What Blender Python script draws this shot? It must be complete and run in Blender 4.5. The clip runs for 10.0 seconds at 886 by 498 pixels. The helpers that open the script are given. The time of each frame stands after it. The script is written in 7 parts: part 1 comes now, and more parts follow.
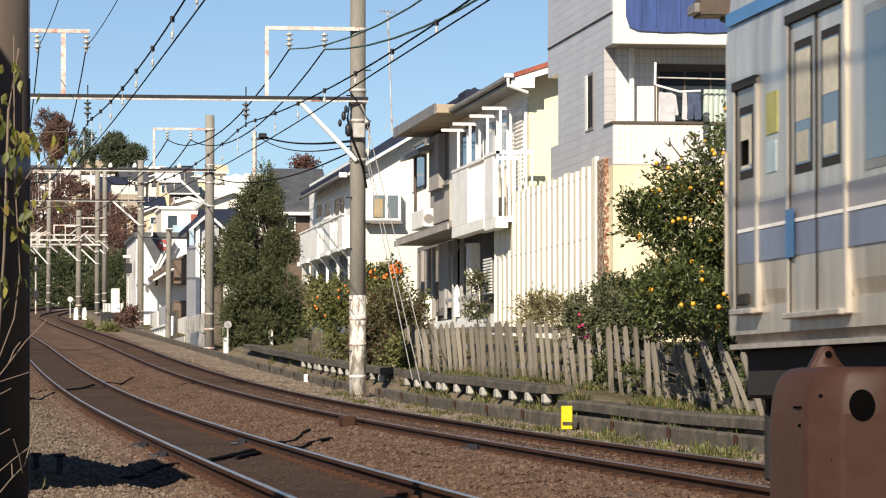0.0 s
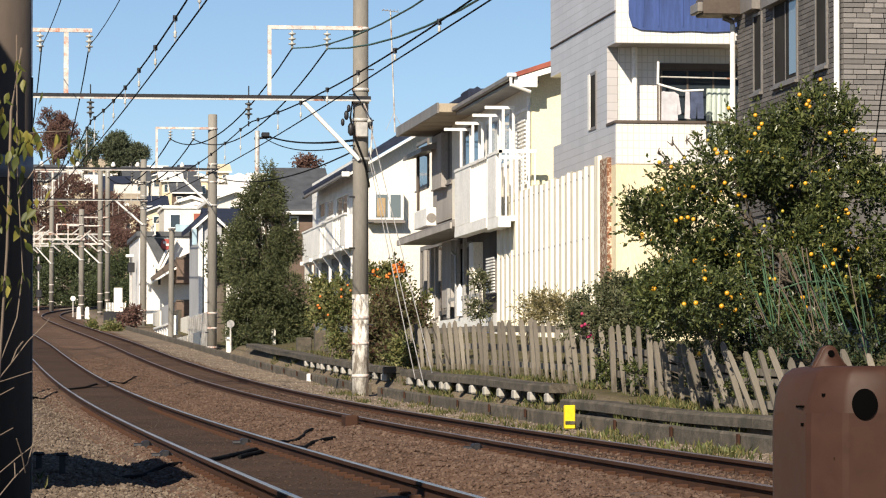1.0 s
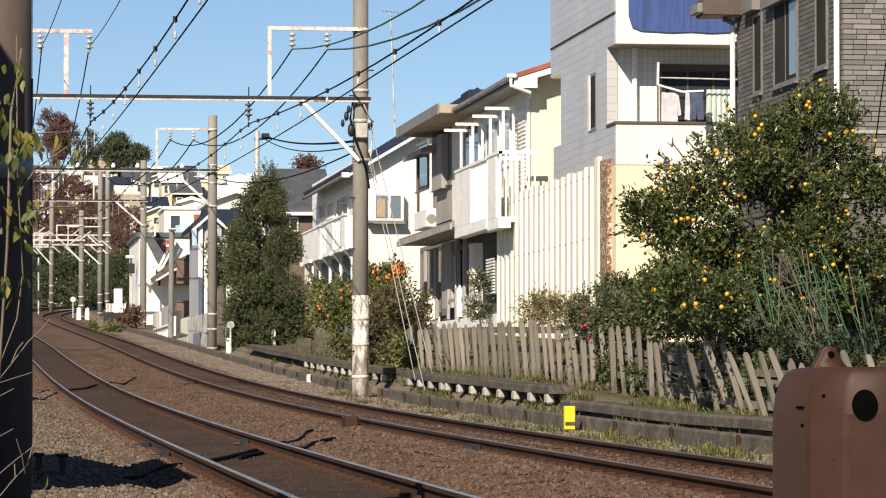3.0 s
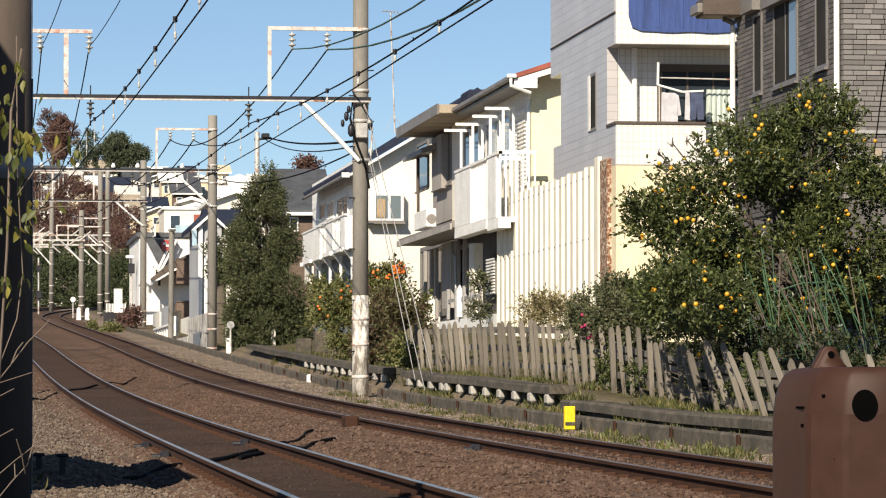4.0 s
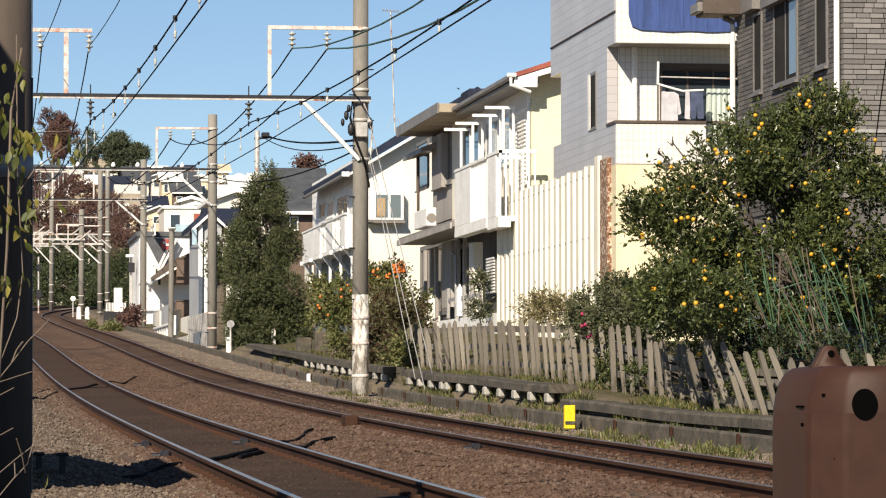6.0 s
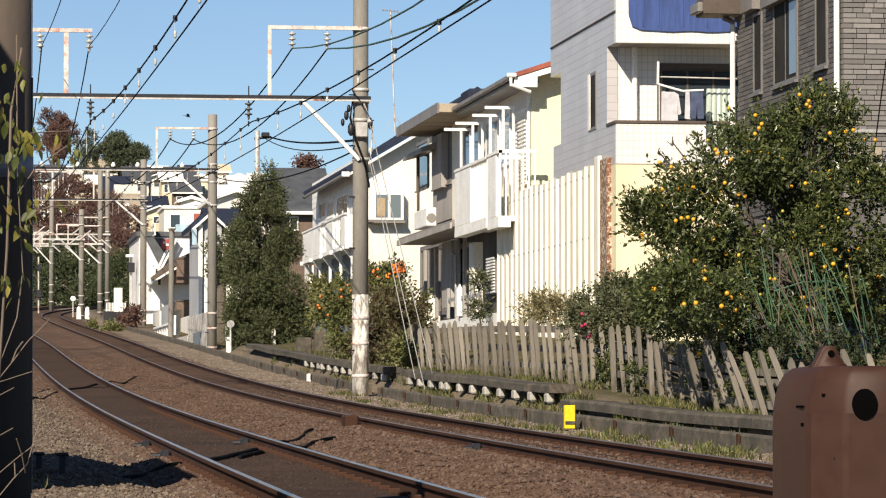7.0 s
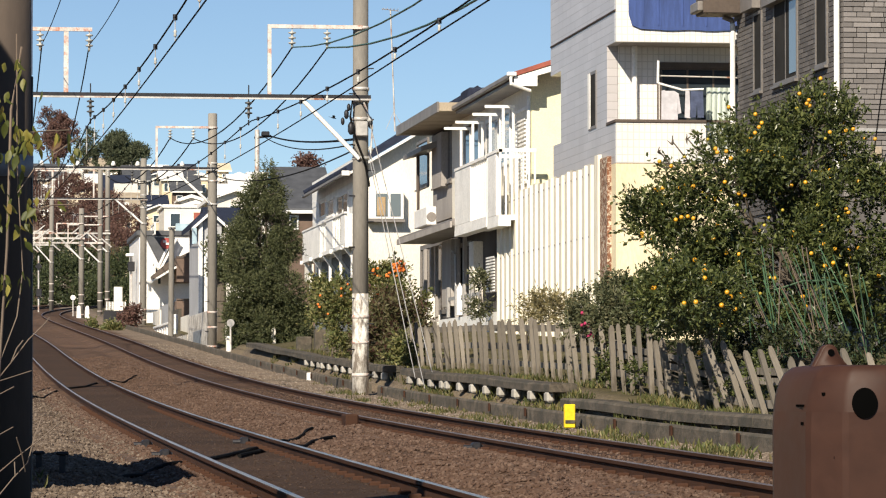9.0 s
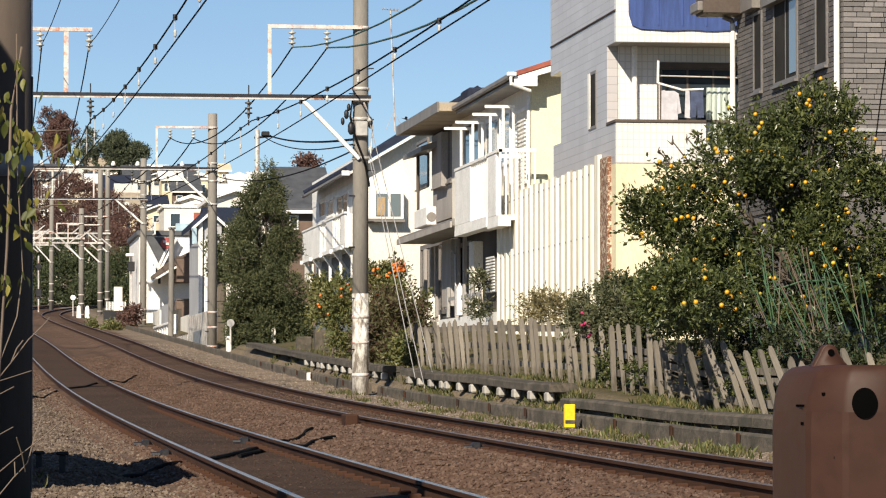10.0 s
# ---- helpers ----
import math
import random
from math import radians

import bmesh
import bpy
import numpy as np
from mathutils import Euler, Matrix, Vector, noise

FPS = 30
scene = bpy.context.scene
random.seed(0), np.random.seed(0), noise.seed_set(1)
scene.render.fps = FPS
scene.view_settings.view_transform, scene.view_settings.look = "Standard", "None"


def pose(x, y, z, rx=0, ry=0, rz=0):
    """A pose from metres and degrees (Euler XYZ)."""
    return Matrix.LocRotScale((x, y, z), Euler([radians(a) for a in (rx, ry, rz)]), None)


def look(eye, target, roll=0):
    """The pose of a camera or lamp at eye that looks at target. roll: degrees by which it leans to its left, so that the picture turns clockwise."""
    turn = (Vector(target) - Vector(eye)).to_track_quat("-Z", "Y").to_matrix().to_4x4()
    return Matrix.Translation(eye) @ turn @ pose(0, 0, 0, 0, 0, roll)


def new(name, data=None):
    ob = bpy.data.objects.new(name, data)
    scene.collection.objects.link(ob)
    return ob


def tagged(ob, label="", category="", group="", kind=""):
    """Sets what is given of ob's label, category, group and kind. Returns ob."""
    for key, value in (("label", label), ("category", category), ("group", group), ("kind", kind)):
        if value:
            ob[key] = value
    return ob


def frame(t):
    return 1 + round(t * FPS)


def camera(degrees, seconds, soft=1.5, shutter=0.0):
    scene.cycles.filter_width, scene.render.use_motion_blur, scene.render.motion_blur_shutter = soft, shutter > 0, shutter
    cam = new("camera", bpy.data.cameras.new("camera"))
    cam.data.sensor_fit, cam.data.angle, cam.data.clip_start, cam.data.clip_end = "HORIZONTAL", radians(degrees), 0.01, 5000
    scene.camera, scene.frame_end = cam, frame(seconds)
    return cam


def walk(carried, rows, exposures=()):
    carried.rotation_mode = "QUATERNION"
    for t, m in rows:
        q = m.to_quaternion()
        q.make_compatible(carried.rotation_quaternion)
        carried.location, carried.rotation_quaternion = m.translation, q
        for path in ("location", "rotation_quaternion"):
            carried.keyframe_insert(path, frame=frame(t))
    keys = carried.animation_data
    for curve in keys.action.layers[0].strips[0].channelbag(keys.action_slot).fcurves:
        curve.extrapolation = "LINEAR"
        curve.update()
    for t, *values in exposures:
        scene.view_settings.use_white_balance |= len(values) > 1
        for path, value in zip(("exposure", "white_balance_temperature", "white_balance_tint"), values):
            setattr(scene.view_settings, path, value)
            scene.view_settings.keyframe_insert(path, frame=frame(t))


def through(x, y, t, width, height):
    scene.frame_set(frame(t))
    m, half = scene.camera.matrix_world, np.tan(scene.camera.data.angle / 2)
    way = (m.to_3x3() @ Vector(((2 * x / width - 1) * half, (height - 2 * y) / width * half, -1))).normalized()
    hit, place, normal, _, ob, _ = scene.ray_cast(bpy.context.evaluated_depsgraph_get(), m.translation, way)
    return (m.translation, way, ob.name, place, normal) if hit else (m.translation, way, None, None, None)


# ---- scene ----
import functools

YAW, PITCH = 7.41, 2.194          # degrees: to the right of the line, and up
EYE = (0.0, 0.0, 0.86)


def aim(right=0.0, up=0.0):
    """The camera's pose, turned by some thousandths of a degree from its rest."""
    return pose(*EYE, 90 + PITCH + up / 1000, 0, -(YAW + right / 1000))


cam = camera(13.76, 10.0, soft=1.15, shutter=0.1)
walk(cam, [(0.0, aim(43, 9)), (0.1, aim(14, 3)), (0.2, aim(2, -3)), (0.5, aim(0, -3)), (1.0, aim(0, -3)), (1.5, aim(0, 3)),
           (2.0, aim(0, 3)), (2.7, aim(0, 9)), (3.8, aim(0, 12)), (4.5, aim(0, 12)), (5.0, aim(0, 0)), (5.7, aim(0, -2)),
           (6.8, aim(0, -2)), (7.5, aim(0, -3)), (8.4, aim(0, -6)), (9.0, aim(0, -18)), (10.0, aim(0, -18))],
     exposures=[(0.0, 0.52, 6950, 9.5), (2.6, 0.51, 6950, 9.5), (3.8, 0.46, 6950, 9.5), (10.0, 0.46, 6950, 9.5)])

# ---- light: low winter sun from behind and to the left ----
SUN_DIR = Vector((-0.52, -1.0, 0.75)).normalized()
world = bpy.data.worlds.new("sky")
scene.world = world
world.use_nodes = True
wn, wl = world.node_tree.nodes, world.node_tree.links
sky = wn.new("ShaderNodeTexSky")
sky.sky_type, sky.sun_disc = "NISHITA", False
sky.sun_elevation = math.asin(SUN_DIR.z)
sky.sun_rotation = math.atan2(SUN_DIR.x, SUN_DIR.y)
sky.altitude = 3000
sky.air_density, sky.dust_density, sky.ozone_density = 1.0, 0.0, 4.0
wn["Background"].inputs[1].default_value = 0.071
wl.new(sky.outputs[0], wn["Background"].inputs[0])
sun = new("sun", bpy.data.lights.new("sun", "SUN"))
sun.data.energy, sun.data.angle, sun.data.color = 5.0, radians(0.5), (1.0, 0.91, 0.78)
sun.matrix_world = look(SUN_DIR * 50, (0, 0, 0))
# ---- materials ----
def nodes_of(name, rough=0.6, metal=0.0, spec=0.5):
    m = bpy.data.materials.new(name)
    m.use_nodes = True
    n, l = m.node_tree.nodes, m.node_tree.links
    b = n["Principled BSDF"]
    b.inputs["Roughness"].default_value, b.inputs["Metallic"].default_value = rough, metal
    b.inputs["Specular IOR Level"].default_value = spec
    return m, n, l, b


def noise_tex(n, l, scale, detail=4.0, stretch=(1, 1, 1), rough=0.55):
    co = n.new("ShaderNodeNewGeometry") if stretch is None else n.new("ShaderNodeTexCoord")
    mp = n.new("ShaderNodeMapping")
    mp.inputs["Scale"].default_value = stretch or (1, 1, 1)
    l.new(co.outputs["Position" if stretch is None else "Object"], mp.inputs[0])
    t = n.new("ShaderNodeTexNoise")
    t.inputs["Scale"].default_value, t.inputs["Detail"].default_value, t.inputs["Roughness"].default_value = scale, detail, rough
    l.new(mp.outputs[0], t.inputs["Vector"])
    return t


def ramp(n, l, fac, stops):
    r = n.new("ShaderNodeValToRGB")
    e = r.color_ramp.elements
    while len(e) < len(stops):
        e.new(0.5)
    for el, (p, c) in zip(e, stops):
        el.position, el.color = p, (*c, 1)
    l.new(fac, r.inputs[0])
    return r.outputs[0]


def mix(n, l, fac, a, b, mode="MIX"):
    m = n.new("ShaderNodeMix")
    m.data_type, m.blend_type = "RGBA", mode
    for i, v in ((0, fac), (6, a), (7, b)):
        if isinstance(v, (int, float)):
            m.inputs[i].default_value = v
        elif isinstance(v, tuple):
            m.inputs[i].default_value = (*v, 1)
        else:
            l.new(v, m.inputs[i])
    return m.outputs[2]


def bump(n, l, b, height, strength=0.3, dist=0.01):
    k = n.new("ShaderNodeBump")
    k.inputs["Strength"].default_value, k.inputs["Distance"].default_value = strength, dist
    l.new(height, k.inputs["Height"])
    l.new(k.outputs[0], b.inputs["Normal"])


@functools.cache
def surface(name, base, dark=0.7, grain=18.0, stain=1.3, rough=0.6, metal=0.0, bumpy=0.25, dist=0.01, streak=(1, 1, 1), light=1.12, vary=0.0, spec=0.5, dirt=None, dirt_amount=0.35):
    """A weathered surface: broad stains, fine grain, bump; vary: difference from piece to piece."""
    m, n, l, b = nodes_of(name, rough, metal, spec)
    broad = noise_tex(n, l, stain, 5, streak)
    fine = noise_tex(n, l, grain, 4, streak)
    lo, hi = tuple(c * dark for c in base), tuple(min(1, c * light) for c in base)
    col = ramp(n, l, broad.outputs[0], [(0.3, lo), (0.65, hi)])
    spot = ramp(n, l, fine.outputs[0], [(0.3, (0.72, 0.72, 0.72)), (0.7, (1.12, 1.12, 1.12))])
    col = mix(n, l, 0.6, col, spot, "MULTIPLY")
    if dirt:
        d = noise_tex(n, l, stain * 2.3, 8, streak, 0.7)
        f = ramp(n, l, d.outputs[0], [(0.62 - dirt_amount * 0.4, (0, 0, 0)), (0.72 - dirt_amount * 0.3, (1, 1, 1))])
        col = mix(n, l, f, col, dirt)
    if vary:
        oi = n.new("ShaderNodeObjectInfo")
        r = ramp(n, l, oi.outputs["Random"], [(0, (1 - vary,) * 3), (1, (1 + vary,) * 3)])
        col = mix(n, l, 1.0, col, r, "MULTIPLY")
    l.new(col, b.inputs["Base Color"])
    rr = n.new("ShaderNodeMapRange")
    rr.inputs[3].default_value, rr.inputs[4].default_value = max(0.05, rough - 0.12), min(1, rough + 0.12)
    l.new(fine.outputs[0], rr.inputs[0])
    l.new(rr.outputs[0], b.inputs["Roughness"])
    bump(n, l, b, fine.outputs[0], bumpy, dist)
    return m


@functools.cache
def leafy(name, a, b_, c, gloss=0.45, through=0.25):
    """Leaves: each clump takes its own tone."""
    m, n, l, b = nodes_of(name, gloss, 0, 0.4)
    g = n.new("ShaderNodeNewGeometry")
    col = ramp(n, l, g.outputs["Random Per Island"], [(0.0, a), (0.5, b_), (1.0, c)])
    l.new(col, b.inputs["Base Color"])
    t = n.new("ShaderNodeBsdfTranslucent")
    l.new(col, t.inputs[0])
    s = n.new("ShaderNodeMixShader")
    s.inputs[0].default_value = through
    l.new(b.outputs[0], s.inputs[1])
    l.new(t.outputs[0], s.inputs[2])
    l.new(s.outputs[0], n["Material Output"].inputs[0])
    return m


def glassy(name, tint=(0.03, 0.04, 0.05), rough=0.06):
    m, n, l, b = nodes_of(name, rough, 0.0, 0.9)
    b.inputs["Base Color"].default_value = (*tint, 1)
    w = noise_tex(n, l, 1.5, 2)
    bump(n, l, b, w.outputs[0], 0.05, 0.02)
    return m


M_RAIL = surface("rail_rust", (0.062, 0.030, 0.019), spec=0.15, rough=0.85, grain=30, dist=0.003)
M_HEAD = surface("rail_head", (0.74, 0.60, 0.45), rough=0.30, metal=0.95, grain=60, dist=0.001, streak=(8, 0.3, 8))
M_HEAD_D = surface("dull_rail_head", (0.26, 0.20, 0.165), rough=0.42, metal=0.6, grain=60, dist=0.001, streak=(8, 0.3, 8))
M_SLEEPER = surface("sleeper", (0.085, 0.055, 0.042), rough=0.9, grain=20, vary=0.2)
M_CONC = surface("weathered_concrete", (0.135, 0.112, 0.086), dark=0.5, rough=0.95, grain=26, stain=1.9, streak=(1, 0.6, 1), bumpy=0.5, dist=0.03, dirt=(0.055, 0.05, 0.038), dirt_amount=0.45)
M_POLE = surface("pole_concrete", (0.245, 0.228, 0.202), dark=0.75, rough=0.85, grain=24, stain=1.4, streak=(1, 1, 0.25))
M_STEEL = surface("galvanised_steel", (0.62, 0.60, 0.57), rough=0.5, metal=0.25, grain=14, dirt=(0.32, 0.13, 0.07), dirt_amount=0.2)
M_RUSTY = surface("rusting_white_steel", (0.70, 0.66, 0.62), rough=0.6, grain=16, stain=2.5, dirt=(0.45, 0.20, 0.14), dirt_amount=0.3)
M_DARK = surface("dark_steel", (0.025, 0.025, 0.03), rough=0.5, metal=0.3)
M_WIRE = surface("wire", (0.008, 0.008, 0.008), rough=0.85, spec=0.1)
M_ALU = surface("grey_aluminium", (0.42, 0.41, 0.40), dark=0.9, rough=0.45, metal=0.3, bumpy=0.05)
M_GREENWIRE = surface("green_cable", (0.05, 0.13, 0.10), rough=0.5)
M_PORC = surface("porcelain", (0.55, 0.55, 0.52), rough=0.25)
M_WHITE = surface("white_paint", (0.86, 0.85, 0.82), dark=0.92, rough=0.55, bumpy=0.08)
M_PEEL = surface("peeling_white_paint", (0.80, 0.77, 0.71), rough=0.7, grain=20, stain=3.2, streak=(1, 1, 0.35), dirt=(0.20, 0.17, 0.14), dirt_amount=0.45)
# ---- helpers for building ----
def part(name, bm, material, parent=None, label=""):
    me = bpy.data.meshes.new(name)
    bm.to_mesh(me)
    bm.free()
    me.materials.append(material)
    ob = new(name, me)
    if parent:
        ob.parent = parent
    if label:
        ob["label"] = label
    return ob


def piece(name, me, m, parent):
    """One more object on a shared mesh."""
    ob = new(name, me)
    ob.matrix_basis = m
    ob.parent = parent
    return ob


def thing(name, m=None, label="", category="", group="", kind=""):
    ob = new(name)
    if m is not None:
        ob.matrix_basis = m
    return tagged(ob, label, category, group, kind)


def add_box(bm, x0, x1, y0, y1, z0, z1, bevel=0.0, m=None):
    r = bmesh.ops.create_cube(bm, size=1.0)
    bmesh.ops.scale(bm, vec=(x1 - x0, y1 - y0, z1 - z0), verts=r["verts"])
    bmesh.ops.translate(bm, vec=((x0 + x1) / 2, (y0 + y1) / 2, (z0 + z1) / 2), verts=r["verts"])
    vs = r["verts"]
    if bevel:
        es = list({e for v in vs for e in v.link_edges})
        q = bmesh.ops.bevel(bm, geom=es, offset=bevel, segments=1, affect="EDGES")
        vs = list({v for f in q["faces"] for v in f.verts} | {v for v in vs if v.is_valid})
    if m is not None:
        bmesh.ops.transform(bm, matrix=m, verts=vs)
    return vs


def box(x0, x1, y0, y1, z0, z1, bevel=0.0):
    bm = bmesh.new()
    add_box(bm, x0, x1, y0, y1, z0, z1, bevel)
    return bm


def add_rod(bm, a, b, r, seg=8, r2=None):
    a, b = Vector(a), Vector(b)
    d = b - a
    q = bmesh.ops.create_cone(bm, segments=seg, radius1=r, radius2=r if r2 is None else r2, depth=d.length, cap_ends=True)
    m = Matrix.Translation((a + b) / 2) @ d.to_track_quat("Z", "Y").to_matrix().to_4x4()
    bmesh.ops.transform(bm, matrix=m, verts=q["verts"])
    return q["verts"]


def rod(a, b, r, seg=8, r2=None):
    bm = bmesh.new()
    add_rod(bm, a, b, r, seg, r2)
    return bm


def tube(points, r, seg=6):
    """A round line through points."""
    bm = bmesh.new()
    pts = [Vector(p) for p in points]
    rings = []
    for i, p in enumerate(pts):
        d = (pts[min(i + 1, len(pts) - 1)] - pts[max(i - 1, 0)]).normalized()
        u = d.orthogonal().normalized() if abs(d.z) > 0.99 else d.cross(Vector((0, 0, 1))).normalized()
        w = d.cross(u)
        rings.append([bm.verts.new(p + (u * math.cos(k * math.tau / seg) + w * math.sin(k * math.tau / seg)) * r) for k in range(seg)])
    for a, b in zip(rings, rings[1:]):
        for k in range(seg):
            bm.faces.new((a[k], a[(k + 1) % seg], b[(k + 1) % seg], b[k]))
    bm.faces.new(rings[0][::-1])
    bm.faces.new(rings[-1])
    return bm


def prism(outline, y0, y1, axis="y"):
    """An outline in (x, z) drawn out along y, or in (y, z) along x."""
    bm = bmesh.new()
    put = (lambda u, w, t: (u, t, w)) if axis == "y" else (lambda u, w, t: (t, u, w))
    a = [bm.verts.new(put(u, w, y0)) for u, w in outline]
    b = [bm.verts.new(put(u, w, y1)) for u, w in outline]
    k = len(a)
    bm.faces.new(a)
    bm.faces.new(b[::-1])
    for i in range(k):
        bm.faces.new((a[i], b[i], b[(i + 1) % k], a[(i + 1) % k]))
    bmesh.ops.recalc_face_normals(bm, faces=bm.faces)
    return bm


def sag(a, b, drop, k=14):
    a, b = Vector(a), Vector(b)
    return [a.lerp(b, i / k) - Vector((0, 0, drop * 4 * (i / k) * (1 - i / k))) for i in range(k + 1)]


# ---- the line: straight along y, rising, then bending to the right ----
TRACK_A, TRACK_B = 6.0, 2.62       # the far and the near track


def rail_z(y):
    return 0.0065 * y + 0.561 * math.log(1 + math.exp(min(40, (y - 75) / 22)))


def bend(y):
    t = min(1, max(0, (y - 130) / 90))
    return -0.8 * t * t * (3 - 2 * t) + (max(0, y - 222) ** 2) / 880
# ---- ground ----
def steps(*spans):
    out = []
    for a, b, d in spans:
        k = max(1, round((b - a) / d))
        out += [a + (b - a) * i / k for i in range(k)]
    return out + [spans[-1][1]]


def smooth(a, b, x):
    t = min(1, max(0, (x - a) / (b - a)))
    return t * t * (3 - 2 * t)


def ground_z(x, y):
    xb = x - bend(max(0, min(y, 330)))
    near = rail_z(min(y, 330))
    bank = (0.25 + 0.25 * smooth(45, 60, y)) * (1 - 0.85 * smooth(118, 142, y)) * smooth(8.9, 9.6, xb) + 0.65 * (1 - 0.6 * smooth(118, 142, y)) * smooth(10.2, 14, xb)
    left = 0.1 * smooth(1.2, 0.2, xb) - 0.5 * smooth(-1, -5, xb)
    inside = min(abs(xb - TRACK_A), abs(xb - TRACK_B))
    bed = -0.2 + 0.085 * smooth(1.15, 0.8, inside) - 0.03 * smooth(7.2, 8.2, xb) * smooth(9.4, 8.4, xb)
    z = near + bed + bank + left
    hill = 21 * smooth(315, 560, y) * math.exp(-((x + 30) / 75) ** 2) + 4 * smooth(300, 900, y)
    if y < 0:
        z = -0.2
    return z + hill * (1 if y < 1400 else max(0, 1 - (y - 1400) / 1500))


def ground_mesh(xs, ys, lift):
    verts = [(x, y, lift(x, y)) for y in ys for x in xs]
    w = len(xs)
    faces = [(j * w + i, j * w + i + 1, (j + 1) * w + i + 1, (j + 1) * w + i) for j in range(len(ys) - 1) for i in range(w - 1)]
    me = bpy.data.meshes.new("ground")
    me.from_pydata(verts, [], faces)
    for p in me.polygons:
        p.use_smooth = True
    return me


def lumpy(x, y):
    z = ground_z(x, y)
    if -4 < x < 12 and 14 < y < 130:
        gap = min(abs(x - TRACK_A), abs(x - TRACK_B))
        rough = noise.noise((x * 0.8, y * 0.35, 0)) * 0.05 + noise.noise((x * 3.5, y * 2.2, 4)) * 0.03
        mid = 0.13 * math.exp(-((x - 4.31) / 0.55) ** 2) + 0.14 * math.exp(-((x - 1.0) / 0.45) ** 2)
        z += (rough + mid * (0.7 + noise.noise((x, y * 0.2, 9)))) * smooth(0.75, 1.15, gap)
    return z


def ground_material():
    m, n, l, b = nodes_of("trackside_ground", 0.95, 0, 0.2)
    broad = noise_tex(n, l, 0.6, 6)
    fine = noise_tex(n, l, 14, 6)
    stone = n.new("ShaderNodeTexVoronoi")
    stone.inputs["Scale"].default_value = 24
    co = n.new("ShaderNodeTexCoord")
    l.new(co.outputs["Object"], stone.inputs["Vector"])
    brown = ramp(n, l, stone.outputs["Color"], [(0.15, (0.084, 0.050, 0.034)), (0.5, (0.106, 0.066, 0.046)), (0.85, (0.138, 0.092, 0.067))])
    tan = ramp(n, l, stone.outputs["Color"], [(0.15, (0.08, 0.057, 0.042)), (0.5, (0.125, 0.094, 0.072)), (0.85, (0.19, 0.15, 0.12))])
    pale = ramp(n, l, stone.outputs["Color"], [(0.15, (0.14, 0.105, 0.078)), (0.5, (0.20, 0.16, 0.125)), (0.85, (0.28, 0.235, 0.19))])
    grass = ramp(n, l, fine.outputs[0], [(0.3, (0.045, 0.045, 0.02)), (0.7, (0.14, 0.12, 0.065))])
    sep = n.new("ShaderNodeSeparateXYZ")
    l.new(co.outputs["Object"], sep.inputs[0])

    def over(lo, hi):
        r = n.new("ShaderNodeMapRange")
        r.inputs[1].default_value, r.inputs[2].default_value = lo, hi
        a = n.new("ShaderNodeMath")
        a.operation = "MULTIPLY_ADD"
        a.inputs[1].default_value = 1.0
        l.new(broad.outputs[0], a.inputs[0])
        l.new(sep.outputs[0], a.inputs[2])
        l.new(a.outputs[0], r.inputs[0])
        return r.outputs[0]
    col = mix(n, l, over(1.9, 1.5), brown, tan)
    col = mix(n, l, over(7.5, 7.9), col, pale)
    col = mix(n, l, over(9.4, 10.4), col, grass)
    shade = ramp(n, l, broad.outputs[0], [(0.3, (0.62, 0.62, 0.62)), (0.7, (1.3, 1.24, 1.18))])
    col = mix(n, l, 1.0, col, shade, "MULTIPLY")
    # oily brown staining between the rails
    for mid, depth in ((TRACK_B, 0.52), (TRACK_A, 0.78)):
        gap = n.new("ShaderNodeMath")
        gap.operation = "COMPARE"
        gap.inputs[1].default_value, gap.inputs[2].default_value = mid, 0.56
        l.new(sep.outputs[0], gap.inputs[0])
        col = mix(n, l, gap.outputs[0], col, mix(n, l, 1.0, col, (depth, depth * 0.97, depth * 0.95), "MULTIPLY"))
    l.new(col, b.inputs["Base Color"])
    bump(n, l, b, stone.outputs["Distance"], 0.6, 0.025)
    return m


M_GROUND = ground_material()
xs = steps((-3000, -200, 400), (-200, -30, 17), (-30, -3, 3), (-3, 0, 0.3), (0, 11, 0.11), (11, 20, 0.6), (20, 60, 8), (60, 300, 24), (300, 3000, 450))
ys = steps((-400, 0, 50), (0, 24, 4), (24, 70, 0.22), (70, 130, 0.6), (130, 320, 4), (320, 900, 15), (900, 4500, 300))
me = ground_mesh(xs, ys, lumpy)
me.materials.append(M_GROUND)
ground = tagged(new("ground", me), "brown ballast bed and grassy railway bank beside houses", "ground", kind="structure")


# ---- tracks ----
def rail_profile(w=1.0):
    return [(-0.062, -0.153), (0.062, -0.153), (0.062, -0.142), (0.014, -0.125), (0.010, -0.05), (0.033, -0.038), (0.034, -0.012),
            (-0.034, -0.012), (-0.033, -0.038), (-0.010, -0.05), (-0.014, -0.125), (-0.062, -0.142)]


def sweep(outline, xoff, ys, zoff=0.0):
    bm = bmesh.new()
    rings = [[bm.verts.new((xoff + bend(y) + u, y, rail_z(y) + w + zoff)) for u, w in outline] for y in ys]
    k = len(outline)
    for a, b in zip(rings, rings[1:]):
        for i in range(k):
            bm.faces.new((a[i], a[(i + 1) % k], b[(i + 1) % k], b[i]))
    bm.faces.new(rings[0])
    bm.faces.new(rings[-1])
    bmesh.ops.recalc_face_normals(bm, faces=bm.faces)
    return bm


RAIL_YS = steps((-240, 20, 20), (20, 140, 1.5), (140, 300, 4))


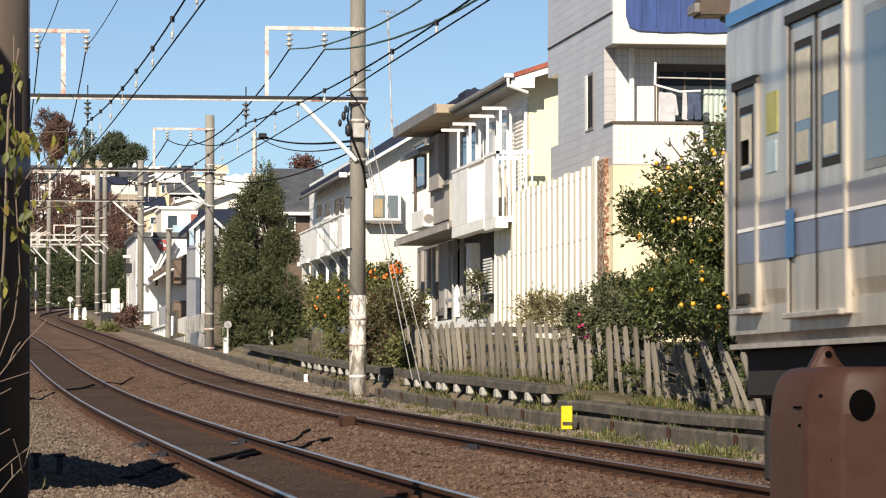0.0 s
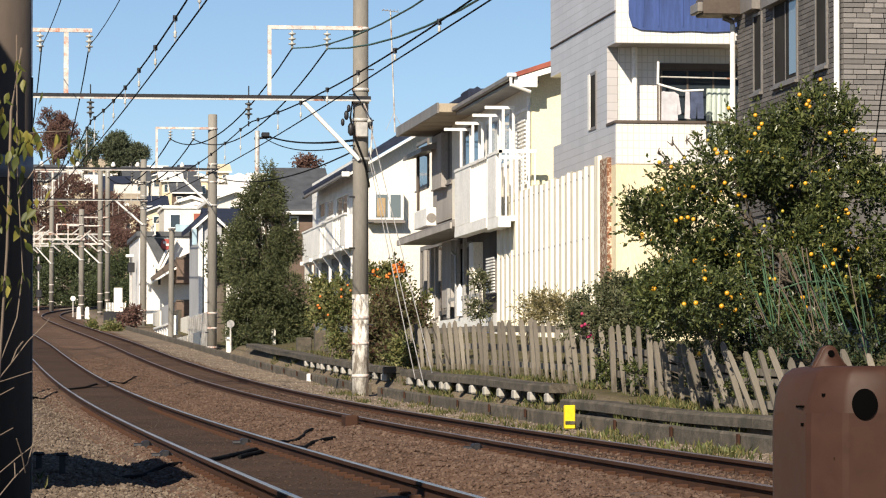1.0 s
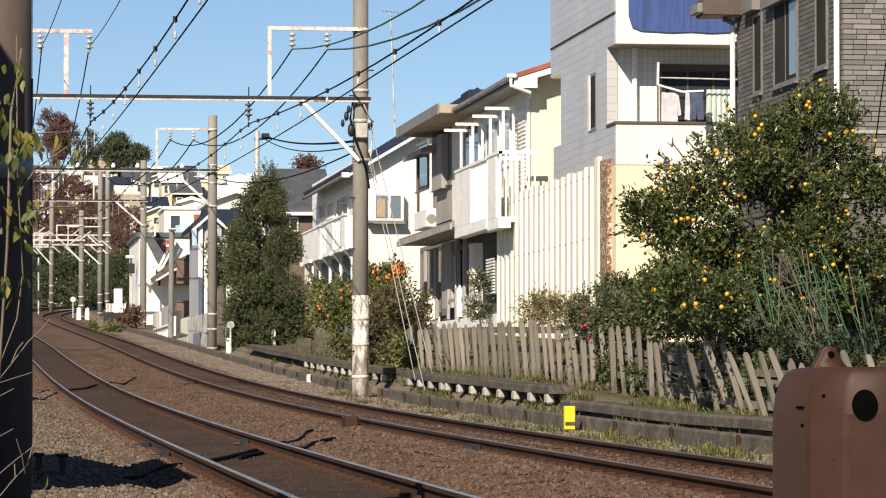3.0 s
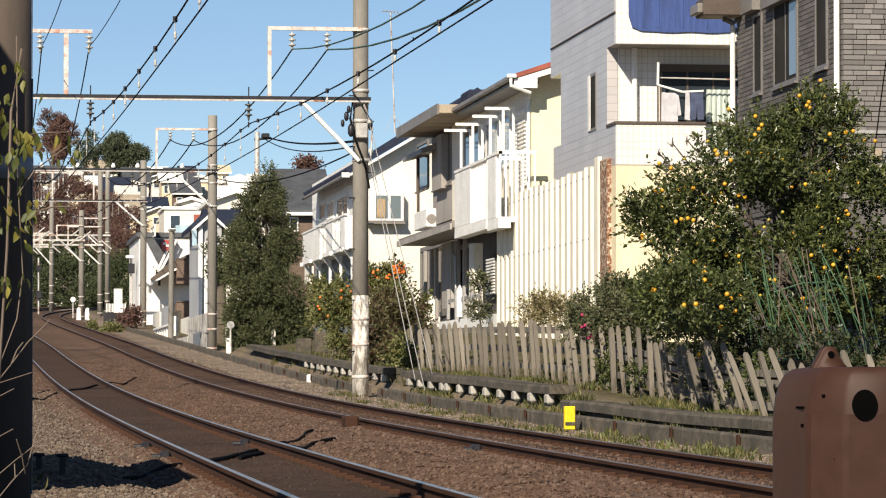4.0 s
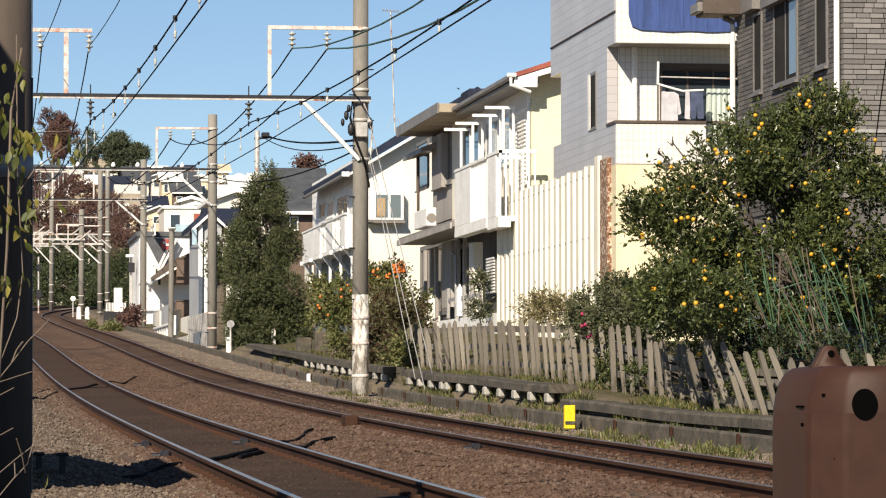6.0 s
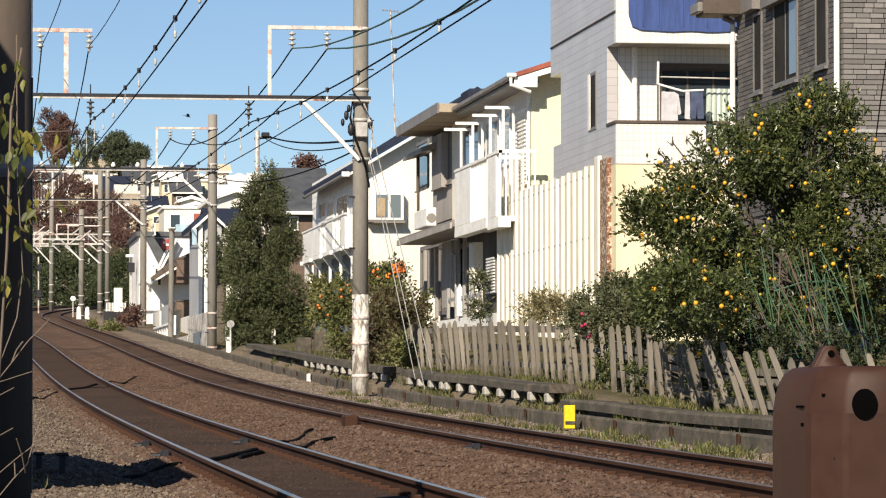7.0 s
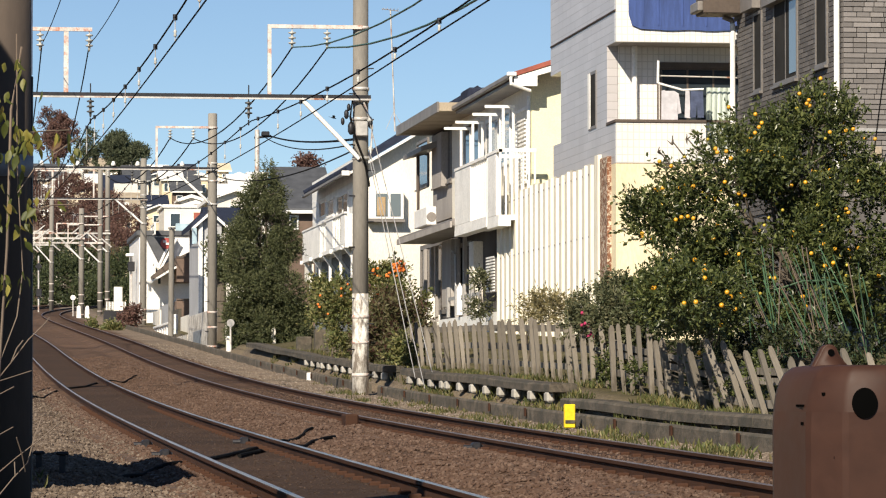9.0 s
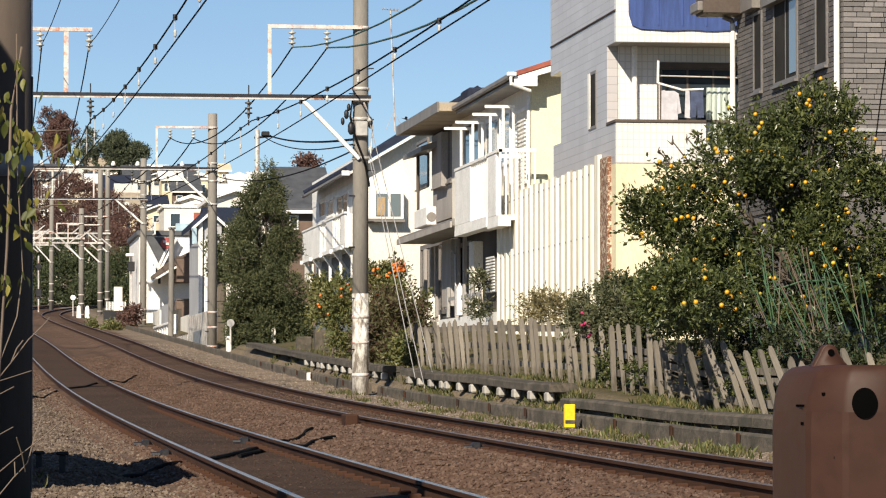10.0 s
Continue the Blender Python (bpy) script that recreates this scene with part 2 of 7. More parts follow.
def track(xc, label, head):
    t = thing("railway_track", label=label, category="railway track", group="railway tracks")
    for side in (-1, 1):
        x = xc + side * 0.567
        rail = part("rail", sweep(rail_profile(), x, RAIL_YS), M_RAIL, t, "rusty brown steel rail")
        part("rail_head", sweep([(-0.019, -0.0119), (0.019, -0.0119), (0.016, -0.006), (-0.016, -0.006)], x, RAIL_YS), head, rail, "shiny worn running surface")
    sl = part("sleeper", box(-1.05, 1.05, -0.11, 0.11, -0.29, -0.148, 0.01), M_SLEEPER, t)
    sl.location = (xc, 24, rail_z(24))
    clip = box(-0.045, 0.045, -0.05, 0.05, -0.15, -0.085, 0.01)
    me_clip = bpy.data.meshes.new("rail_clip")
    clip.to_mesh(me_clip)
    clip.free()
    me_clip.materials.append(M_RAIL)
    y = 24.0
    while y < 118:
        if y > 24:
            piece("sleeper", sl.data, Matrix.Translation((xc + bend(y), y, rail_z(y))), t)
        if y < 62:
            for side in (-1, 1):
                for s2 in (-1, 1):
                    piece("rail_clip", me_clip, Matrix.Translation((xc + side * 0.567 + s2 * 0.1, y, rail_z(y))), t)
        y += 0.62
    return t


track(TRACK_A, "rusty brown rails on dark sleepers in brown ballast", M_HEAD_D)
track(TRACK_B, "worn shiny-topped rails on sleepers sunk in brown ballast", M_HEAD)
# ---- poles, gantries and wires ----
POLE_R = 0.166
M_GREYPORC = surface("grey_porcelain", (0.10, 0.10, 0.10), rough=0.4)


def insulator(parent, top, k=3, mat=None):
    part("insulator", lathe([(0.012, 0), (0.012, -0.05)] + [q for i in range(k) for q in ((0.03, -0.06 - i * 0.11), (0.085, -0.075 - i * 0.11), (0.075, -0.1 - i * 0.11), (0.03, -0.11 - i * 0.11), (0.025, -0.16 - i * 0.11))] + [(0.012, -0.1 - k * 0.11)], 10, top), mat or M_PORC, parent, "ribbed porcelain insulator")


def lathe(profile, seg=12, at=(0, 0, 0)):
    bm = bmesh.new()
    rings = [[bm.verts.new((at[0] + r * math.cos(k * math.tau / seg), at[1] + r * math.sin(k * math.tau / seg), at[2] + z)) for k in range(seg)] for r, z in profile]
    for a, b in zip(rings, rings[1:]):
        for k in range(seg):
            bm.faces.new((a[k], a[(k + 1) % seg], b[(k + 1) % seg], b[k]))
    bm.faces.new(rings[0])
    bm.faces.new(rings[-1])
    bmesh.ops.recalc_face_normals(bm, faces=bm.faces)
    for f in bm.faces:
        f.smooth = True
    return bm


def beam_of(g):
    return next(o for o in g.children if o.name.startswith("beam") and "strut" not in o.name)


def gantry(y, x, z0, ztop, zbeam, zarm, x_left, arm_end, hang, tee, label, paint=0.0, strut=2.0):
    """A concrete pole with a beam over both tracks, an upper arm and its brace."""
    g = thing("catenary_pole", label=label, category="utility pole", group="catenary poles")
    part("shaft", lathe([(POLE_R + 0.012, z0 - 0.6), (POLE_R, ztop - 0.02), (POLE_R - 0.02, ztop)], 24, (x, y, 0)), M_POLE, g)
    if paint:
        part("painted_band", lathe([(POLE_R + 0.014, z0 - 0.2), (POLE_R + 0.013, z0 + paint)], 24, (x, y, 0)), M_PEEL, g, "peeling white paint on the foot of the pole")
    for z in (zbeam + 0.2, zbeam - 0.06, zbeam - 0.45, zbeam - 1.3, zarm, z0 + 0.5, z0 + 1.2, z0 + 1.75):
        if z < ztop:
            part("band", lathe([(POLE_R + 0.018, z - 0.035), (POLE_R + 0.022, z), (POLE_R + 0.018, z + 0.035)], 20, (x, y, 0)), M_RUSTY if z == zarm else M_STEEL if z > z0 + 2 else M_RUSTY, g)
    k = 0
    z = z0 + 0.5
    while z < ztop - 1.4 and y < 150:
        s = -1 if k % 2 else 1
        part("step_bolt", rod((x + s * POLE_R * 0.8, y - 0.1, z), (x + s * (POLE_R + 0.1), y - 0.17, z), 0.014, 6), M_DARK, g)
        z += 0.55
        k += 1
    beam = part("beam", box(x_left, x + 0.2, y - POLE_R - 0.07, y - POLE_R - 0.01, zbeam - 0.05, zbeam + 0.05), M_DARK if y < 200 else M_STEEL, g, "angle-iron beam")
    if y > 200:
        for q in range(5):
            xa = x_left + 0.4 + q * 1.3
            part("brace", rod((xa, y - 0.25, zbeam), (xa + 0.65, y - 0.25, zbeam + (0.55 if q % 2 else -0.55)), 0.05, 6), M_STEEL, beam_of(g))
    part("flange", box(x_left, x + 0.2, y - POLE_R - 0.11, y - POLE_R - 0.072, zbeam - 0.066, zbeam - 0.03), M_STEEL, beam)
    part("beam_strut", rod((x - strut, y - 0.2, zbeam - 0.04), (x - 0.05, y - 0.2, zbeam - 1.32), 0.05, 8), M_WHITE, g, "white painted diagonal brace")
    arm = part("upper_arm", box(arm_end - 0.04, x, y - 0.21, y - 0.13, zarm - 0.04, zarm + 0.04), M_RUSTY, g, "rust-streaked white steel arm")
    part("arm_post", box(arm_end - 0.04, arm_end + 0.04, y - 0.21, y - 0.13, zbeam, zarm - 0.04), M_RUSTY, arm)
    for xi in hang:
        insulator(g, (xi, y - 0.17, zarm - 0.05))
    for xc in (TRACK_A, TRACK_B):
        xi = xc + bend(y)
        insulator(g, (xi, y - 0.15, zbeam - 0.05), 3, M_GREYPORC)
        part("hanger", rod((xi, y - 0.15, zbeam - 0.5), (xi, y - 0.15, zbeam - 0.62), 0.02, 6), M_DARK, g)
        part("steady_arm", rod((xi, y - 0.15, zbeam + 0.25), (xi, y - 0.15, zbeam - 0.02), 0.015, 6), M_DARK, g)
    if tee:
        a, m, b = tee
        t = part("tee_bar", box(a, b + 0.06, y - 0.21, y - 0.13, zarm - 0.16, zarm - 0.08), M_RUSTY, g, "rust-streaked white steel crossbar")
        part("tee_post", box(m - 0.05, m + 0.05, y - 0.2, y - 0.12, zbeam, zarm - 0.16), M_RUSTY, t)
        for xi in (a + 0.25, b):
            insulator(g, (xi, y - 0.17, zarm - 0.16))
    # the pole at the near end of the beam
    part("far_shaft", lathe([(0.15, ground_z(x_left - 0.4, y) - 0.4), (0.14, zarm + 0.1)], 16, (x_left - 0.15, y, 0)), M_POLE, g)
    return g


gantry(78.6, 8.43, 0.65, 9.7, 7.117, 8.634, 1.201, 6.443, (6.93, 7.686), (1.297, 2.099, 2.59),
       "tall grey concrete catenary pole with flaking white foot", paint=2.25, strut=1.3)
gantry(134, 8.93, 1.89, 10.915, 8.882, 10.388, 1.844, 6.877, (7.371, 8.215), None,
       "tall grey concrete catenary pole beside a conifer", strut=1.45)
gantry(195.5, 9.36, 3.3, 13.094, 10.928, 12.52, 2.393, 6.711, (7.458,), (3.642, 4.534, 6.114),
       "distant grey concrete catenary pole", strut=1.5)
gantry(262, 9.995, 6.0, 16.726, 11.889, 13.094, 3.208, 7.994, (), None, "distant grey concrete catenary pole", strut=1.4)
gantry(250, 9.041, 5.6, 15.882, 10.732, 11.958, 2.681, 6.865, (), None, "distant grey concrete catenary pole", strut=1.4)
gantry(232, 7.22, 5.0, 12.202, 10.306, 11.231, 2.84, 5.664, (), None, "short distant grey concrete catenary pole", strut=1.3)
gantry(275, 6.336, 6.9, 14.946, 11.551, 12.562, 1.697, 5.039, (), None, "distant grey concrete catenary pole before dark trees", strut=1.2)


row = thing("pin_insulators", label="row of small white pin insulators along a beam", category="insulators")
for c in (2.714, 4.018, 5.305, 6.185, 7.806):
    part("pin_insulator", lathe([(0.02, 0.0), (0.08, 0.02), (0.085, 0.07), (0.05, 0.15), (0.03, 0.18)], 10, (c, 133.75, 8.944)), M_WHITE, row)


def wire(name, pts, r, mat, label, cat="overhead wire"):
    return tagged(part(name, tube(pts, r, 6), mat), label, cat, "overhead wires")


SUPPORTS = [(-60, 6.3), (20, 6.12), (78.6, 6.3), (134, 6.7), (195.5, 6.5), (250, 5.6)]
for xc in (TRACK_A, TRACK_B):
    ys_w = steps((-60, 290, 3.0))
    cat = thing("contact_line", label="dark contact wire hung from a sagging messenger wire", category="overhead wire", group="overhead wires")
    low = lambda y: Vector((xc + bend(y) * 0.97, y, rail_z(y) + min(5.0, (4.56 if xc < 4 else 4.86) + 0.0055 * y * (1 if xc < 4 else 0.5))))

    def high(y):
        for (ya, ha), (yb, hb) in zip(SUPPORTS, SUPPORTS[1:]):
            if ya <= y <= yb:
                u = (y - ya) / (yb - ya)
                a, b = rail_z(ya) + ha - 0.66, rail_z(yb) + hb - 0.66
                return Vector((xc + bend(y) * 0.97, y, a + (b - a) * u - 4 * 0.5 * u * (1 - u) * (yb - ya) / 58))
        return low(y) + Vector((0, 0, 0.6))
    part("contact_wire", tube([low(y) for y in ys_w], 0.011, 6), M_WIRE, cat)
    part("messenger_wire", tube([high(y) for y in ys_w], 0.013, 6), M_WIRE, cat)
    y = 22.0
    while y < 190:
        a, b = low(y), high(y)
        if b.z - a.z > 0.12:
            h = part("dropper", rod(a, b, 0.006, 5), M_STEEL, cat)
            part("clamp", rod(b - Vector((0, 0, 0.035)), b + Vector((0, 0, 0.04)), 0.03, 8), M_DARK, h, "dark round clamp")
            if y < 140:
                part("bead", lathe([(0.008, -0.05), (0.024, -0.025), (0.014, 0), (0.024, 0.025), (0.008, 0.05)], 8, tuple(a + (b - a) * 0.35)), M_PORC, h, "white bead insulator")
        y += 4.9

ARM1, ARM2, ARM3 = 8.634 - 0.45, 10.388 - 0.4, 12.52 - 0.4
wire("feeder_wire", sag((6.93, 78.4, ARM1), (7.371, 133.8, ARM2), 0.9), 0.018, M_WIRE, "thick dark feeder cable slung between poles")
wire("feeder_wire", sag((7.686, 78.4, ARM1), (8.215, 133.8, ARM2), 0.9), 0.018, M_WIRE, "thick dark feeder cable slung between poles")
wire("feeder_wire", sag((6.93, 78.4, ARM1), (7.1, 20, 8.1), 1.35), 0.016, M_GREENWIRE, "green insulated feeder cable slung between poles")
wire("feeder_wire", sag((7.686, 78.4, ARM1), (7.9, 20, 8.0), 1.35), 0.02, M_GREENWIRE, "green insulated feeder cable slung between poles")
wire("feeder_wire", sag((7.371, 133.8, ARM2), (7.458, 195.3, ARM3), 0.9), 0.025, M_WIRE, "dark feeder cable slung between poles")
wire("feeder_wire", sag((8.215, 133.8, ARM2), (8.4, 195.3, ARM3), 0.9), 0.025, M_WIRE, "dark feeder cable slung between poles")
for xa in (1.584, 2.59):
    wire("signal_wire", sag((xa, 78.4, ARM1), (xa + 0.1, 18, 8.0), 0.75), 0.009, M_WIRE, "thin dark overhead wire")
    wire("signal_wire", sag((xa, 78.4, ARM1), (xa + 0.2, 134, 9.0), 1.4), 0.014, M_WIRE, "thin dark overhead wire")
# cross wires from the first pole to the roadside pole behind the houses
wire("service_cable", sag((8.45, 78.7, 6.256), (12.357, 150, 11.211), 0.15), 0.03, M_WIRE, "twisted black service cable")
wire("service_cable", sag((8.45, 78.7, 6.17), (12.172, 150, 11.14), 0.3), 0.018, M_WIRE, "twisted black service cable")
wire("service_cable", sag((8.45, 78.7, 6.085), (9.117, 134, 8.6), 0.4), 0.018, M_WIRE, "thin black service cable")
tp = thing("utility_pole", label="slim grey steel utility pole behind the houses", category="utility pole")
part("shaft", rod((11.832, 150, 3), (11.823, 150, 11.461), 0.1, 12), M_STEEL, tp)
part("crossarm", rod((11.708, 150, 11.136), (12.404, 150, 11.211), 0.05, 8), M_DARK, tp)
part("switch_box", box(11.995, 12.319, 149.8, 150.1, 11.204, 11.391, 0.03), M_DARK, tp)

# clutter round the head of the first pole
clutter = thing("pole_fittings", label="dark clamps and cable terminals strapped to the pole", category="fittings")
for px_, pz_, s in ((8.1, 6.75, 0.05), (8.02, 6.6, 0.04), (8.2, 6.45, 0.07), (8.62, 6.55, 0.05), (8.15, 6.9, 0.04)):
    part("clamp", lathe([(s * 0.4, -s * 2), (s, -s), (s, s), (s * 0.4, s * 2)], 8, (px_, 78.38, pz_)), M_DARK, clutter)
part("lead_cable", tube([(8.24, 78.4, 7.1), (8.18, 78.36, 6.7), (8.3, 78.34, 6.2), (8.5, 78.34, 5.7), (8.6, 78.4, 5.2)], 0.025), M_WIRE, clutter)
part("lead_cable", tube([(8.45, 78.4, 7.1), (8.66, 78.36, 6.5), (8.62, 78.34, 5.9)], 0.02), M_STEEL, clutter)
part("terminal_box", box(8.3, 8.56, 78.3, 78.42, 6.28, 6.6, 0.02), M_STEEL, clutter)
part("bead", lathe([(0.02, -0.08), (0.07, 0), (0.02, 0.08)], 10, (8.615, 78.4, 6.63)), M_PORC, clutter)
part("bead", lathe([(0.02, -0.07), (0.06, 0), (0.02, 0.07)], 10, (8.628, 78.4, 6.009)), M_PORC, clutter)
for a, b in (((8.6, 78.5, 6.66), (9.2, 71.774, 0.86)), ((8.6, 78.5, 6.048), (9, 71.968, 0.86)), ((8.6, 78.5, 5.864), (9.1, 74.346, 1.067))):
    tagged(part("guy_wire", tube([a, b], 0.010, 6), M_ALU), "taut steel guy wire from the pole to the bank", "guy wire", "guy wires")


# ---- trough walls, kerbs and the picket fence ----
def along(outline, xoff, y0, y1, lift, d=1.2):
    bm = bmesh.new()
    ys_ = steps((y0, y1, d))
    rings = [[bm.verts.new((xoff + bend(y) + u, y, lift(y) + w)) for u, w in outline] for y in ys_]
    k = len(outline)
    for a, b in zip(rings, rings[1:]):
        for i in range(k):
            bm.faces.new((a[i], a[(i + 1) % k], b[(i + 1) % k], b[i]))
    bm.faces.new(rings[0])
    bm.faces.new(rings[-1])
    bmesh.ops.recalc_face_normals(bm, faces=bm.faces)
    return bm


trough = thing("cable_trough", label="low weathered concrete wall beside the track", category="cable trough")
y = 30.0
k = 0
while y < 205:
    if not 77.9 < y + 1 < 79.5:
        part("panel", along([(-0.05, -0.35), (0.05, -0.35), (0.05, 0.02), (0.03, 0.05), (-0.03, 0.05), (-0.05, 0.02)], 8.78, y + 0.004, y + 1.996, lambda v: rail_z(v) - 0.06), M_CONC, trough)
    if y < 110 and k % 2:
        part("clip", along([(-0.07, -0.1), (-0.045, -0.1), (-0.045, 0.03), (-0.07, 0.03)], 8.76, y + 0.9, y + 1.0, lambda v: rail_z(v) - 0.05), M_RAIL, trough, "rusty clip")
    y += 2.0
    k += 1
M_STUB = surface("pale_concrete", (0.42, 0.40, 0.36), dark=0.7, rough=0.9)
ledge = thing("raised_ledge", label="grey concrete slab ledge on stub posts along the bank", category="ledge")
for ya, yb in ((30, 42), (42, 56), (57, 70), (70, 77), (80, 95), (95, 120)):
    up = 0.30 if ya >= 57 else 0.08
    part("slab", along([(-0.22, -0.07), (0.22, -0.07), (0.22, 0.04), (0.19, 0.07), (-0.19, 0.07), (-0.22, 0.04)], 9.32, ya + 0.02, yb - 0.02, lambda v: rail_z(v) + up + 0.012 * math.sin(v * 0.5), 0.5), M_CONC, ledge)
    if up > 0.2:
        part("back_footing", along([(0.05, -0.6), (0.2, -0.6), (0.2, -0.075), (0.05, -0.075)], 9.32, ya, yb, lambda v: rail_z(v) + up), M_CONC, ledge)
        v = ya + 0.3
        while v < yb and v < 100:
            part("stub", box(9.08, 9.2, v - 0.17, v + 0.17, rail_z(v) + up - 0.24, rail_z(v) + up - 0.072, 0.03), M_STUB, ledge, "pale concrete stub")
            v += 1.75
    else:
        part("footing", along([(-0.12, -0.5), (0.2, -0.5), (0.2, -0.08), (-0.12, -0.08)], 9.34, ya, yb, lambda v: rail_z(v) + up), M_CONC, ledge)

FENCE_X = 10.0


def fence_base(y):
    return rail_z(y) + 0.06 + 0.36 * smooth(46, 60, y) - 0.08 * smooth(70, 82, y)


M_PICKET = surface("old_timber", (0.27, 0.24, 0.20), dark=0.5, rough=0.95, grain=22, stain=2.2, streak=(1, 1, 0.2), vary=0.32, dirt=(0.10, 0.085, 0.065), dirt_amount=0.4)
fence = thing("picket_fence", label="leaning weathered grey timber picket fence along the railway", category="fence")
pick = []
for v in range(6):
    h = 0.95 + 0.014 * v * (-1) ** v
    w = 0.031 + 0.003 * v
    bm = prism([(-w * 0.9, -0.15), (w * 0.8, -0.15), (w * 0.95, 0.3), (w * 1.08, h * 0.6), (w, h - 0.07), (w * 0.7, h - 0.015), (w * 0.1 * (v - 2), h), (-w * 0.7, h - 0.02 - 0.008 * v), (-w * 1.03, h - 0.1), (-w * 0.95, h * 0.45)], -0.03, 0.03, "y")
    me = bpy.data.meshes.new("picket")
    bm.to_mesh(me)
    bm.free()
    me.materials.append(M_PICKET)
    pick.append(me)
y = 36.0
rnd = random.Random(4)
while y < 83:
    tilt = 13 * smooth(53, 48, y) + 5 + rnd.uniform(-4, 4) * (1 if y < 62 else 0.4)
    if 49 < y < 59 and rnd.random() < 0.2:
        tilt += rnd.uniform(-12, 10)
    z = fence_base(y) + (rnd.uniform(-0.12, 0.05) if y < 60 else rnd.uniform(-0.03, 0.02))
    piece("picket", rnd.choice(pick), pose(FENCE_X + rnd.uniform(-0.03, 0.03) + 0.2 * math.sin(radians(tilt)), y, z, rnd.uniform(-4, 4), -tilt, rnd.uniform(-10, 10)), fence)
    y += rnd.uniform(0.68, 0.92) if y < 60 else rnd.uniform(0.78, 0.90)
for ya, yb in ((36, 48), (48, 60), (60, 71), (71, 82.5)):
    for h, t in ((0.82, 0.06), (0.48, 0.06), (0.17, 0.05)):
        part("rail_board", along([(-0.03, -t), (0.03, -t), (0.03, t), (-0.03, t)], FENCE_X + 0.12, ya, yb, lambda v: fence_base(v) + h - (0.25 * smooth(60, 56, v) if h > 0.7 else 0)), M_PICKET, fence)


# ---- small track-side things ----
M_YELLOW = surface("yellow_paint", (0.85, 0.62, 0.02), dark=0.9, rough=0.5)
mk = thing("marker_post", label="bright yellow marker post by the track", category="marker post")
bm = box(8.431, 8.585, 51.45, 51.55, 0.302, 0.637, 0.01)
part("plate", bm, M_YELLOW, mk)
part("band", box(8.439, 8.577, 51.44, 51.449, 0.366, 0.413), M_CONC, mk)
mk = thing("marker_post", label="small white marker stake by the track", category="marker post")
part("plate", box(8.603, 8.718, 92.95, 93.05, 0.918, 1.263, 0.02), M_WHITE, mk)
sg = thing("round_sign", label="white round sign on a thin pole with a white box", category="sign")
part("pole", rod((9.177, 128, 1.647), (9.174, 128, 3.125), 0.035, 8), M_STEEL, sg)
part("disc", rod((9.17, 127.95, 3.144), (9.178, 128.05, 3.145), 0.135, 20), M_ALU, sg)
part("box", box(9.044, 9.242, 128.1, 128.4, 2.132, 2.688, 0.02), M_WHITE, sg)
sg = thing("round_sign", label="distant white round sign on a thin post", category="sign")
part("pole", rod((6.504, 225, 5.267), (6.499, 225, 6.37), 0.04, 8), M_STEEL, sg)
part("disc", rod((6.496, 224.9, 6.402), (6.502, 225.1, 6.407), 0.16, 16), M_WHITE, sg)
for c, y_ in ((138, 230), (151, 228)):
    mk = thing("marker_post", label="small white stake at the foot of a pole", category="marker post")
    part("plate", prism([(-0.14, 0), (0.14, 0), (0.1, 0.75), (-0.02, 0.8), (-0.12, 0.7)], -0.05, 0.05), M_WHITE, mk)
    mk.location = (7.0 + (c - 138) * 0.036, y_, rail_z(y_) - 0.2)
sg = thing("signal", label="small dark signal head on a thin striped post", category="signal")
part("post", rod((5.139, 262, 6.066), (5.122, 262, 10.276), 0.06, 8), M_STEEL, sg)
part("head", box(4.96, 5.359, 261.7, 262, 7.36, 7.929, 0.03), M_DARK, sg)
part("board", rod((5.121, 261.8, 9.507), (5.123, 261.9, 9.511), 0.26, 4), M_DARK, sg)
sg = thing("signal", label="railway signal with white hood on a pole", category="signal")
part("post", rod((9.152, 205, 4.317), (9.14, 205, 8.252), 0.07, 8), M_STEEL, sg)
part("head", box(8.95, 9.327, 204.7, 205, 7.378, 7.919, 0.03), M_DARK, sg)
part("hood", box(8.824, 9.264, 204.5, 205, 8.206, 8.365, 0.03), M_WHITE, sg)
for c, rw, d, hgt in ((75, 830, 31.5, 0.16), (107, 870, 29.5, 0.23)):
    mk = thing("cable_marker", label="short dark metal marker post in gravel", category="marker post", group="cable markers")
    bx, by_, bz = (0.694, 30, 0.127)
    bx += (c - 90) * 0.0046
    part("stem", box(bx - 0.025, bx + 0.025, d - 0.02, d + 0.02, ground_z(bx, d) - 0.1, ground_z(bx, d) + hgt), M_DARK, mk)
    part("cap", box(bx - 0.05, bx + 0.05, d - 0.04, d + 0.04, ground_z(bx, d) + hgt, ground_z(bx, d) + hgt + 0.03, 0.01), M_DARK, mk)
for path in (((1.2, 31.0), (1.6, 32.2), (2.05, 33.2), (2.5, 35.2), (3.19, 39.0), (3.6, 41.5), (4.0, 44.0), (4.4, 46.5)), ((2.6, 35.0), (3.3, 38.6), (3.9, 41.0), (4.3, 42.5)),
             ((1.0, 66.0), (1.5, 72.0), (2.05, 78.6), (2.6, 81), (3.19, 86.8), (3.8, 89), (4.3, 92))):
    pts = []
    for (xa, ya), (xb, yb) in zip(path, path[1:]):
        for i in range(6):
            x, y = xa + (xb - xa) * i / 6, ya + (yb - ya) * i / 6
            low_ = abs(abs(x - TRACK_B) - 0.567) < 0.14
            pts.append((x + 0.03 * noise.noise((x * 3, y, 1)), y, rail_z(y) - 0.16 if low_ else lumpy(x, y) + 0.022))
    tagged(part("bond_cable", tube(pts, 0.02, 7), M_WIRE), "thin black tube laid across the ballast under the rails", "cable", "bond cables")
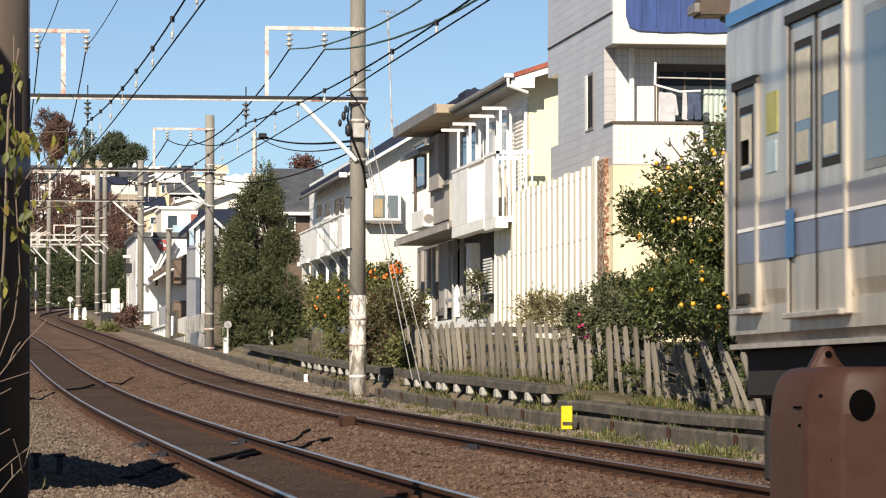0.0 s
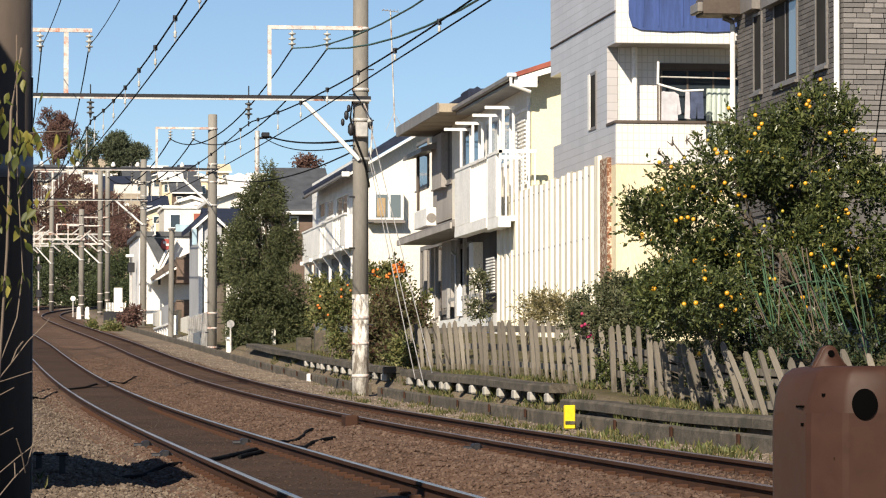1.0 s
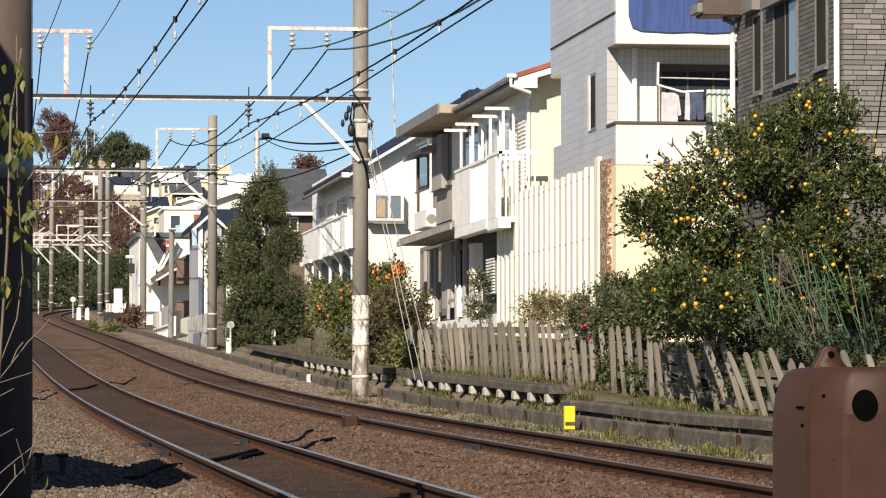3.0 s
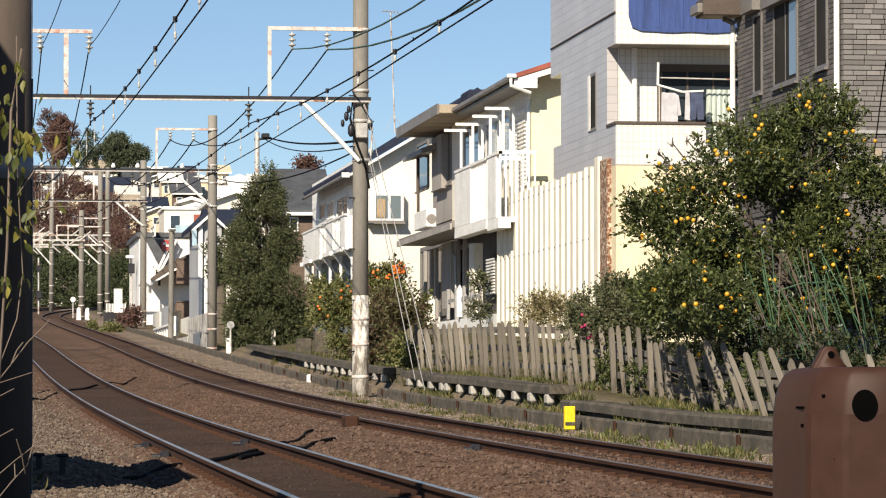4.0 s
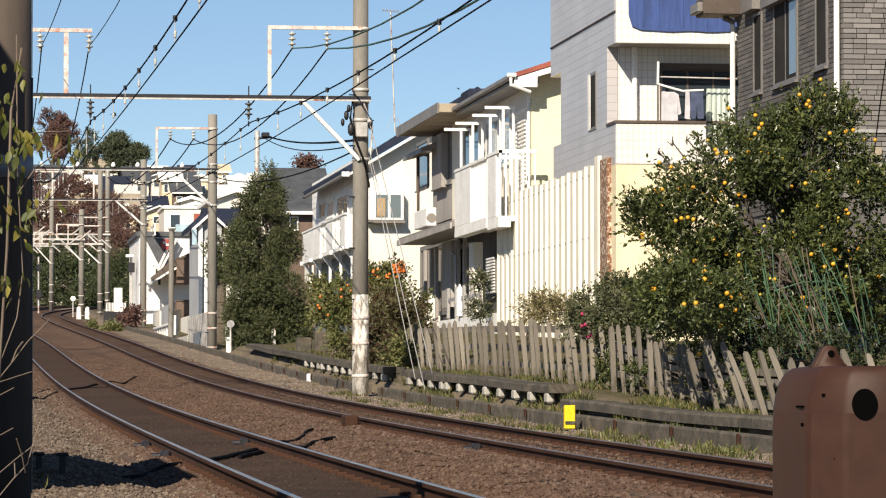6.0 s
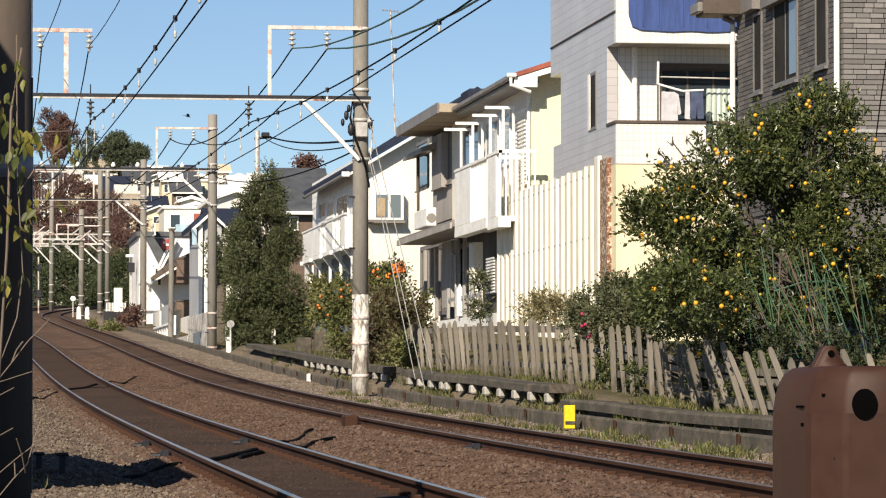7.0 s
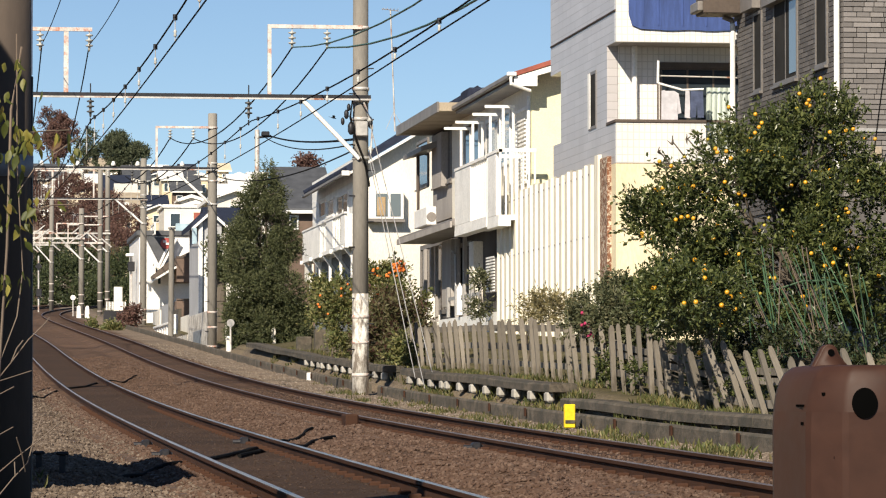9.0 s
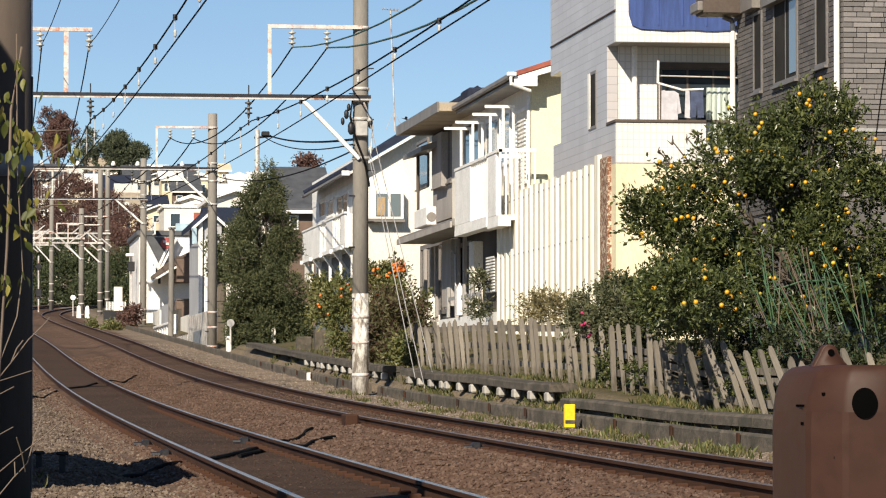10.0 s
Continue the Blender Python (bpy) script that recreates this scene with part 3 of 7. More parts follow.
jb = thing("rail_joint_box", label="rusty brown box beside the rail", category="junction box")
part("box", box(5.12, 5.3, 49.6, 50.2, rail_z(50) - 0.2, rail_z(50) + 0.03, 0.02), M_RAIL, jb)
for x_, y_ in ((1.93, 35.6), (1.93, 39.4), (3.07, 40.5), (5.3, 38.0)):
    rb = thing("rail_brace", label="dark iron clamp gripping the rail", category="rail clamp", group="rail clamps")
    part("block", box(x_ - 0.06, x_ + 0.04, y_ - 0.1, y_ + 0.1, rail_z(y_) - 0.17, rail_z(y_) - 0.045, 0.02), M_DARK, rb)
    part("bolt", rod((x_ - 0.14, y_, rail_z(y_) - 0.1), (x_ + 0.06, y_, rail_z(y_) - 0.1), 0.03, 8), M_DARK, rb)
# ---- the train: its last car, running on the far track towards the eye ----
M_STAIN = surface("brushed_stainless", (0.66, 0.60, 0.52), dark=0.72, rough=0.33, metal=0.5, grain=9, stain=2.2, bumpy=0.02, streak=(1, 2.2, 0.25))
M_STAIN_D = surface("dull_stainless", (0.46, 0.41, 0.35), rough=0.4, metal=0.7, grain=30, bumpy=0.05)
M_BLUE = surface("blue_stripe", (0.05, 0.19, 0.44), rough=0.35, bumpy=0.03)
M_MAUVE = surface("mauve_stripe", (0.31, 0.285, 0.30), rough=0.35, bumpy=0.03)
M_SLATE = surface("slate_blue_stripe", (0.17, 0.20, 0.29), rough=0.35, dark=0.75, stain=2.0, bumpy=0.03)
M_TGLASS = glassy("train_glass", (0.085, 0.085, 0.075), 0.05)
M_UNDER = surface("underfloor", (0.015, 0.014, 0.013), rough=0.85)
# pale colour that paints the bright reflections in the train windows
M_PANEBAND = surface("pale_pane_band", (0.56, 0.53, 0.44), rough=0.7, bumpy=0.03)
M_NOTICE = surface("yellow_notice", (0.42, 0.40, 0.14), rough=0.6)
M_NOTICE_B = surface("pale_blue_notice", (0.45, 0.60, 0.66), rough=0.6)


def train_car():
    """Origin on the rails at the rear end; the car reaches forward along -y; x is measured from the track's middle."""
    c = thing("train_car", label="stainless steel commuter train car with blue and grey stripes", category="train")
    L, W = 20.0, 1.40
    side = [(-W + 0.07, 0.92), (-W + 0.01, 1.25), (-W, 1.5), (-W, 2.75), (-W + 0.05, 3.2), (-W + 0.2, 3.45), (-0.7, 3.6), (0.7, 3.6), (W - 0.2, 3.45), (W - 0.05, 3.2), (W, 2.75), (W, 1.5), (W - 0.01, 1.25), (W - 0.07, 0.92)]
    bm = bmesh.new()
    rings = []
    for y, k in ((0, 0.955), (-0.03, 0.985), (-0.1, 1.0), (-L + 0.1, 1.0), (-L, 0.96)):
        rings.append([bm.verts.new((u * k, y, w if w < 2 else 0.92 + (w - 0.92) * (0.99 + 0.01 * k))) for u, w in side])
    for a, b in zip(rings, rings[1:]):
        for i in range(len(side)):
            bm.faces.new((a[i], a[(i + 1) % len(side)], b[(i + 1) % len(side)], b[i]))
    bm.faces.new(rings[0])
    bm.faces.new(rings[-1])
    bmesh.ops.recalc_face_normals(bm, faces=bm.faces)
    part("body", bm, M_STAIN, c)
    x = -W
    part("roof_stripe", box(x - 0.006, x - 0.001, -L + 0.3, -0.12, 2.87, 2.95), M_BLUE, c, "blue stripe under the roof")
    part("waist_stripe", box(x - 0.005, x - 0.001, -L + 0.3, -0.45, 1.60, 1.76), M_MAUVE, c, "grey-mauve waist stripe")
    part("lower_stripe", box(x - 0.005, x - 0.001, -L + 0.3, -0.45, 1.42, 1.598), M_SLATE, c, "slate-blue waist stripe")
    part("pin_stripe", box(x - 0.008, x - 0.0055, -L + 0.3, -0.45, 1.605, 1.625), M_WHITE, c, "white pinstripe")
    part("sill_stripe", box(x + 0.018, x + 0.03, -L + 0.2, -0.1, 1.0, 1.16), M_STAIN, c)
    part("sill_ledge", box(x + 0.03, x + 0.06, -L, -0.05, 0.915, 0.945), M_STAIN, c)

    def door(y0, y1, z0, z1, leaves, cab=False):
        d = part("cab_door" if cab else "door", box(x - 0.002, x + 0.03, y0, y1, z0, z1), M_STAIN_D if cab else M_STAIN, c, "ribbed metal door")
        for ya in (y0 - 0.05, y1):
            part("door_frame", box(x - 0.02, x + 0.02, ya, ya + 0.05, z0 - 0.03, z1 + 0.04, 0.006), M_STAIN, d)
        part("door_head", box(x - 0.025, x + 0.02, y0 - 0.05, y1 + 0.05, z1, z1 + 0.05), M_UNDER, d)
        part("door_step", box(x - 0.05, x + 0.02, y0 - 0.02, y1 + 0.02, z0 - 0.035, z0, 0.006), M_STAIN, d, "bright metal sill")
        w = (y1 - y0) / leaves
        for i in range(leaves):
            a, b = y0 + i * w, y0 + (i + 1) * w
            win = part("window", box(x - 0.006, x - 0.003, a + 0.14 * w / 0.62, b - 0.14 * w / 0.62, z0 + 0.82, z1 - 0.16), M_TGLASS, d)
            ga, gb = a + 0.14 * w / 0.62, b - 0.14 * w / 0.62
            # bands added on the pane: brightness in the glass, put into colour
            part("upper_pane_band", box(x - 0.0085, x - 0.0062, ga + 0.01, gb - 0.01, z1 - 0.46 - 0.1 * i, z1 - 0.17), M_PANEBAND, win, "upper pale band painting the brightness in the glass")
            part("lower_pane_band", box(x - 0.0085, x - 0.0062, ga + 0.06, gb - 0.02, z0 + 0.83, z0 + 1.0), M_PANEBAND, win, "lower pale band painting the brightness in the glass")
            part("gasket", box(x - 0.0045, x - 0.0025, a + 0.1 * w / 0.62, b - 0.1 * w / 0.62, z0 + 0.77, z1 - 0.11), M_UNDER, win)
            part("edge_seal", box(x - 0.012, x - 0.0035, b - 0.012, b + 0.012, z0, z1), M_UNDER, d)
            if not cab and i == leaves - 1:
                part("stripe_block", box(x - 0.024, x - 0.021, b - 0.16, b + 0.045, 1.41, 1.68), M_BLUE, d, "bright blue stripe block")
        return d
    door(-0.98, -0.42, 1.15, 2.46, 1, True)
    part("rail_handle", rod((x - 0.04, -0.30, 1.25), (x - 0.04, -0.30, 2.1), 0.014, 8), M_STAIN, c, "bright grab rail")
    part("step_lamp", box(x - 0.03, x, -0.78, -0.5, 1.17, 1.24, 0.01), M_UNDER, c)
    y = -1.86
    while y > -L + 1.5:
        door(y - 1.3, y, 1.1, 2.72, 2)
        for ya in (y - 1.75, y - 2.9):
            if ya > -L + 0.6:
                wn_ = part("window", box(x - 0.006, x - 0.001, ya - 1.0, ya, 1.85, 2.6), M_TGLASS, c)
                part("window_frame", box(x - 0.004, x + 0.0, ya - 1.05, ya + 0.05, 1.8, 2.65), M_STAIN_D, wn_)
        y -= 4.8
    part("notice", box(x - 0.006, x - 0.001, -1.54, -1.24, 2.14, 2.38), M_NOTICE, c, "yellow notice with illegible lines")
    part("notice", box(x - 0.006, x - 0.001, -1.5, -1.26, 1.92, 2.1), M_NOTICE_B, c, "pale blue sticker")
    part("underframe", box(-W + 0.12, W - 0.12, -L + 0.05, -0.12, 0.62, 0.92, 0.02), M_UNDER, c)
    part("skirt_pipe", box(-W + 0.2, -W + 0.3, -0.34, -0.22, 0.12, 0.9, 0.02), M_UNDER, c)
    for yb in (-2.9, -L + 2.9):
        bg = part("bogie", box(-0.95, 0.95, yb - 1.5, yb + 1.5, 0.35, 0.62, 0.05), M_UNDER, c)
        for yw in (yb - 1.05, yb + 1.05):
            for s in (-1, 1):
                part("wheel", rod((s * 0.52, yw, 0.43), (s * 0.64, yw, 0.43), 0.43, 24), M_RAIL, bg)
    for yb in (-7, -9.5, -12.5):
        part("equipment_box", box(-W + 0.1, -0.2, yb - 0.9, yb + 0.9, 0.3, 0.66, 0.03), M_UNDER, c)
    part("coupler", box(-0.12, 0.12, 0.0, 0.42, 0.76, 0.98, 0.03), M_UNDER, c)
    return c


train = train_car()
TRAIN_SPEED = 19.0
TRAIN_START = 21.984
# ---- houses ----
def tiled(name, base, joint, w, h, gap, rough=0.35, offset=0.0, vary=0.12, depth=0.004):
    """Small tiles or siding on walls that run along x or along y."""
    m, n, l, b = nodes_of(name, rough, 0, 0.5)
    co = n.new("ShaderNodeTexCoord")
    sep = n.new("ShaderNodeSeparateXYZ")
    l.new(co.outputs["Object"], sep.inputs[0])
    s = n.new("ShaderNodeMath")
    l.new(sep.outputs[0], s.inputs[0])
    l.new(sep.outputs[1], s.inputs[1])
    cb = n.new("ShaderNodeCombineXYZ")
    l.new(s.outputs[0], cb.inputs[0])
    l.new(sep.outputs[2], cb.inputs[1])
    t = n.new("ShaderNodeTexBrick")
    t.offset = offset
    for key, v in (("Scale", 1.0), ("Mortar Size", gap), ("Mortar Smooth", 0.2), ("Brick Width", w), ("Row Height", h), ("Bias", 0.0)):
        t.inputs[key].default_value = v
    t.inputs["Color1"].default_value = (*[c * (1 - vary) for c in base], 1)
    t.inputs["Color2"].default_value = (*[min(1, c * (1 + vary)) for c in base], 1)
    t.inputs["Mortar"].default_value = (*joint, 1)
    l.new(cb.outputs[0], t.inputs["Vector"])
    st = noise_tex(n, l, 0.9, 6, (1, 1, 0.3))
    col = mix(n, l, 0.5, t.outputs[0], ramp(n, l, st.outputs[0], [(0.3, (0.82, 0.81, 0.8)), (0.7, (1.05, 1.05, 1.05))]), "MULTIPLY")
    l.new(col, b.inputs["Base Color"])
    inv = n.new("ShaderNodeMath")
    inv.operation = "SUBTRACT"
    inv.inputs[0].default_value = 1.0
    l.new(t.outputs["Fac"], inv.inputs[1])
    bump(n, l, b, inv.outputs[0], 0.5, depth)
    return m


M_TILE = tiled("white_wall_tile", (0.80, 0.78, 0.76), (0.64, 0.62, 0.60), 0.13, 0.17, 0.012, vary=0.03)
# side faces: tile greyed in its base colour to carry their weaker light
M_SIDETILE = tiled("shaded_side_tile", (0.50, 0.48, 0.49), (0.37, 0.355, 0.36), 1.2, 0.19, 0.010, vary=0.05, offset=0.5)
M_BRICK = surface("dark_grey_brick", (0.205, 0.19, 0.184), dark=0.85, rough=0.8, grain=40, stain=2, vary=0.30)
M_JOINT = surface("dark_mortar", (0.15, 0.14, 0.136), rough=0.95)
M_STUCCO = surface("cream_render", (0.78, 0.68, 0.47), dark=0.9, rough=0.85, grain=30, stain=0.9, streak=(1, 1, 0.3), bumpy=0.2)
M_YELLOWWALL = surface("yellow_render", (0.84, 0.78, 0.53), dark=0.94, rough=0.85, grain=30, stain=0.8, bumpy=0.15)
M_CREAM = surface("white_cream_render", (0.80, 0.76, 0.67), dark=0.9, rough=0.85, grain=24, stain=0.8, streak=(1, 1, 0.35), bumpy=0.15)
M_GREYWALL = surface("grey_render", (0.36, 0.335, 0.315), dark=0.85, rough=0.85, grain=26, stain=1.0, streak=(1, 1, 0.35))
# near-dark wall colour that includes the shade under the canopy
M_SHADEWALL = surface("canopy_shade_wall", (0.085, 0.078, 0.078), rough=0.8, grain=20, streak=(1, 1, 0.3))
M_BLUEGREY = surface("blue_grey_siding", (0.20, 0.225, 0.25), rough=0.7, grain=20, streak=(1, 1, 5))
M_BROWN = surface("brown_trim", (0.10, 0.075, 0.06), rough=0.6)
M_TAN = surface("tan_fascia", (0.42, 0.35, 0.26), rough=0.7)
M_GUTTER = surface("dark_gutter", (0.22, 0.20, 0.185), rough=0.5)
M_NAVY = surface("navy_roof_tile", (0.03, 0.038, 0.065), spec=0.12, rough=0.85, grain=14, stain=3, streak=(1, 4, 1), bumpy=0.5, dist=0.02)
M_GREYROOF = surface("slate_roof", (0.085, 0.09, 0.10), rough=0.6, grain=16, stain=2)
M_REDROOF = surface("red_roof_edge", (0.34, 0.09, 0.06), rough=0.6)
M_GLASS = glassy("window_glass")
M_GLASSB = glassy("pale_window_glass", (0.16, 0.20, 0.22), 0.1)
M_WINFRAME = surface("bronze_window_frame", (0.20, 0.185, 0.175), dark=0.9, rough=0.5, metal=0.2, bumpy=0.05)
M_SCREEN = surface("dark_insect_screen", (0.035, 0.033, 0.03), rough=0.85, spec=0.15)
M_CURTAIN = surface("pale_teal_curtain", (0.55, 0.63, 0.58), rough=0.9, streak=(9, 9, 0.4))
M_TARP = surface("blue_bedding_cover", (0.045, 0.085, 0.26), rough=0.8, grain=30, stain=2.5, streak=(4, 1, 0.4))
M_CARD = surface("cardboard", (0.42, 0.30, 0.17), rough=0.9)
M_FROST = surface("frosted_panel", (0.55, 0.60, 0.58), rough=0.4)


def house_thing(name, label, cat="house"):
    return thing(name, label=label, category=cat, group="houses by the line")


def win(parent, face, at, u0, u1, z0, z1, frame_m=None, glass=None, mull=1, sill=True, fw_=0.045, out=0.05):
    """A window on a wall that faces the eye ('f', at y) or the line ('s', at x): frame, panes, sill; out: how far it stands proud."""
    fm, gm = frame_m or M_WHITE, glass or M_GLASS

    def bx(ua, ub, da, db, za, zb, bev=0.0):
        return box(ua, ub, at - db, at - da, za, zb, bev) if face == "f" else box(at - db, at - da, ua, ub, za, zb, bev)
    bm = bmesh.new()
    for ua, ub, za, zb in ((u0, u1, z0, z0 + fw_), (u0, u1, z1 - fw_, z1), (u0, u0 + fw_, z0 + fw_, z1 - fw_), (u1 - fw_, u1, z0 + fw_, z1 - fw_)):
        if face == "f":
            add_box(bm, ua, ub, at - out, at + 0.02, za, zb)
        else:
            add_box(bm, at - out, at + 0.02, ua, ub, za, zb)
    w = part("window", bm, fm, parent)
    k = mull + 1
    for i in range(k):
        a, b = u0 + fw_ + (u1 - u0 - 2 * fw_) * i / k, u0 + fw_ + (u1 - u0 - 2 * fw_) * (i + 1) / k
        part("pane", bx(a + 0.012, b - 0.012, -0.01, 0.012, z0 + fw_, z1 - fw_), gm, w)
        if i:
            part("mullion", bx(a - 0.02, a + 0.02, 0.0, out - 0.01, z0 + fw_, z1 - fw_), fm, w)
    if sill:
        part("sill", bx(u0 - 0.04, u1 + 0.04, 0.0, out + 0.05, z0 - 0.05, z0 - 0.003), fm, w)
    return w


def side_box(x0, x1, y0, y1, z0, z1, bevel=0.0):
    return box(x0, x1, min(y0, y1), max(y0, y1), min(z0, z1), max(z0, z1), bevel)


# -- the tiled house with the balcony --
def tiled_house():
    h = house_thing("tiled_house", "white tiled three-storey house with laundry on its balcony")
    X, YF, YR = 14.5, 81.3, 82.45
    zcap, zlow = 6.91, 5.935
    zslab = 8.672
    part("lower_wall", box(X, 24, YF + 0.02, 90.6, 1.4, zlow), M_STUCCO, h, "cream rendered ground floor wall")
    part("side_wall", box(X, X + 0.25, YR, 89.004, zlow, 8.668), M_SIDETILE, h, "tiled side wall with its shade put into the grey colour")
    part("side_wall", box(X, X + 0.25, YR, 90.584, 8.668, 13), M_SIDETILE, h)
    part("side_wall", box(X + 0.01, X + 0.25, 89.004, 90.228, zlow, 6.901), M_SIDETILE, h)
    part("back_wall", box(X + 0.26, 24, YR, YR + 0.25, zlow, 13), M_TILE, h)
    par = part("balcony_parapet", box(X, 16.561, YF, YF + 0.14, zlow + 0.004, zcap - 0.06), M_TILE, h, "white tiled balcony parapet")
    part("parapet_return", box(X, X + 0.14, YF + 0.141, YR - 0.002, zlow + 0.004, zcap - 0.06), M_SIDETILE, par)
    part("parapet_cap", box(X - 0.03, 16.574, YF - 0.03, YF + 0.17, zcap - 0.06, zcap + 0.01, 0.01), M_BROWN, par, "dark brown parapet cap")
    part("parapet_cap", box(X - 0.03, X + 0.17, YF + 0.172, YR - 0.003, zcap - 0.06, zcap + 0.01, 0.01), M_BROWN, par)
    up = part("upper_balcony", box(X, 24, YF, YF + 0.2, zslab, 12.8), M_TILE, h, "white tiled upper balcony front")
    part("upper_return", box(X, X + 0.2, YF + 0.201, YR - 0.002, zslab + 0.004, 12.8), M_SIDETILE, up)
    part("soffit", box(X + 0.02, 24, YF + 0.21, YR, zslab + 0.01, zslab + 0.15), M_GREYWALL, up)
    # bedding cover hung over the upper balcony
    x0, x1, zb = 14.771, 17.345, 8.941
    out = [(x0, 12.7), (x0 + 0.02, zb + 0.35), (x0 + 0.1, zb + 0.1), (x0 + 0.3, zb + 0.02)] + [(x0 + 0.3 + (x1 - x0 - 0.3) * i / 12, zb + 0.012 * math.sin(i * 1.3)) for i in range(1, 13)] + [(x1, 12.7)]
    cv = tagged(part("bedding_cover", prism(out, YF - 0.05, YF - 0.012), M_TARP), "dark blue bedding cover hung over the upper balcony", "bedding")
    for u in (0.35, 0.7, 1.25, 1.8):
        part("fold", rod((x0 + u, YF - 0.05, zb + 0.1), (x0 + u + 0.03, YF - 0.05, 12.6), 0.018, 6), M_TARP, cv)
    # recess
    part("drain_pipe", rod((15.114, 82.3, zlow), (15.114, 82.3, zslab), 0.06, 10), M_WHITE, h, "white drain pipe")
    w = win(h, "f", YR, 15.718, 17.612, 6.944, 8.191, M_BROWN, M_GLASS, 2, False)
    part("lintel", box(15.709, 24, YR - 0.1, YR - 0.055, 8.186, 8.315), M_BROWN, w)
    for i in range(5):
        xa = 16.843 + i * 0.12
        part("curtain_fold", rod((xa, YR - 0.07, 6.997), (xa + 0.02, YR - 0.07, 7.741), 0.065, 8), M_CURTAIN, w, "pale teal curtain")
    part("lower_panel", box(16.817, 17.527, YR - 0.09, YR - 0.056, 6.254, 6.946), M_FROST, h, "frosted glass panel")
    part("panel_rail", box(16.817, 17.527, YR - 0.12, YR - 0.092, 6.946, 7.01), M_BROWN, h)
    sw = win(h, "s", X, 83.877, 84.887, 6.906, 8.253, M_WINFRAME, M_SCREEN, 0, False, 0.07, 0.02)
    part("reveal", box(X - 0.03, X - 0.004, 84.62, 84.93, 6.93, 8.24), M_WHITE, sw, "white window reveal")
    part("expansion_joint", tube([(14.49, 90.485, 9.389), (14.49, 81.304, 9.384)], 0.025), M_BROWN, h)
    return h


tiled_house()

M_CLOTH_W = surface("white_cotton", (0.54, 0.53, 0.565), dark=0.93, rough=0.95, grain=8, stain=5)
M_DENIM = surface("blue_denim", (0.07, 0.09, 0.16), rough=0.95, grain=20, stain=6)
rack = thing("drying_rack", label="white drying rack with pegs over the balcony", category="drying rack")
part("pole", rod((15.548, 81.9, 7.963), (17.402, 81.9, 7.937), 0.018, 8), M_STEEL, rack)
part("bracket", rod((15.555, 81.8, 7.788), (15.568, 81.8, 8.299), 0.03, 8), M_WHITE, rack)
part("arm", rod((15.555, 81.8, 7.788), (16.108, 81.7, 7.627), 0.025, 8), M_WHITE, rack)
part("arm", rod((16.108, 81.7, 7.627), (16.59, 81.7, 7.653), 0.025, 8), M_WHITE, rack)
part("post", rod((15.555, 81.8, 6.95), (15.555, 81.8, 7.788), 0.02, 8), M_BROWN, rack)
sx, sz_ = 15.809, 7.602
tagged(part("shirt", prism([(-0.1, 0), (0.1, 0), (0.2, -0.06), (0.26, -0.5), (0.19, -0.52), (0.17, -0.2), (0.18, -0.66), (-0.2, -0.66), (-0.19, 0.0), (-0.14, 0.02)], 81.66, 81.70), M_CLOTH_W), "white long-sleeved shirt hung to dry", "clothing").location = (sx, 0, sz_)
tagged(part("trousers", prism([(-0.13, 0), (0.15, 0), (0.17, -0.6), (0.03, -0.6), (0.01, -0.25), (-0.02, -0.6), (-0.16, -0.6)], 81.66, 81.71), M_DENIM), "dark blue jeans hung to dry", "clothing").location = (16.421, 0, sz_)
tagged(part("towel", prism([(-0.03, 0), (0.06, 0), (0.08, -0.62), (-0.05, -0.6)], 81.66, 81.69), M_CLOTH_W), "narrow white towel hung to dry", "clothing").location = (16.199, 0, sz_)


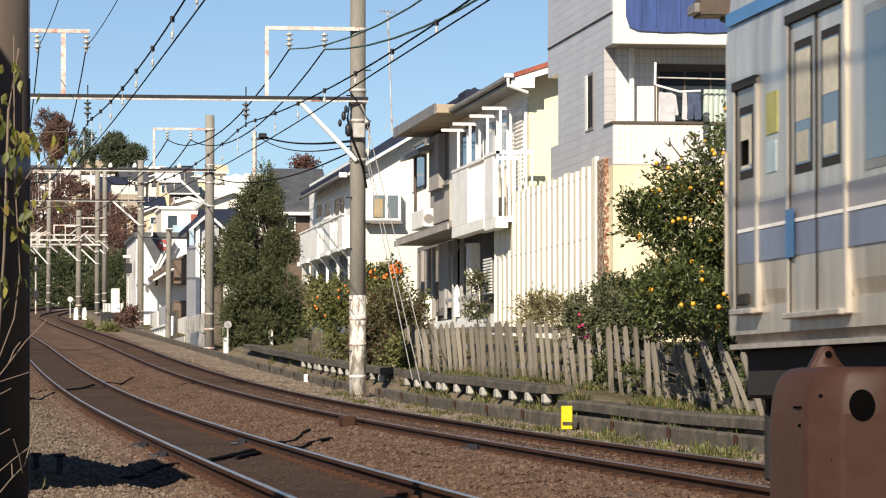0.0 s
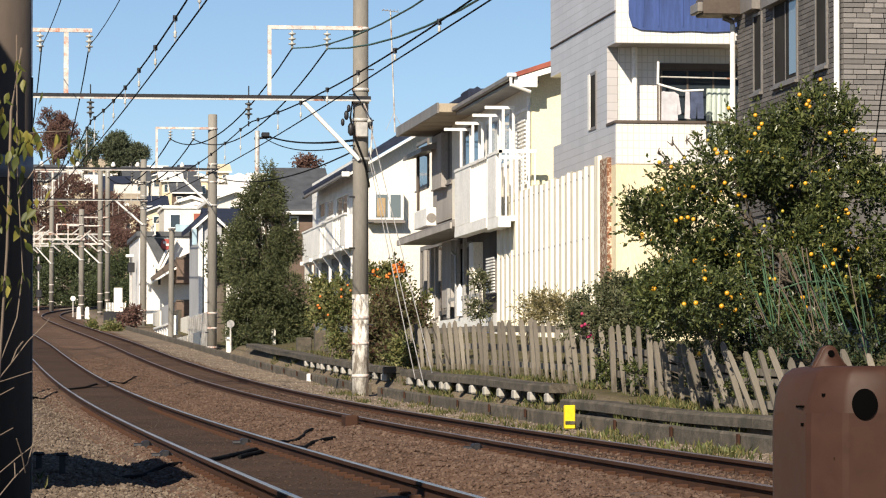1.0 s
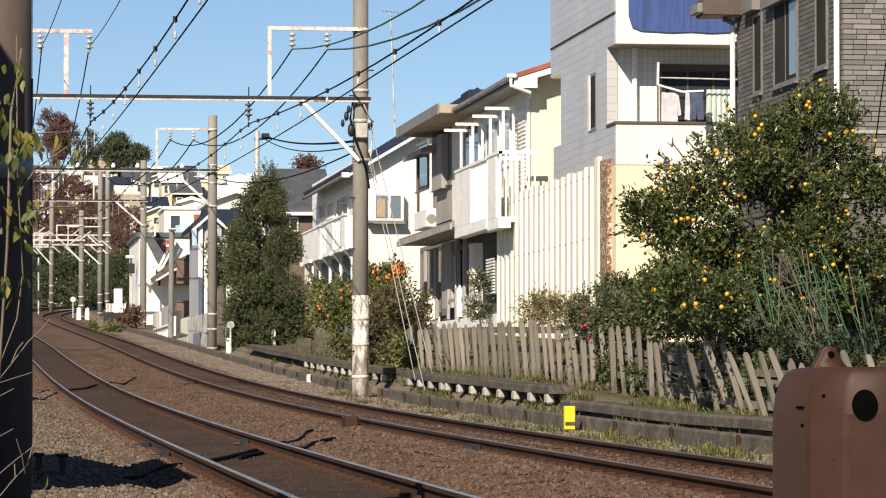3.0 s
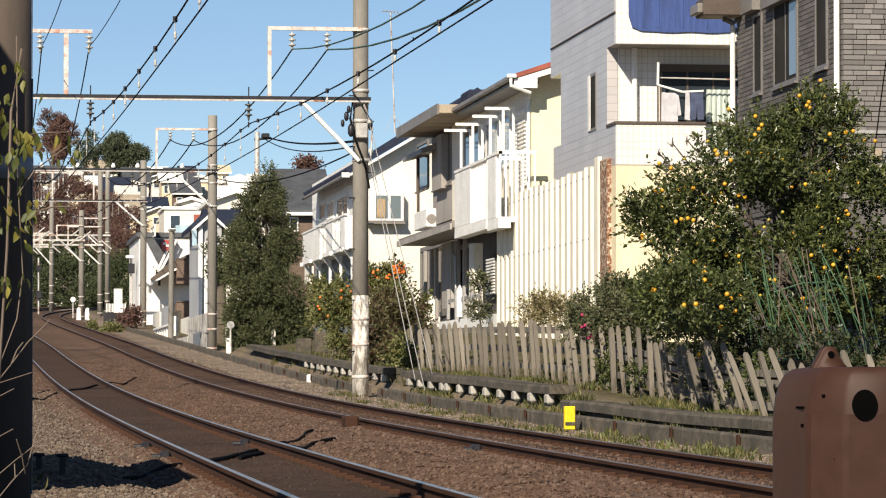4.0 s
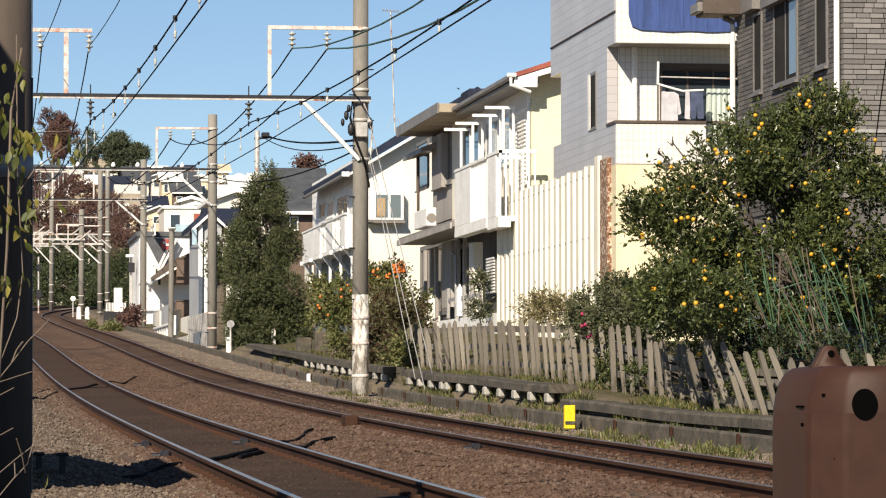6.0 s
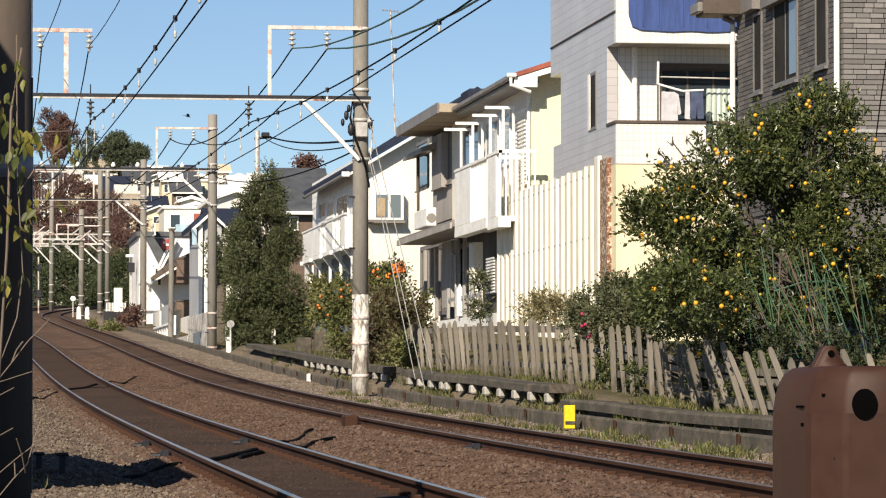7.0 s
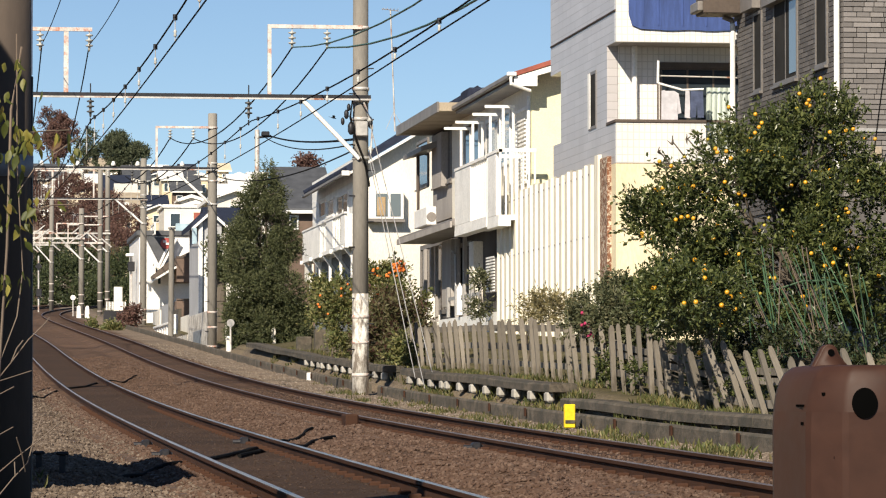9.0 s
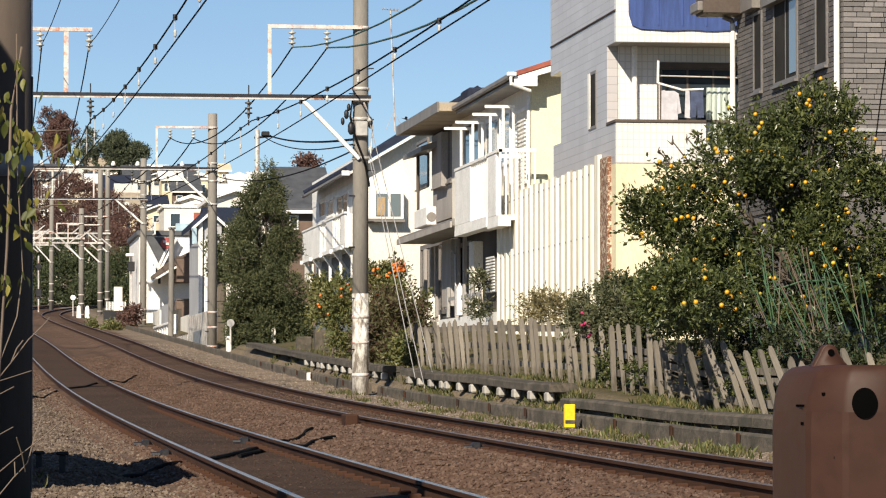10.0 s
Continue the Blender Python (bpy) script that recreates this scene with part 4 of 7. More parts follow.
# -- the dark brick-clad house --
def brick_house():
    h = house_thing("brick_house", "dark grey brick-clad house with white downpipes")
    X, Y0, Y1 = 14.5, 59.8, 68.189
    core = part("wall", box(X + 0.03, 21, Y0 + 0.03, Y1, 1.2, 13), M_JOINT, h)
    win(h, "s", X + 0.012, 66.004, 66.733, 6.332, 7.826, M_WINFRAME, M_SCREEN, 0, True, 0.06, 0.03)
    win(h, "s", X + 0.012, 63.101, 65.008, 6.317, 8.012, M_WINFRAME, M_SCREEN, 1, True, 0.06, 0.03)
    win(h, "s", X + 0.012, 60.845, 61.72, 6.359, 7.809, M_WINFRAME, M_SCREEN, 0, True, 0.06, 0.03)
    part("blue_reflecting_pane", box(X - 0.012, X - 0.002, 63.19, 63.725, 6.448, 7.849), M_GLASSB, h)
    part("shutter_box", box(X - 0.16, X + 0.012, 66.148, 67.178, 7.877, 8.297), M_GUTTER, h, "grey shutter box")
    part("shutter_box", box(X - 0.16, X + 0.012, 63.013, 65.384, 7.794, 8.128), M_GUTTER, h)
    part("downpipe", rod((X - 0.06, Y0 + 0.12, 4.5), (X - 0.06, Y0 + 0.12, 13), 0.05, 10), M_WHITE, h, "white downpipe")
    part("downpipe", rod((X - 0.1, Y1 - 0.05, 4.0), (X - 0.1, Y1 - 0.05, 7.775), 0.05, 10), M_WHITE, h, "white downpipe")
    part("pipe_elbow", tube([(X - 0.1, Y1 - 0.05, 7.775), (X - 0.12, Y1 - 0.05, 7.839), (X - 0.28, Y1 - 0.05, 7.904)], 0.05, 8), M_GUTTER, h)
    part("lower_eave", box(13.75, X + 0.02, Y1 - 0.5, Y1 + 0.25, 7.921, 8.259, 0.02), M_BROWN, h, "dark eave with brown soffit")
    part("eave_gutter", box(13.64, 13.75, Y1 - 0.5, Y1 + 0.25, 7.963, 8.153, 0.02), M_GUTTER, h)
    part("meter_panel", box(14.99, 15.164, Y0 - 0.06, Y0 - 0.002, 4.711, 4.897, 0.01), M_TAN, h, "beige wall panel")
    part("string_course", box(X, 21, Y0 - 0.03, Y0 - 0.004, 5.148, 5.204), M_ALU, h, "pale flashing strip")
    part("wall_cable", tube([(15, 58.822, 6.248), (14.96, 59.131, 5.432), (14.94, 59.486, 4.612)], 0.012), M_WIRE, h)
    return h, core


brick_home, brick_core = brick_house()


# -- corrugated screen --
M_SHEET = surface("cream_sheet_metal", (0.80, 0.75, 0.62), dark=0.92, rough=0.55, grain=10, stain=0.7, streak=(1, 1, 0.15), bumpy=0.05)
M_RUST = surface("flaking_rust", (0.22, 0.092, 0.048), dark=0.45, rough=0.95, grain=18, stain=5, dirt=(0.66, 0.58, 0.46), dirt_amount=0.36)
screen = thing("sheet_screen", label="tall cream corrugated metal screen beside the line", category="screen")
Y = 83.4
k = 0
while Y < 99.3:
    d = 0.84
    # each sheet: a flat crest, a slope, a flat valley, a slope
    o = [(14.42, Y), (14.42, Y + 0.46 * d), (14.53, Y + 0.54 * d), (14.53, Y + 0.94 * d), (14.42, Y + d)]
    bm = bmesh.new()
    top = 6.07 + 0.03 * math.sin(k * 1.9)
    lo = [bm.verts.new((a, b, 1.9)) for a, b in o]
    hi = [bm.verts.new((a, b, top)) for a, b in o]
    lo2 = [bm.verts.new((a + 0.012, b, 1.9)) for a, b in o]
    hi2 = [bm.verts.new((a + 0.012, b, top)) for a, b in o]
    for i in range(4):
        bm.faces.new((lo[i + 1], lo[i], hi[i], hi[i + 1]))
        bm.faces.new((lo2[i], lo2[i + 1], hi2[i + 1], hi2[i]))
        bm.faces.new((hi[i], hi2[i], hi2[i + 1], hi[i + 1]))
    part("sheet", bm, M_SHEET, screen)
    for z in (5.85, 4.4):
        part("screw", rod((14.40, Y + 0.2, z), (14.42, Y + 0.2, z), 0.022, 6), M_GUTTER, screen)
    Y += d
    k += 1
part("end_post", box(14.36, 14.46, 82.9, 83.38, 1.9, 6.22, 0.01), M_SHEET, screen)
part("rusted_strip", box(14.40, 14.60, 81.9, 82.86, 2.2, 6.12, 0.01), M_RUST, screen, "rust-eaten brown steel strip")
part("bottom_kerb", box(14.36, 14.6, 82.9, 99.6, 1.5, 2.0), M_CONC, screen)


# -- the cream house with balconies and flat eaves --
def balcony_house():
    h = house_thing("balcony_house", "cream two-storey house with white balconies and deep eaves")
    XW = 15.0
    YF = 96.954
    YB = 118.0
    part("front_wall", box(XW, 24, YF, YF + 0.25, 2.6, 9.336), M_YELLOWWALL, h, "pale yellow rendered end wall")
    part("upper_wall", box(XW, XW + 0.25, YF + 0.251, 113.156, 5.8, 9.236), M_CREAM, h)
    # far part uses grey instead of cream: eave shade put into colour
    part("upper_wall", box(XW + 0.02, XW + 0.25, 113.156, YB, 6.2, 9.62), M_GREYWALL, h, "rendered wall greyed for the shade under the eave")
    part("lower_wall", box(XW + 0.25, XW + 0.5, YF + 0.251, YB, 3.0, 6.2), M_SHADEWALL, h, "ground floor wall with canopy shade in its dark colour")
    part("plinth", box(14.5, XW + 0.26, 100.03, 112.575, 1.9, 2.975), M_WHITE, h, "white plinth")
    part("end_pier", box(14.5, XW + 0.2, 99.276 - 0.02, 100.03 - 0.02, 2.0, 6.0), M_CREAM, h)
    part("gable_end", box(24 - 0.25, 24, YF + 0.26, YB, 2.6, 9), M_CREAM, h)
    # near roof: red edge, white barge board, gutter
    xe = 14.38
    ya, yb = 96.278, 107.715
    z = 9.198
    rise = 0.30
    roof = part("roof", prism([(xe, z - 0.06), (19.0, z + rise * 5 - 0.06), (24.5, z - 0.1), (24.5, z + 0.05), (19, z + rise * 5 + 0.1), (xe, z + 0.06)], ya, yb), M_REDROOF, h, "reddish roof")
    part("barge_board", prism([(xe + 0.05, z - 0.30), (XW + 0.05, z - 0.30), (XW + 0.05, z - 0.02), (XW + 3, z + rise * 3.6 - 0.22), (XW + 3, z + rise * 3.6 - 0.02), (xe + 0.05, z - 0.07)], ya - 0.03, ya + 0.06), M_WHITE, roof, "white barge board")
    part("soffit", box(xe + 0.02, XW + 0.1, ya + 0.07, yb, z - 0.2, z - 0.12), M_GUTTER, roof)
    gut = part("gutter", box(xe - 0.12, xe, ya - 0.02, yb, z - 0.1, z + 0.03, 0.02), M_GUTTER, roof, "grey gutter")
    part("gutter_end", box(xe - 0.16, xe + 0.1, ya - 0.14, ya - 0.03, z - 0.05, z + 0.06, 0.02), M_WHITE, gut)
    part("gutter_pipe", tube([(xe - 0.05, ya - 0.08, z - 0.06), (xe - 0.05, ya - 0.08, z - 0.25), (xe + 0.5, ya + 0.1, z - 0.42)], 0.05, 8), M_WHITE, gut)
    part("downpipe", rod((XW - 0.07, YF + 0.05, 3.2), (XW - 0.07, YF + 0.05, z - 0.5), 0.05, 10), M_WHITE, h, "white downpipe")
    # far roof: flat tan eave
    yc, yd = 107.786, 118.248
    z2 = 9.216
    r2 = part("eave_roof", box(13.9, 24, yc, yd, z2 - 0.14, z2 + 0.13, 0.02), M_TAN, h, "deep flat eave with tan edge")
    part("eave_edge", box(13.84, 13.9, yc, yd, z2 - 0.16, z2 + 0.15), M_GUTTER, r2)
    part("roof_top", box(15.0, 24, yc + 0.5, yd - 0.3, z2 + 0.13, z2 + 0.42, 0.05), M_GREYROOF, r2)
    part("roof_vent", box(14.5, 16, yc - 2.0, yc - 0.3, z2 + 0.05, z2 + 0.42, 0.05), M_NAVY, r2)
    # middle canopy
    ye, yf_ = 104.858, 118.091
    z3 = 5.664
    cn = part("canopy", box(13.9, XW + 0.05, ye, yf_, z3 - 0.13, z3 + 0.1, 0.03), M_GUTTER, h, "grey canopy over the ground floor")
    part("canopy_edge", box(13.84, 13.9, ye, yf_, z3 - 0.16, z3 + 0.02), M_GREYWALL, cn)
    # balconies
    def balcony(c0, c1, r0, r1, open_from):
        y0, y1, za, zb = c0, c1, r0, r1
        b = part("balcony", box(13.98, 14.06, y0 + open_from, y1, za, zb, 0.01), M_WHITE, h, "white balcony")
        part("balcony_floor", box(13.98, XW - 0.005, y0, y1, za - 0.14, za - 0.004), M_WHITE, b)
        part("balcony_edge", box(13.97, 14.3, y0 - 0.01, y1 - 0.02, za - 0.3, za - 0.142), M_WHITE, b)
        part("hand_rail", box(13.96, 14.08, y0, y1, zb + 0.003, zb + 0.08), M_WHITE, b)
        part("front_rail", box(13.98, XW - 0.01, y0, y0 + 0.06, zb, zb + 0.1), M_WHITE, b)
        for i in range(7):
            xa = 14.0 + i * 0.155
            part("baluster", box(xa, xa + 0.045, y0 + 0.01, y0 + 0.05, za, zb), M_WHITE, b)
        k_ = max(1, int(open_from / 0.35))
        for i in range(k_):
            v = y0 + 0.1 + i * 0.35
            part("baluster", box(14.0, 14.04, v, v + 0.06, za, zb), M_WHITE, b)
        return b
    balcony(98.393, 104.868, 5.533, 7.105, 3.2)
    balcony(96.06, 98.177, 5.46, 7.122, 0.5)
    part("curved_bracket", prism([(14.0, 5.345), (14.95, 5.345), (14.95, 5.037), (14.75, 5.083), (14.5, 5.253), (14.0, 5.283)], 98.393 - 0.4, 98.393), M_WHITE, h)
    # laundry frames over the balconies
    for c, rr_ in ((107.388, 8.55), (104.868, 8.552), (101.299, 8.516), (98.83, 8.548)):
        f_ = part("awning_bar", box(14.0, 14.82, c - 0.05, c + 0.05, rr_ - 0.05, rr_ + 0.03), M_WHITE, h, "white awning bar")
        part("awning_post", box(14.47, 14.54, c - 0.035, c + 0.035, rr_ - 1.2, rr_ - 0.05), M_WHITE, f_)
        part("awning_post", box(14.755, 14.815, c - 0.035, c + 0.035, rr_ - 1.3, rr_ - 0.05), M_WHITE, f_)
    # windows
    win(h, "s", XW, 97.55, 99.589, 6.383, 8.46, M_WHITE, M_CREAM, 0, False, 0.08)
    for i in range(16):
        zz = 6.46 + i * 0.11
        part("louvre", box(XW - 0.07, XW - 0.02, 97.75, 99.382, zz, zz + 0.05), M_WHITE, h, "white louvre slat")
    win(h, "s", XW, 100.641, 105.422, 7.108, 8.634, M_WHITE, M_GLASSB, 1, False, 0.1)
    win(h, "s", XW, 106.836, 110.287, 7.27, 8.877, M_WHITE, M_GLASS, 0, False, 0.1)
    win(h, "s", XW + 0.02, 113.156, 117.745, 7.31, 9.196, M_GUTTER, M_GLASS, 1, True, 0.12)
    part("shutter", box(XW - 0.2, XW + 0.01, 114.236, 116.599, 7.22, 8.926), M_GREYWALL, h, "grey slatted shutter")
    win(h, "s", XW + 0.02, 119.061, 122.091, 7.499, 9.093, M_GUTTER, M_GLASS, 0, True, 0.1)
    part("porch_roof", prism([(14.3, 8.534), (15.0, 8.792), (15.0, 8.571), (14.3, 8.387)], 115.366, 120.214), M_GUTTER, h)
    part("drain_pipe", rod((14.7, 119.345, 6.4), (14.7, 119.345, 8.6), 0.05, 8), M_BROWN, h)
    ac = part("air_conditioner", box(14.1, 14.4, 112.335, 115.5, 5.911, 6.477, 0.02), M_WHITE, h, "white air-conditioner unit")
    part("fan_grille", rod((14.25, 112.335 - 0.02, 6.156), (14.25, 112.335 + 0.02, 6.156), 0.15, 16), M_GUTTER, ac)
    # ground floor: dark glazing between posts
    win(h, "s", XW + 0.25, 115.042, 122.875, 3.254, 5.653, M_GUTTER, M_GLASS, 3, False, 0.14)
    win(h, "s", XW + 0.25, 110.344, 114.232, 3.194, 5.357, M_GUTTER, M_GLASS, 1, False, 0.14)
    part("porch_post", box(14.55, 14.85, 105.163, 106.001, 3.072, 5.124, 0.02), M_CREAM, h, "sunlit porch post")
    part("storm_shutter", box(14.9, 15.2, 112.668, 114.844, 3.418, 5.484), M_GREYWALL, h, "grey storm shutter")
    for c in (119.954, 118.18, 117.026, 112.096, 110.287):
        part("porch_upright", box(14.96, 15.06, c - 0.12, c + 0.12, 3.0, 5.444), M_GREYWALL, h, "grey upright")
    part("drain_pipe", tube([(14.9, 112.401, 5.1), (14.85, 111.235, 4.95), (14.85, 110.975, 3.2)], 0.04, 8), M_ALU, h)
    lat = part("lattice", box(14.5, 14.56, 100.356, 101.908, 3.531, 4.521), M_GUTTER, h)
    for i in range(12):
        zz = 3.546 + i * 0.085
        part("slat", box(14.46, 14.498, 100.356, 101.908, zz, zz + 0.045), M_WHITE, lat, "white slat")
    rl = part("porch_rail", box(14.5, 14.54, 103.275, 110.692, 3.513, 3.613), M_ALU, h, "pale metal porch rail")
    for c in (110.428, 108.614, 106.857, 105.156, 103.507):
        part("rail_post", box(14.48, 14.56, c - 0.09, c + 0.09, 3.015, 3.928), M_ALU, rl)
    part("fence_pale", prism([(14.4, 0), (14.58, 0), (14.58, 0.75), (14.49, 0.95), (14.4, 0.75)], 107.478, 107.728), M_WHITE, h).location.z = 3.028
    part("fence_pale", prism([(14.4, 0), (14.58, 0), (14.58, 0.6), (14.49, 0.8), (14.4, 0.6)], 114.1, 114.382), M_CREAM, h).location.z = 3.07
    return h


balcony_house()
an = thing("tv_antenna", label="thin rooftop television antenna on a mast", category="antenna")
part("mast", rod((14.244, 122, 9.468), (14.089, 122, 13.549), 0.025, 6), M_STEEL, an)
part("boom", rod((13.792, 121.9, 13.573), (14.387, 122.1, 13.525), 0.014, 5), M_STEEL, an)
for i in range(5):
    bx_, by_, bz_ = (13.841, 122, 13.584)
    part("element", rod((bx_ + i * 0.12, 121.7, bz_ - 0.005 * i), (bx_ + i * 0.12, 122.3, bz_ - 0.005 * i), 0.01, 5), M_STEEL, an)
for s in (-0.3, 0.3):
    part("stay", rod((14.205, 122, 10.131), (14.246 + s, 122, 9.539), 0.008, 5), M_STEEL, an)


# -- the white house with the navy gable roof --
def gable_house():
    h = house_thing("gable_house", "white two-storey house with navy tiled gable roof")
    XW, YF, YB = 14.5, 134.79, 154.165
    ze = 8.823
    part("front_wall", prism([(XW, 3.0), (23, 3.0), (23, ze + 0.3), (18.75, ze + 2.82), (XW, ze + 0.31)], YF, YF + 0.25), M_CREAM, h, "sunlit white gable wall")
    part("side_wall", box(XW, XW + 0.25, YF + 0.251, YB, 7.261, ze + 0.1), M_WHITE, h)
    part("lower_wall", box(XW + 0.1, XW + 0.35, YF + 0.251, YB, 3.0, 7.261), M_BLUEGREY, h, "dark blue-grey lower wall")
    part("back_wall", box(XW + 0.26, 23, YB - 0.25, YB, 3, ze), M_CREAM, h)
    ya, yb = YF - 0.5, 151.533
    rf = part("roof", prism([(13.9, ze - 0.02), (18.75, ze + 2.85), (23.6, ze - 0.02), (23.6, ze + 0.2), (18.75, ze + 3.25), (13.9, ze + 0.2)], ya, yb), M_NAVY, h, "navy tiled roof")
    part("barge_board", prism([(13.95, ze - 0.12), (18.75, ze + 2.72), (18.75, ze + 2.84), (13.95, ze - 0.02)], ya - 0.03, ya + 0.05), M_WHITE, rf, "white barge board")
    part("gutter", box(13.8, 13.92, ya, yb, ze - 0.08, ze + 0.03, 0.02), M_GUTTER, rf)
    part("gutter_end", box(13.7, 14.0, ya - 0.1, ya + 0.02, ze - 0.14, ze + 0.05, 0.02), M_WHITE, rf)
    for i in range(28):
        yy = ya + 0.2 + i * (yb - ya - 0.4) / 27
        part("roof_tile", rod((13.88, yy, ze + 0.13), (14.5, yy, ze + 0.50), 0.1, 6), M_NAVY, rf)
    # bay window on the gable wall
    bw = part("bay_window", box(14.699, 16.02, YF - 0.45, YF - 0.002, 7.101, 8.147, 0.02), M_WHITE, h, "white bay window")
    for a, b in ((14.971, 15.412), (15.517, 15.894)):
        part("pane", box(a, b, YF - 0.47, YF - 0.452, 7.205, 8.042), M_GLASSB, bw)
    part("box_inside", box(15.013, 15.328, YF - 0.49, YF - 0.472, 7.226, 7.917), M_CARD, bw, "cardboard box behind the glass")
    part("bay_sill", box(14.657, 16.062, YF - 0.5, YF - 0.003, 6.996, 7.09), M_GUTTER, bw)
    # side windows, balcony and its brackets
    win(h, "s", XW, 148.292, 150.928, 7.842, 8.607, M_WHITE, M_GLASS, 0, False, 0.08)
    win(h, "s", XW, 144.841, 147.589, 7.731, 8.479, M_WHITE, M_GLASSB, 0, True, 0.08)
    win(h, "s", XW, 139.429, 143.726, 7.098, 8.415, M_WHITE, M_GLASS, 1, False, 0.08)
    for i in range(5):
        zz = 8.454 + i * 0.22
        part("siding_board", box(XW - 0.02, XW - 0.002, YF + 0.1, YB, zz, zz + 0.2), M_WHITE, h)
    y0, y1, ym = 134.45, 151.73, 144.14
    za, zb = 6.201, 7.305
    bl = part("balcony", box(13.85, 13.93, ym, y1, za, zb, 0.01), M_WHITE, h, "white balcony with brackets")
    part("balcony_floor", box(13.85, XW - 0.004, y0, y1, za - 0.15, za - 0.004), M_WHITE, bl)
    part("hand_rail", box(13.82, 13.96, y0, y1, zb + 0.003, zb + 0.07), M_WHITE, bl)
    part("middle_panel", box(13.85, 13.93, y0 + 4.6, y0 + 7.2, za, zb, 0.01), M_WHITE, bl)
    part("middle_panel", box(13.85, 13.93, y0 + 0.1, y0 + 1.6, za, zb, 0.01), M_WHITE, bl)
    part("front_panel", box(13.932, XW - 0.004, y0, y0 + 0.08, za, zb), M_WHITE, bl)
    for i in range(14):
        v = y0 + 1.8 + i * (ym - y0 - 2.0) / 13
        if not 4.5 < v - y0 < 7.3:
            part("baluster", box(13.87, 13.91, v, v + 0.05, za, zb), M_WHITE, bl)
    for i in range(5):
        v = y0 + 0.4 + (y1 - y0 - 0.8) * i / 4
        br = part("bracket", rod((13.9, v, za - 0.15), (XW, v, za - 0.95), 0.06, 6), M_WHITE, bl)
        part("bracket_post", box(14.1, 14.2, v - 0.06, v + 0.06, za - 1.3, za - 0.15), M_WHITE, br)
        part("outlet", rod((13.81, v + 0.3, za - 0.2), (13.81, v + 0.3, za - 0.05), 0.07, 8), M_WHITE, bl)
    part("entrance_panel", box(14.45, 14.55, 154.165, 157.277, 5.426, 6.1), M_CREAM, h)
    return h


gable_house()
# ---- plants ----
def leaf_mesh(name, pts, size, seed, mat, droop=0.3, slim=0.45, out=None):
    """Many small pointed leaves, each its own folded blade of two triangles a side."""
    rng = np.random.default_rng(seed)
    p = np.asarray(pts, float)
    k = len(p)
    a = rng.normal(size=(k, 3))
    a[:, 2] = a[:, 2] * 0.6 - droop
    if out is not None:
        a += np.asarray(out) * 0.9
    a /= np.linalg.norm(a, axis=1)[:, None]
    b = np.cross(a, rng.normal(size=(k, 3)))
    b /= np.linalg.norm(b, axis=1)[:, None] + 1e-9
    c = np.cross(a, b)
    s = (size * rng.uniform(0.6, 1.35, k))[:, None]
    v = np.stack([p, p + a * s * 0.5 + b * s * slim + c * s * 0.12, p + a * s, p + a * s * 0.5 - b * s * slim + c * s * 0.12], 1).reshape(-1, 3)
    i = np.arange(k)[:, None] * 4
    f = np.concatenate([i + [0, 1, 2], i + [0, 2, 3]], 1).reshape(-1, 3)
    me = bpy.data.meshes.new(name)
    me.from_pydata(v.tolist(), [], f.tolist())
    me.materials.append(mat)
    return me


def crown_points(blobs, count, seed, lump=1.6, gap=-0.12, inner=0.55, tuft=0.16, per=14):
    """Leaf places in tufts over uneven blobs, with gaps."""
    rng = np.random.default_rng(seed)
    w = np.array([b[3] ** 2 for b in blobs])
    w = w / w.sum()
    out, ways = [], []
    while len(out) < count:
        b = blobs[rng.choice(len(blobs), p=w)]
        d = rng.normal(size=3)
        d /= np.linalg.norm(d)
        r = b[3] * (inner + (1.02 - inner) * rng.random() ** 0.6)
        q = np.array(b[:3]) + d * r * np.array([1, 1, b[4] if len(b) > 4 else 1])
        nz = noise.noise(Vector(q * lump))
        if nz < gap:
            continue
        q = q + d * b[3] * 0.22 * nz
        for _ in range(per):
            out.append(q + rng.normal(size=3) * tuft)
            ways.append(d)
    return np.array(out[:count]), np.array(ways[:count])


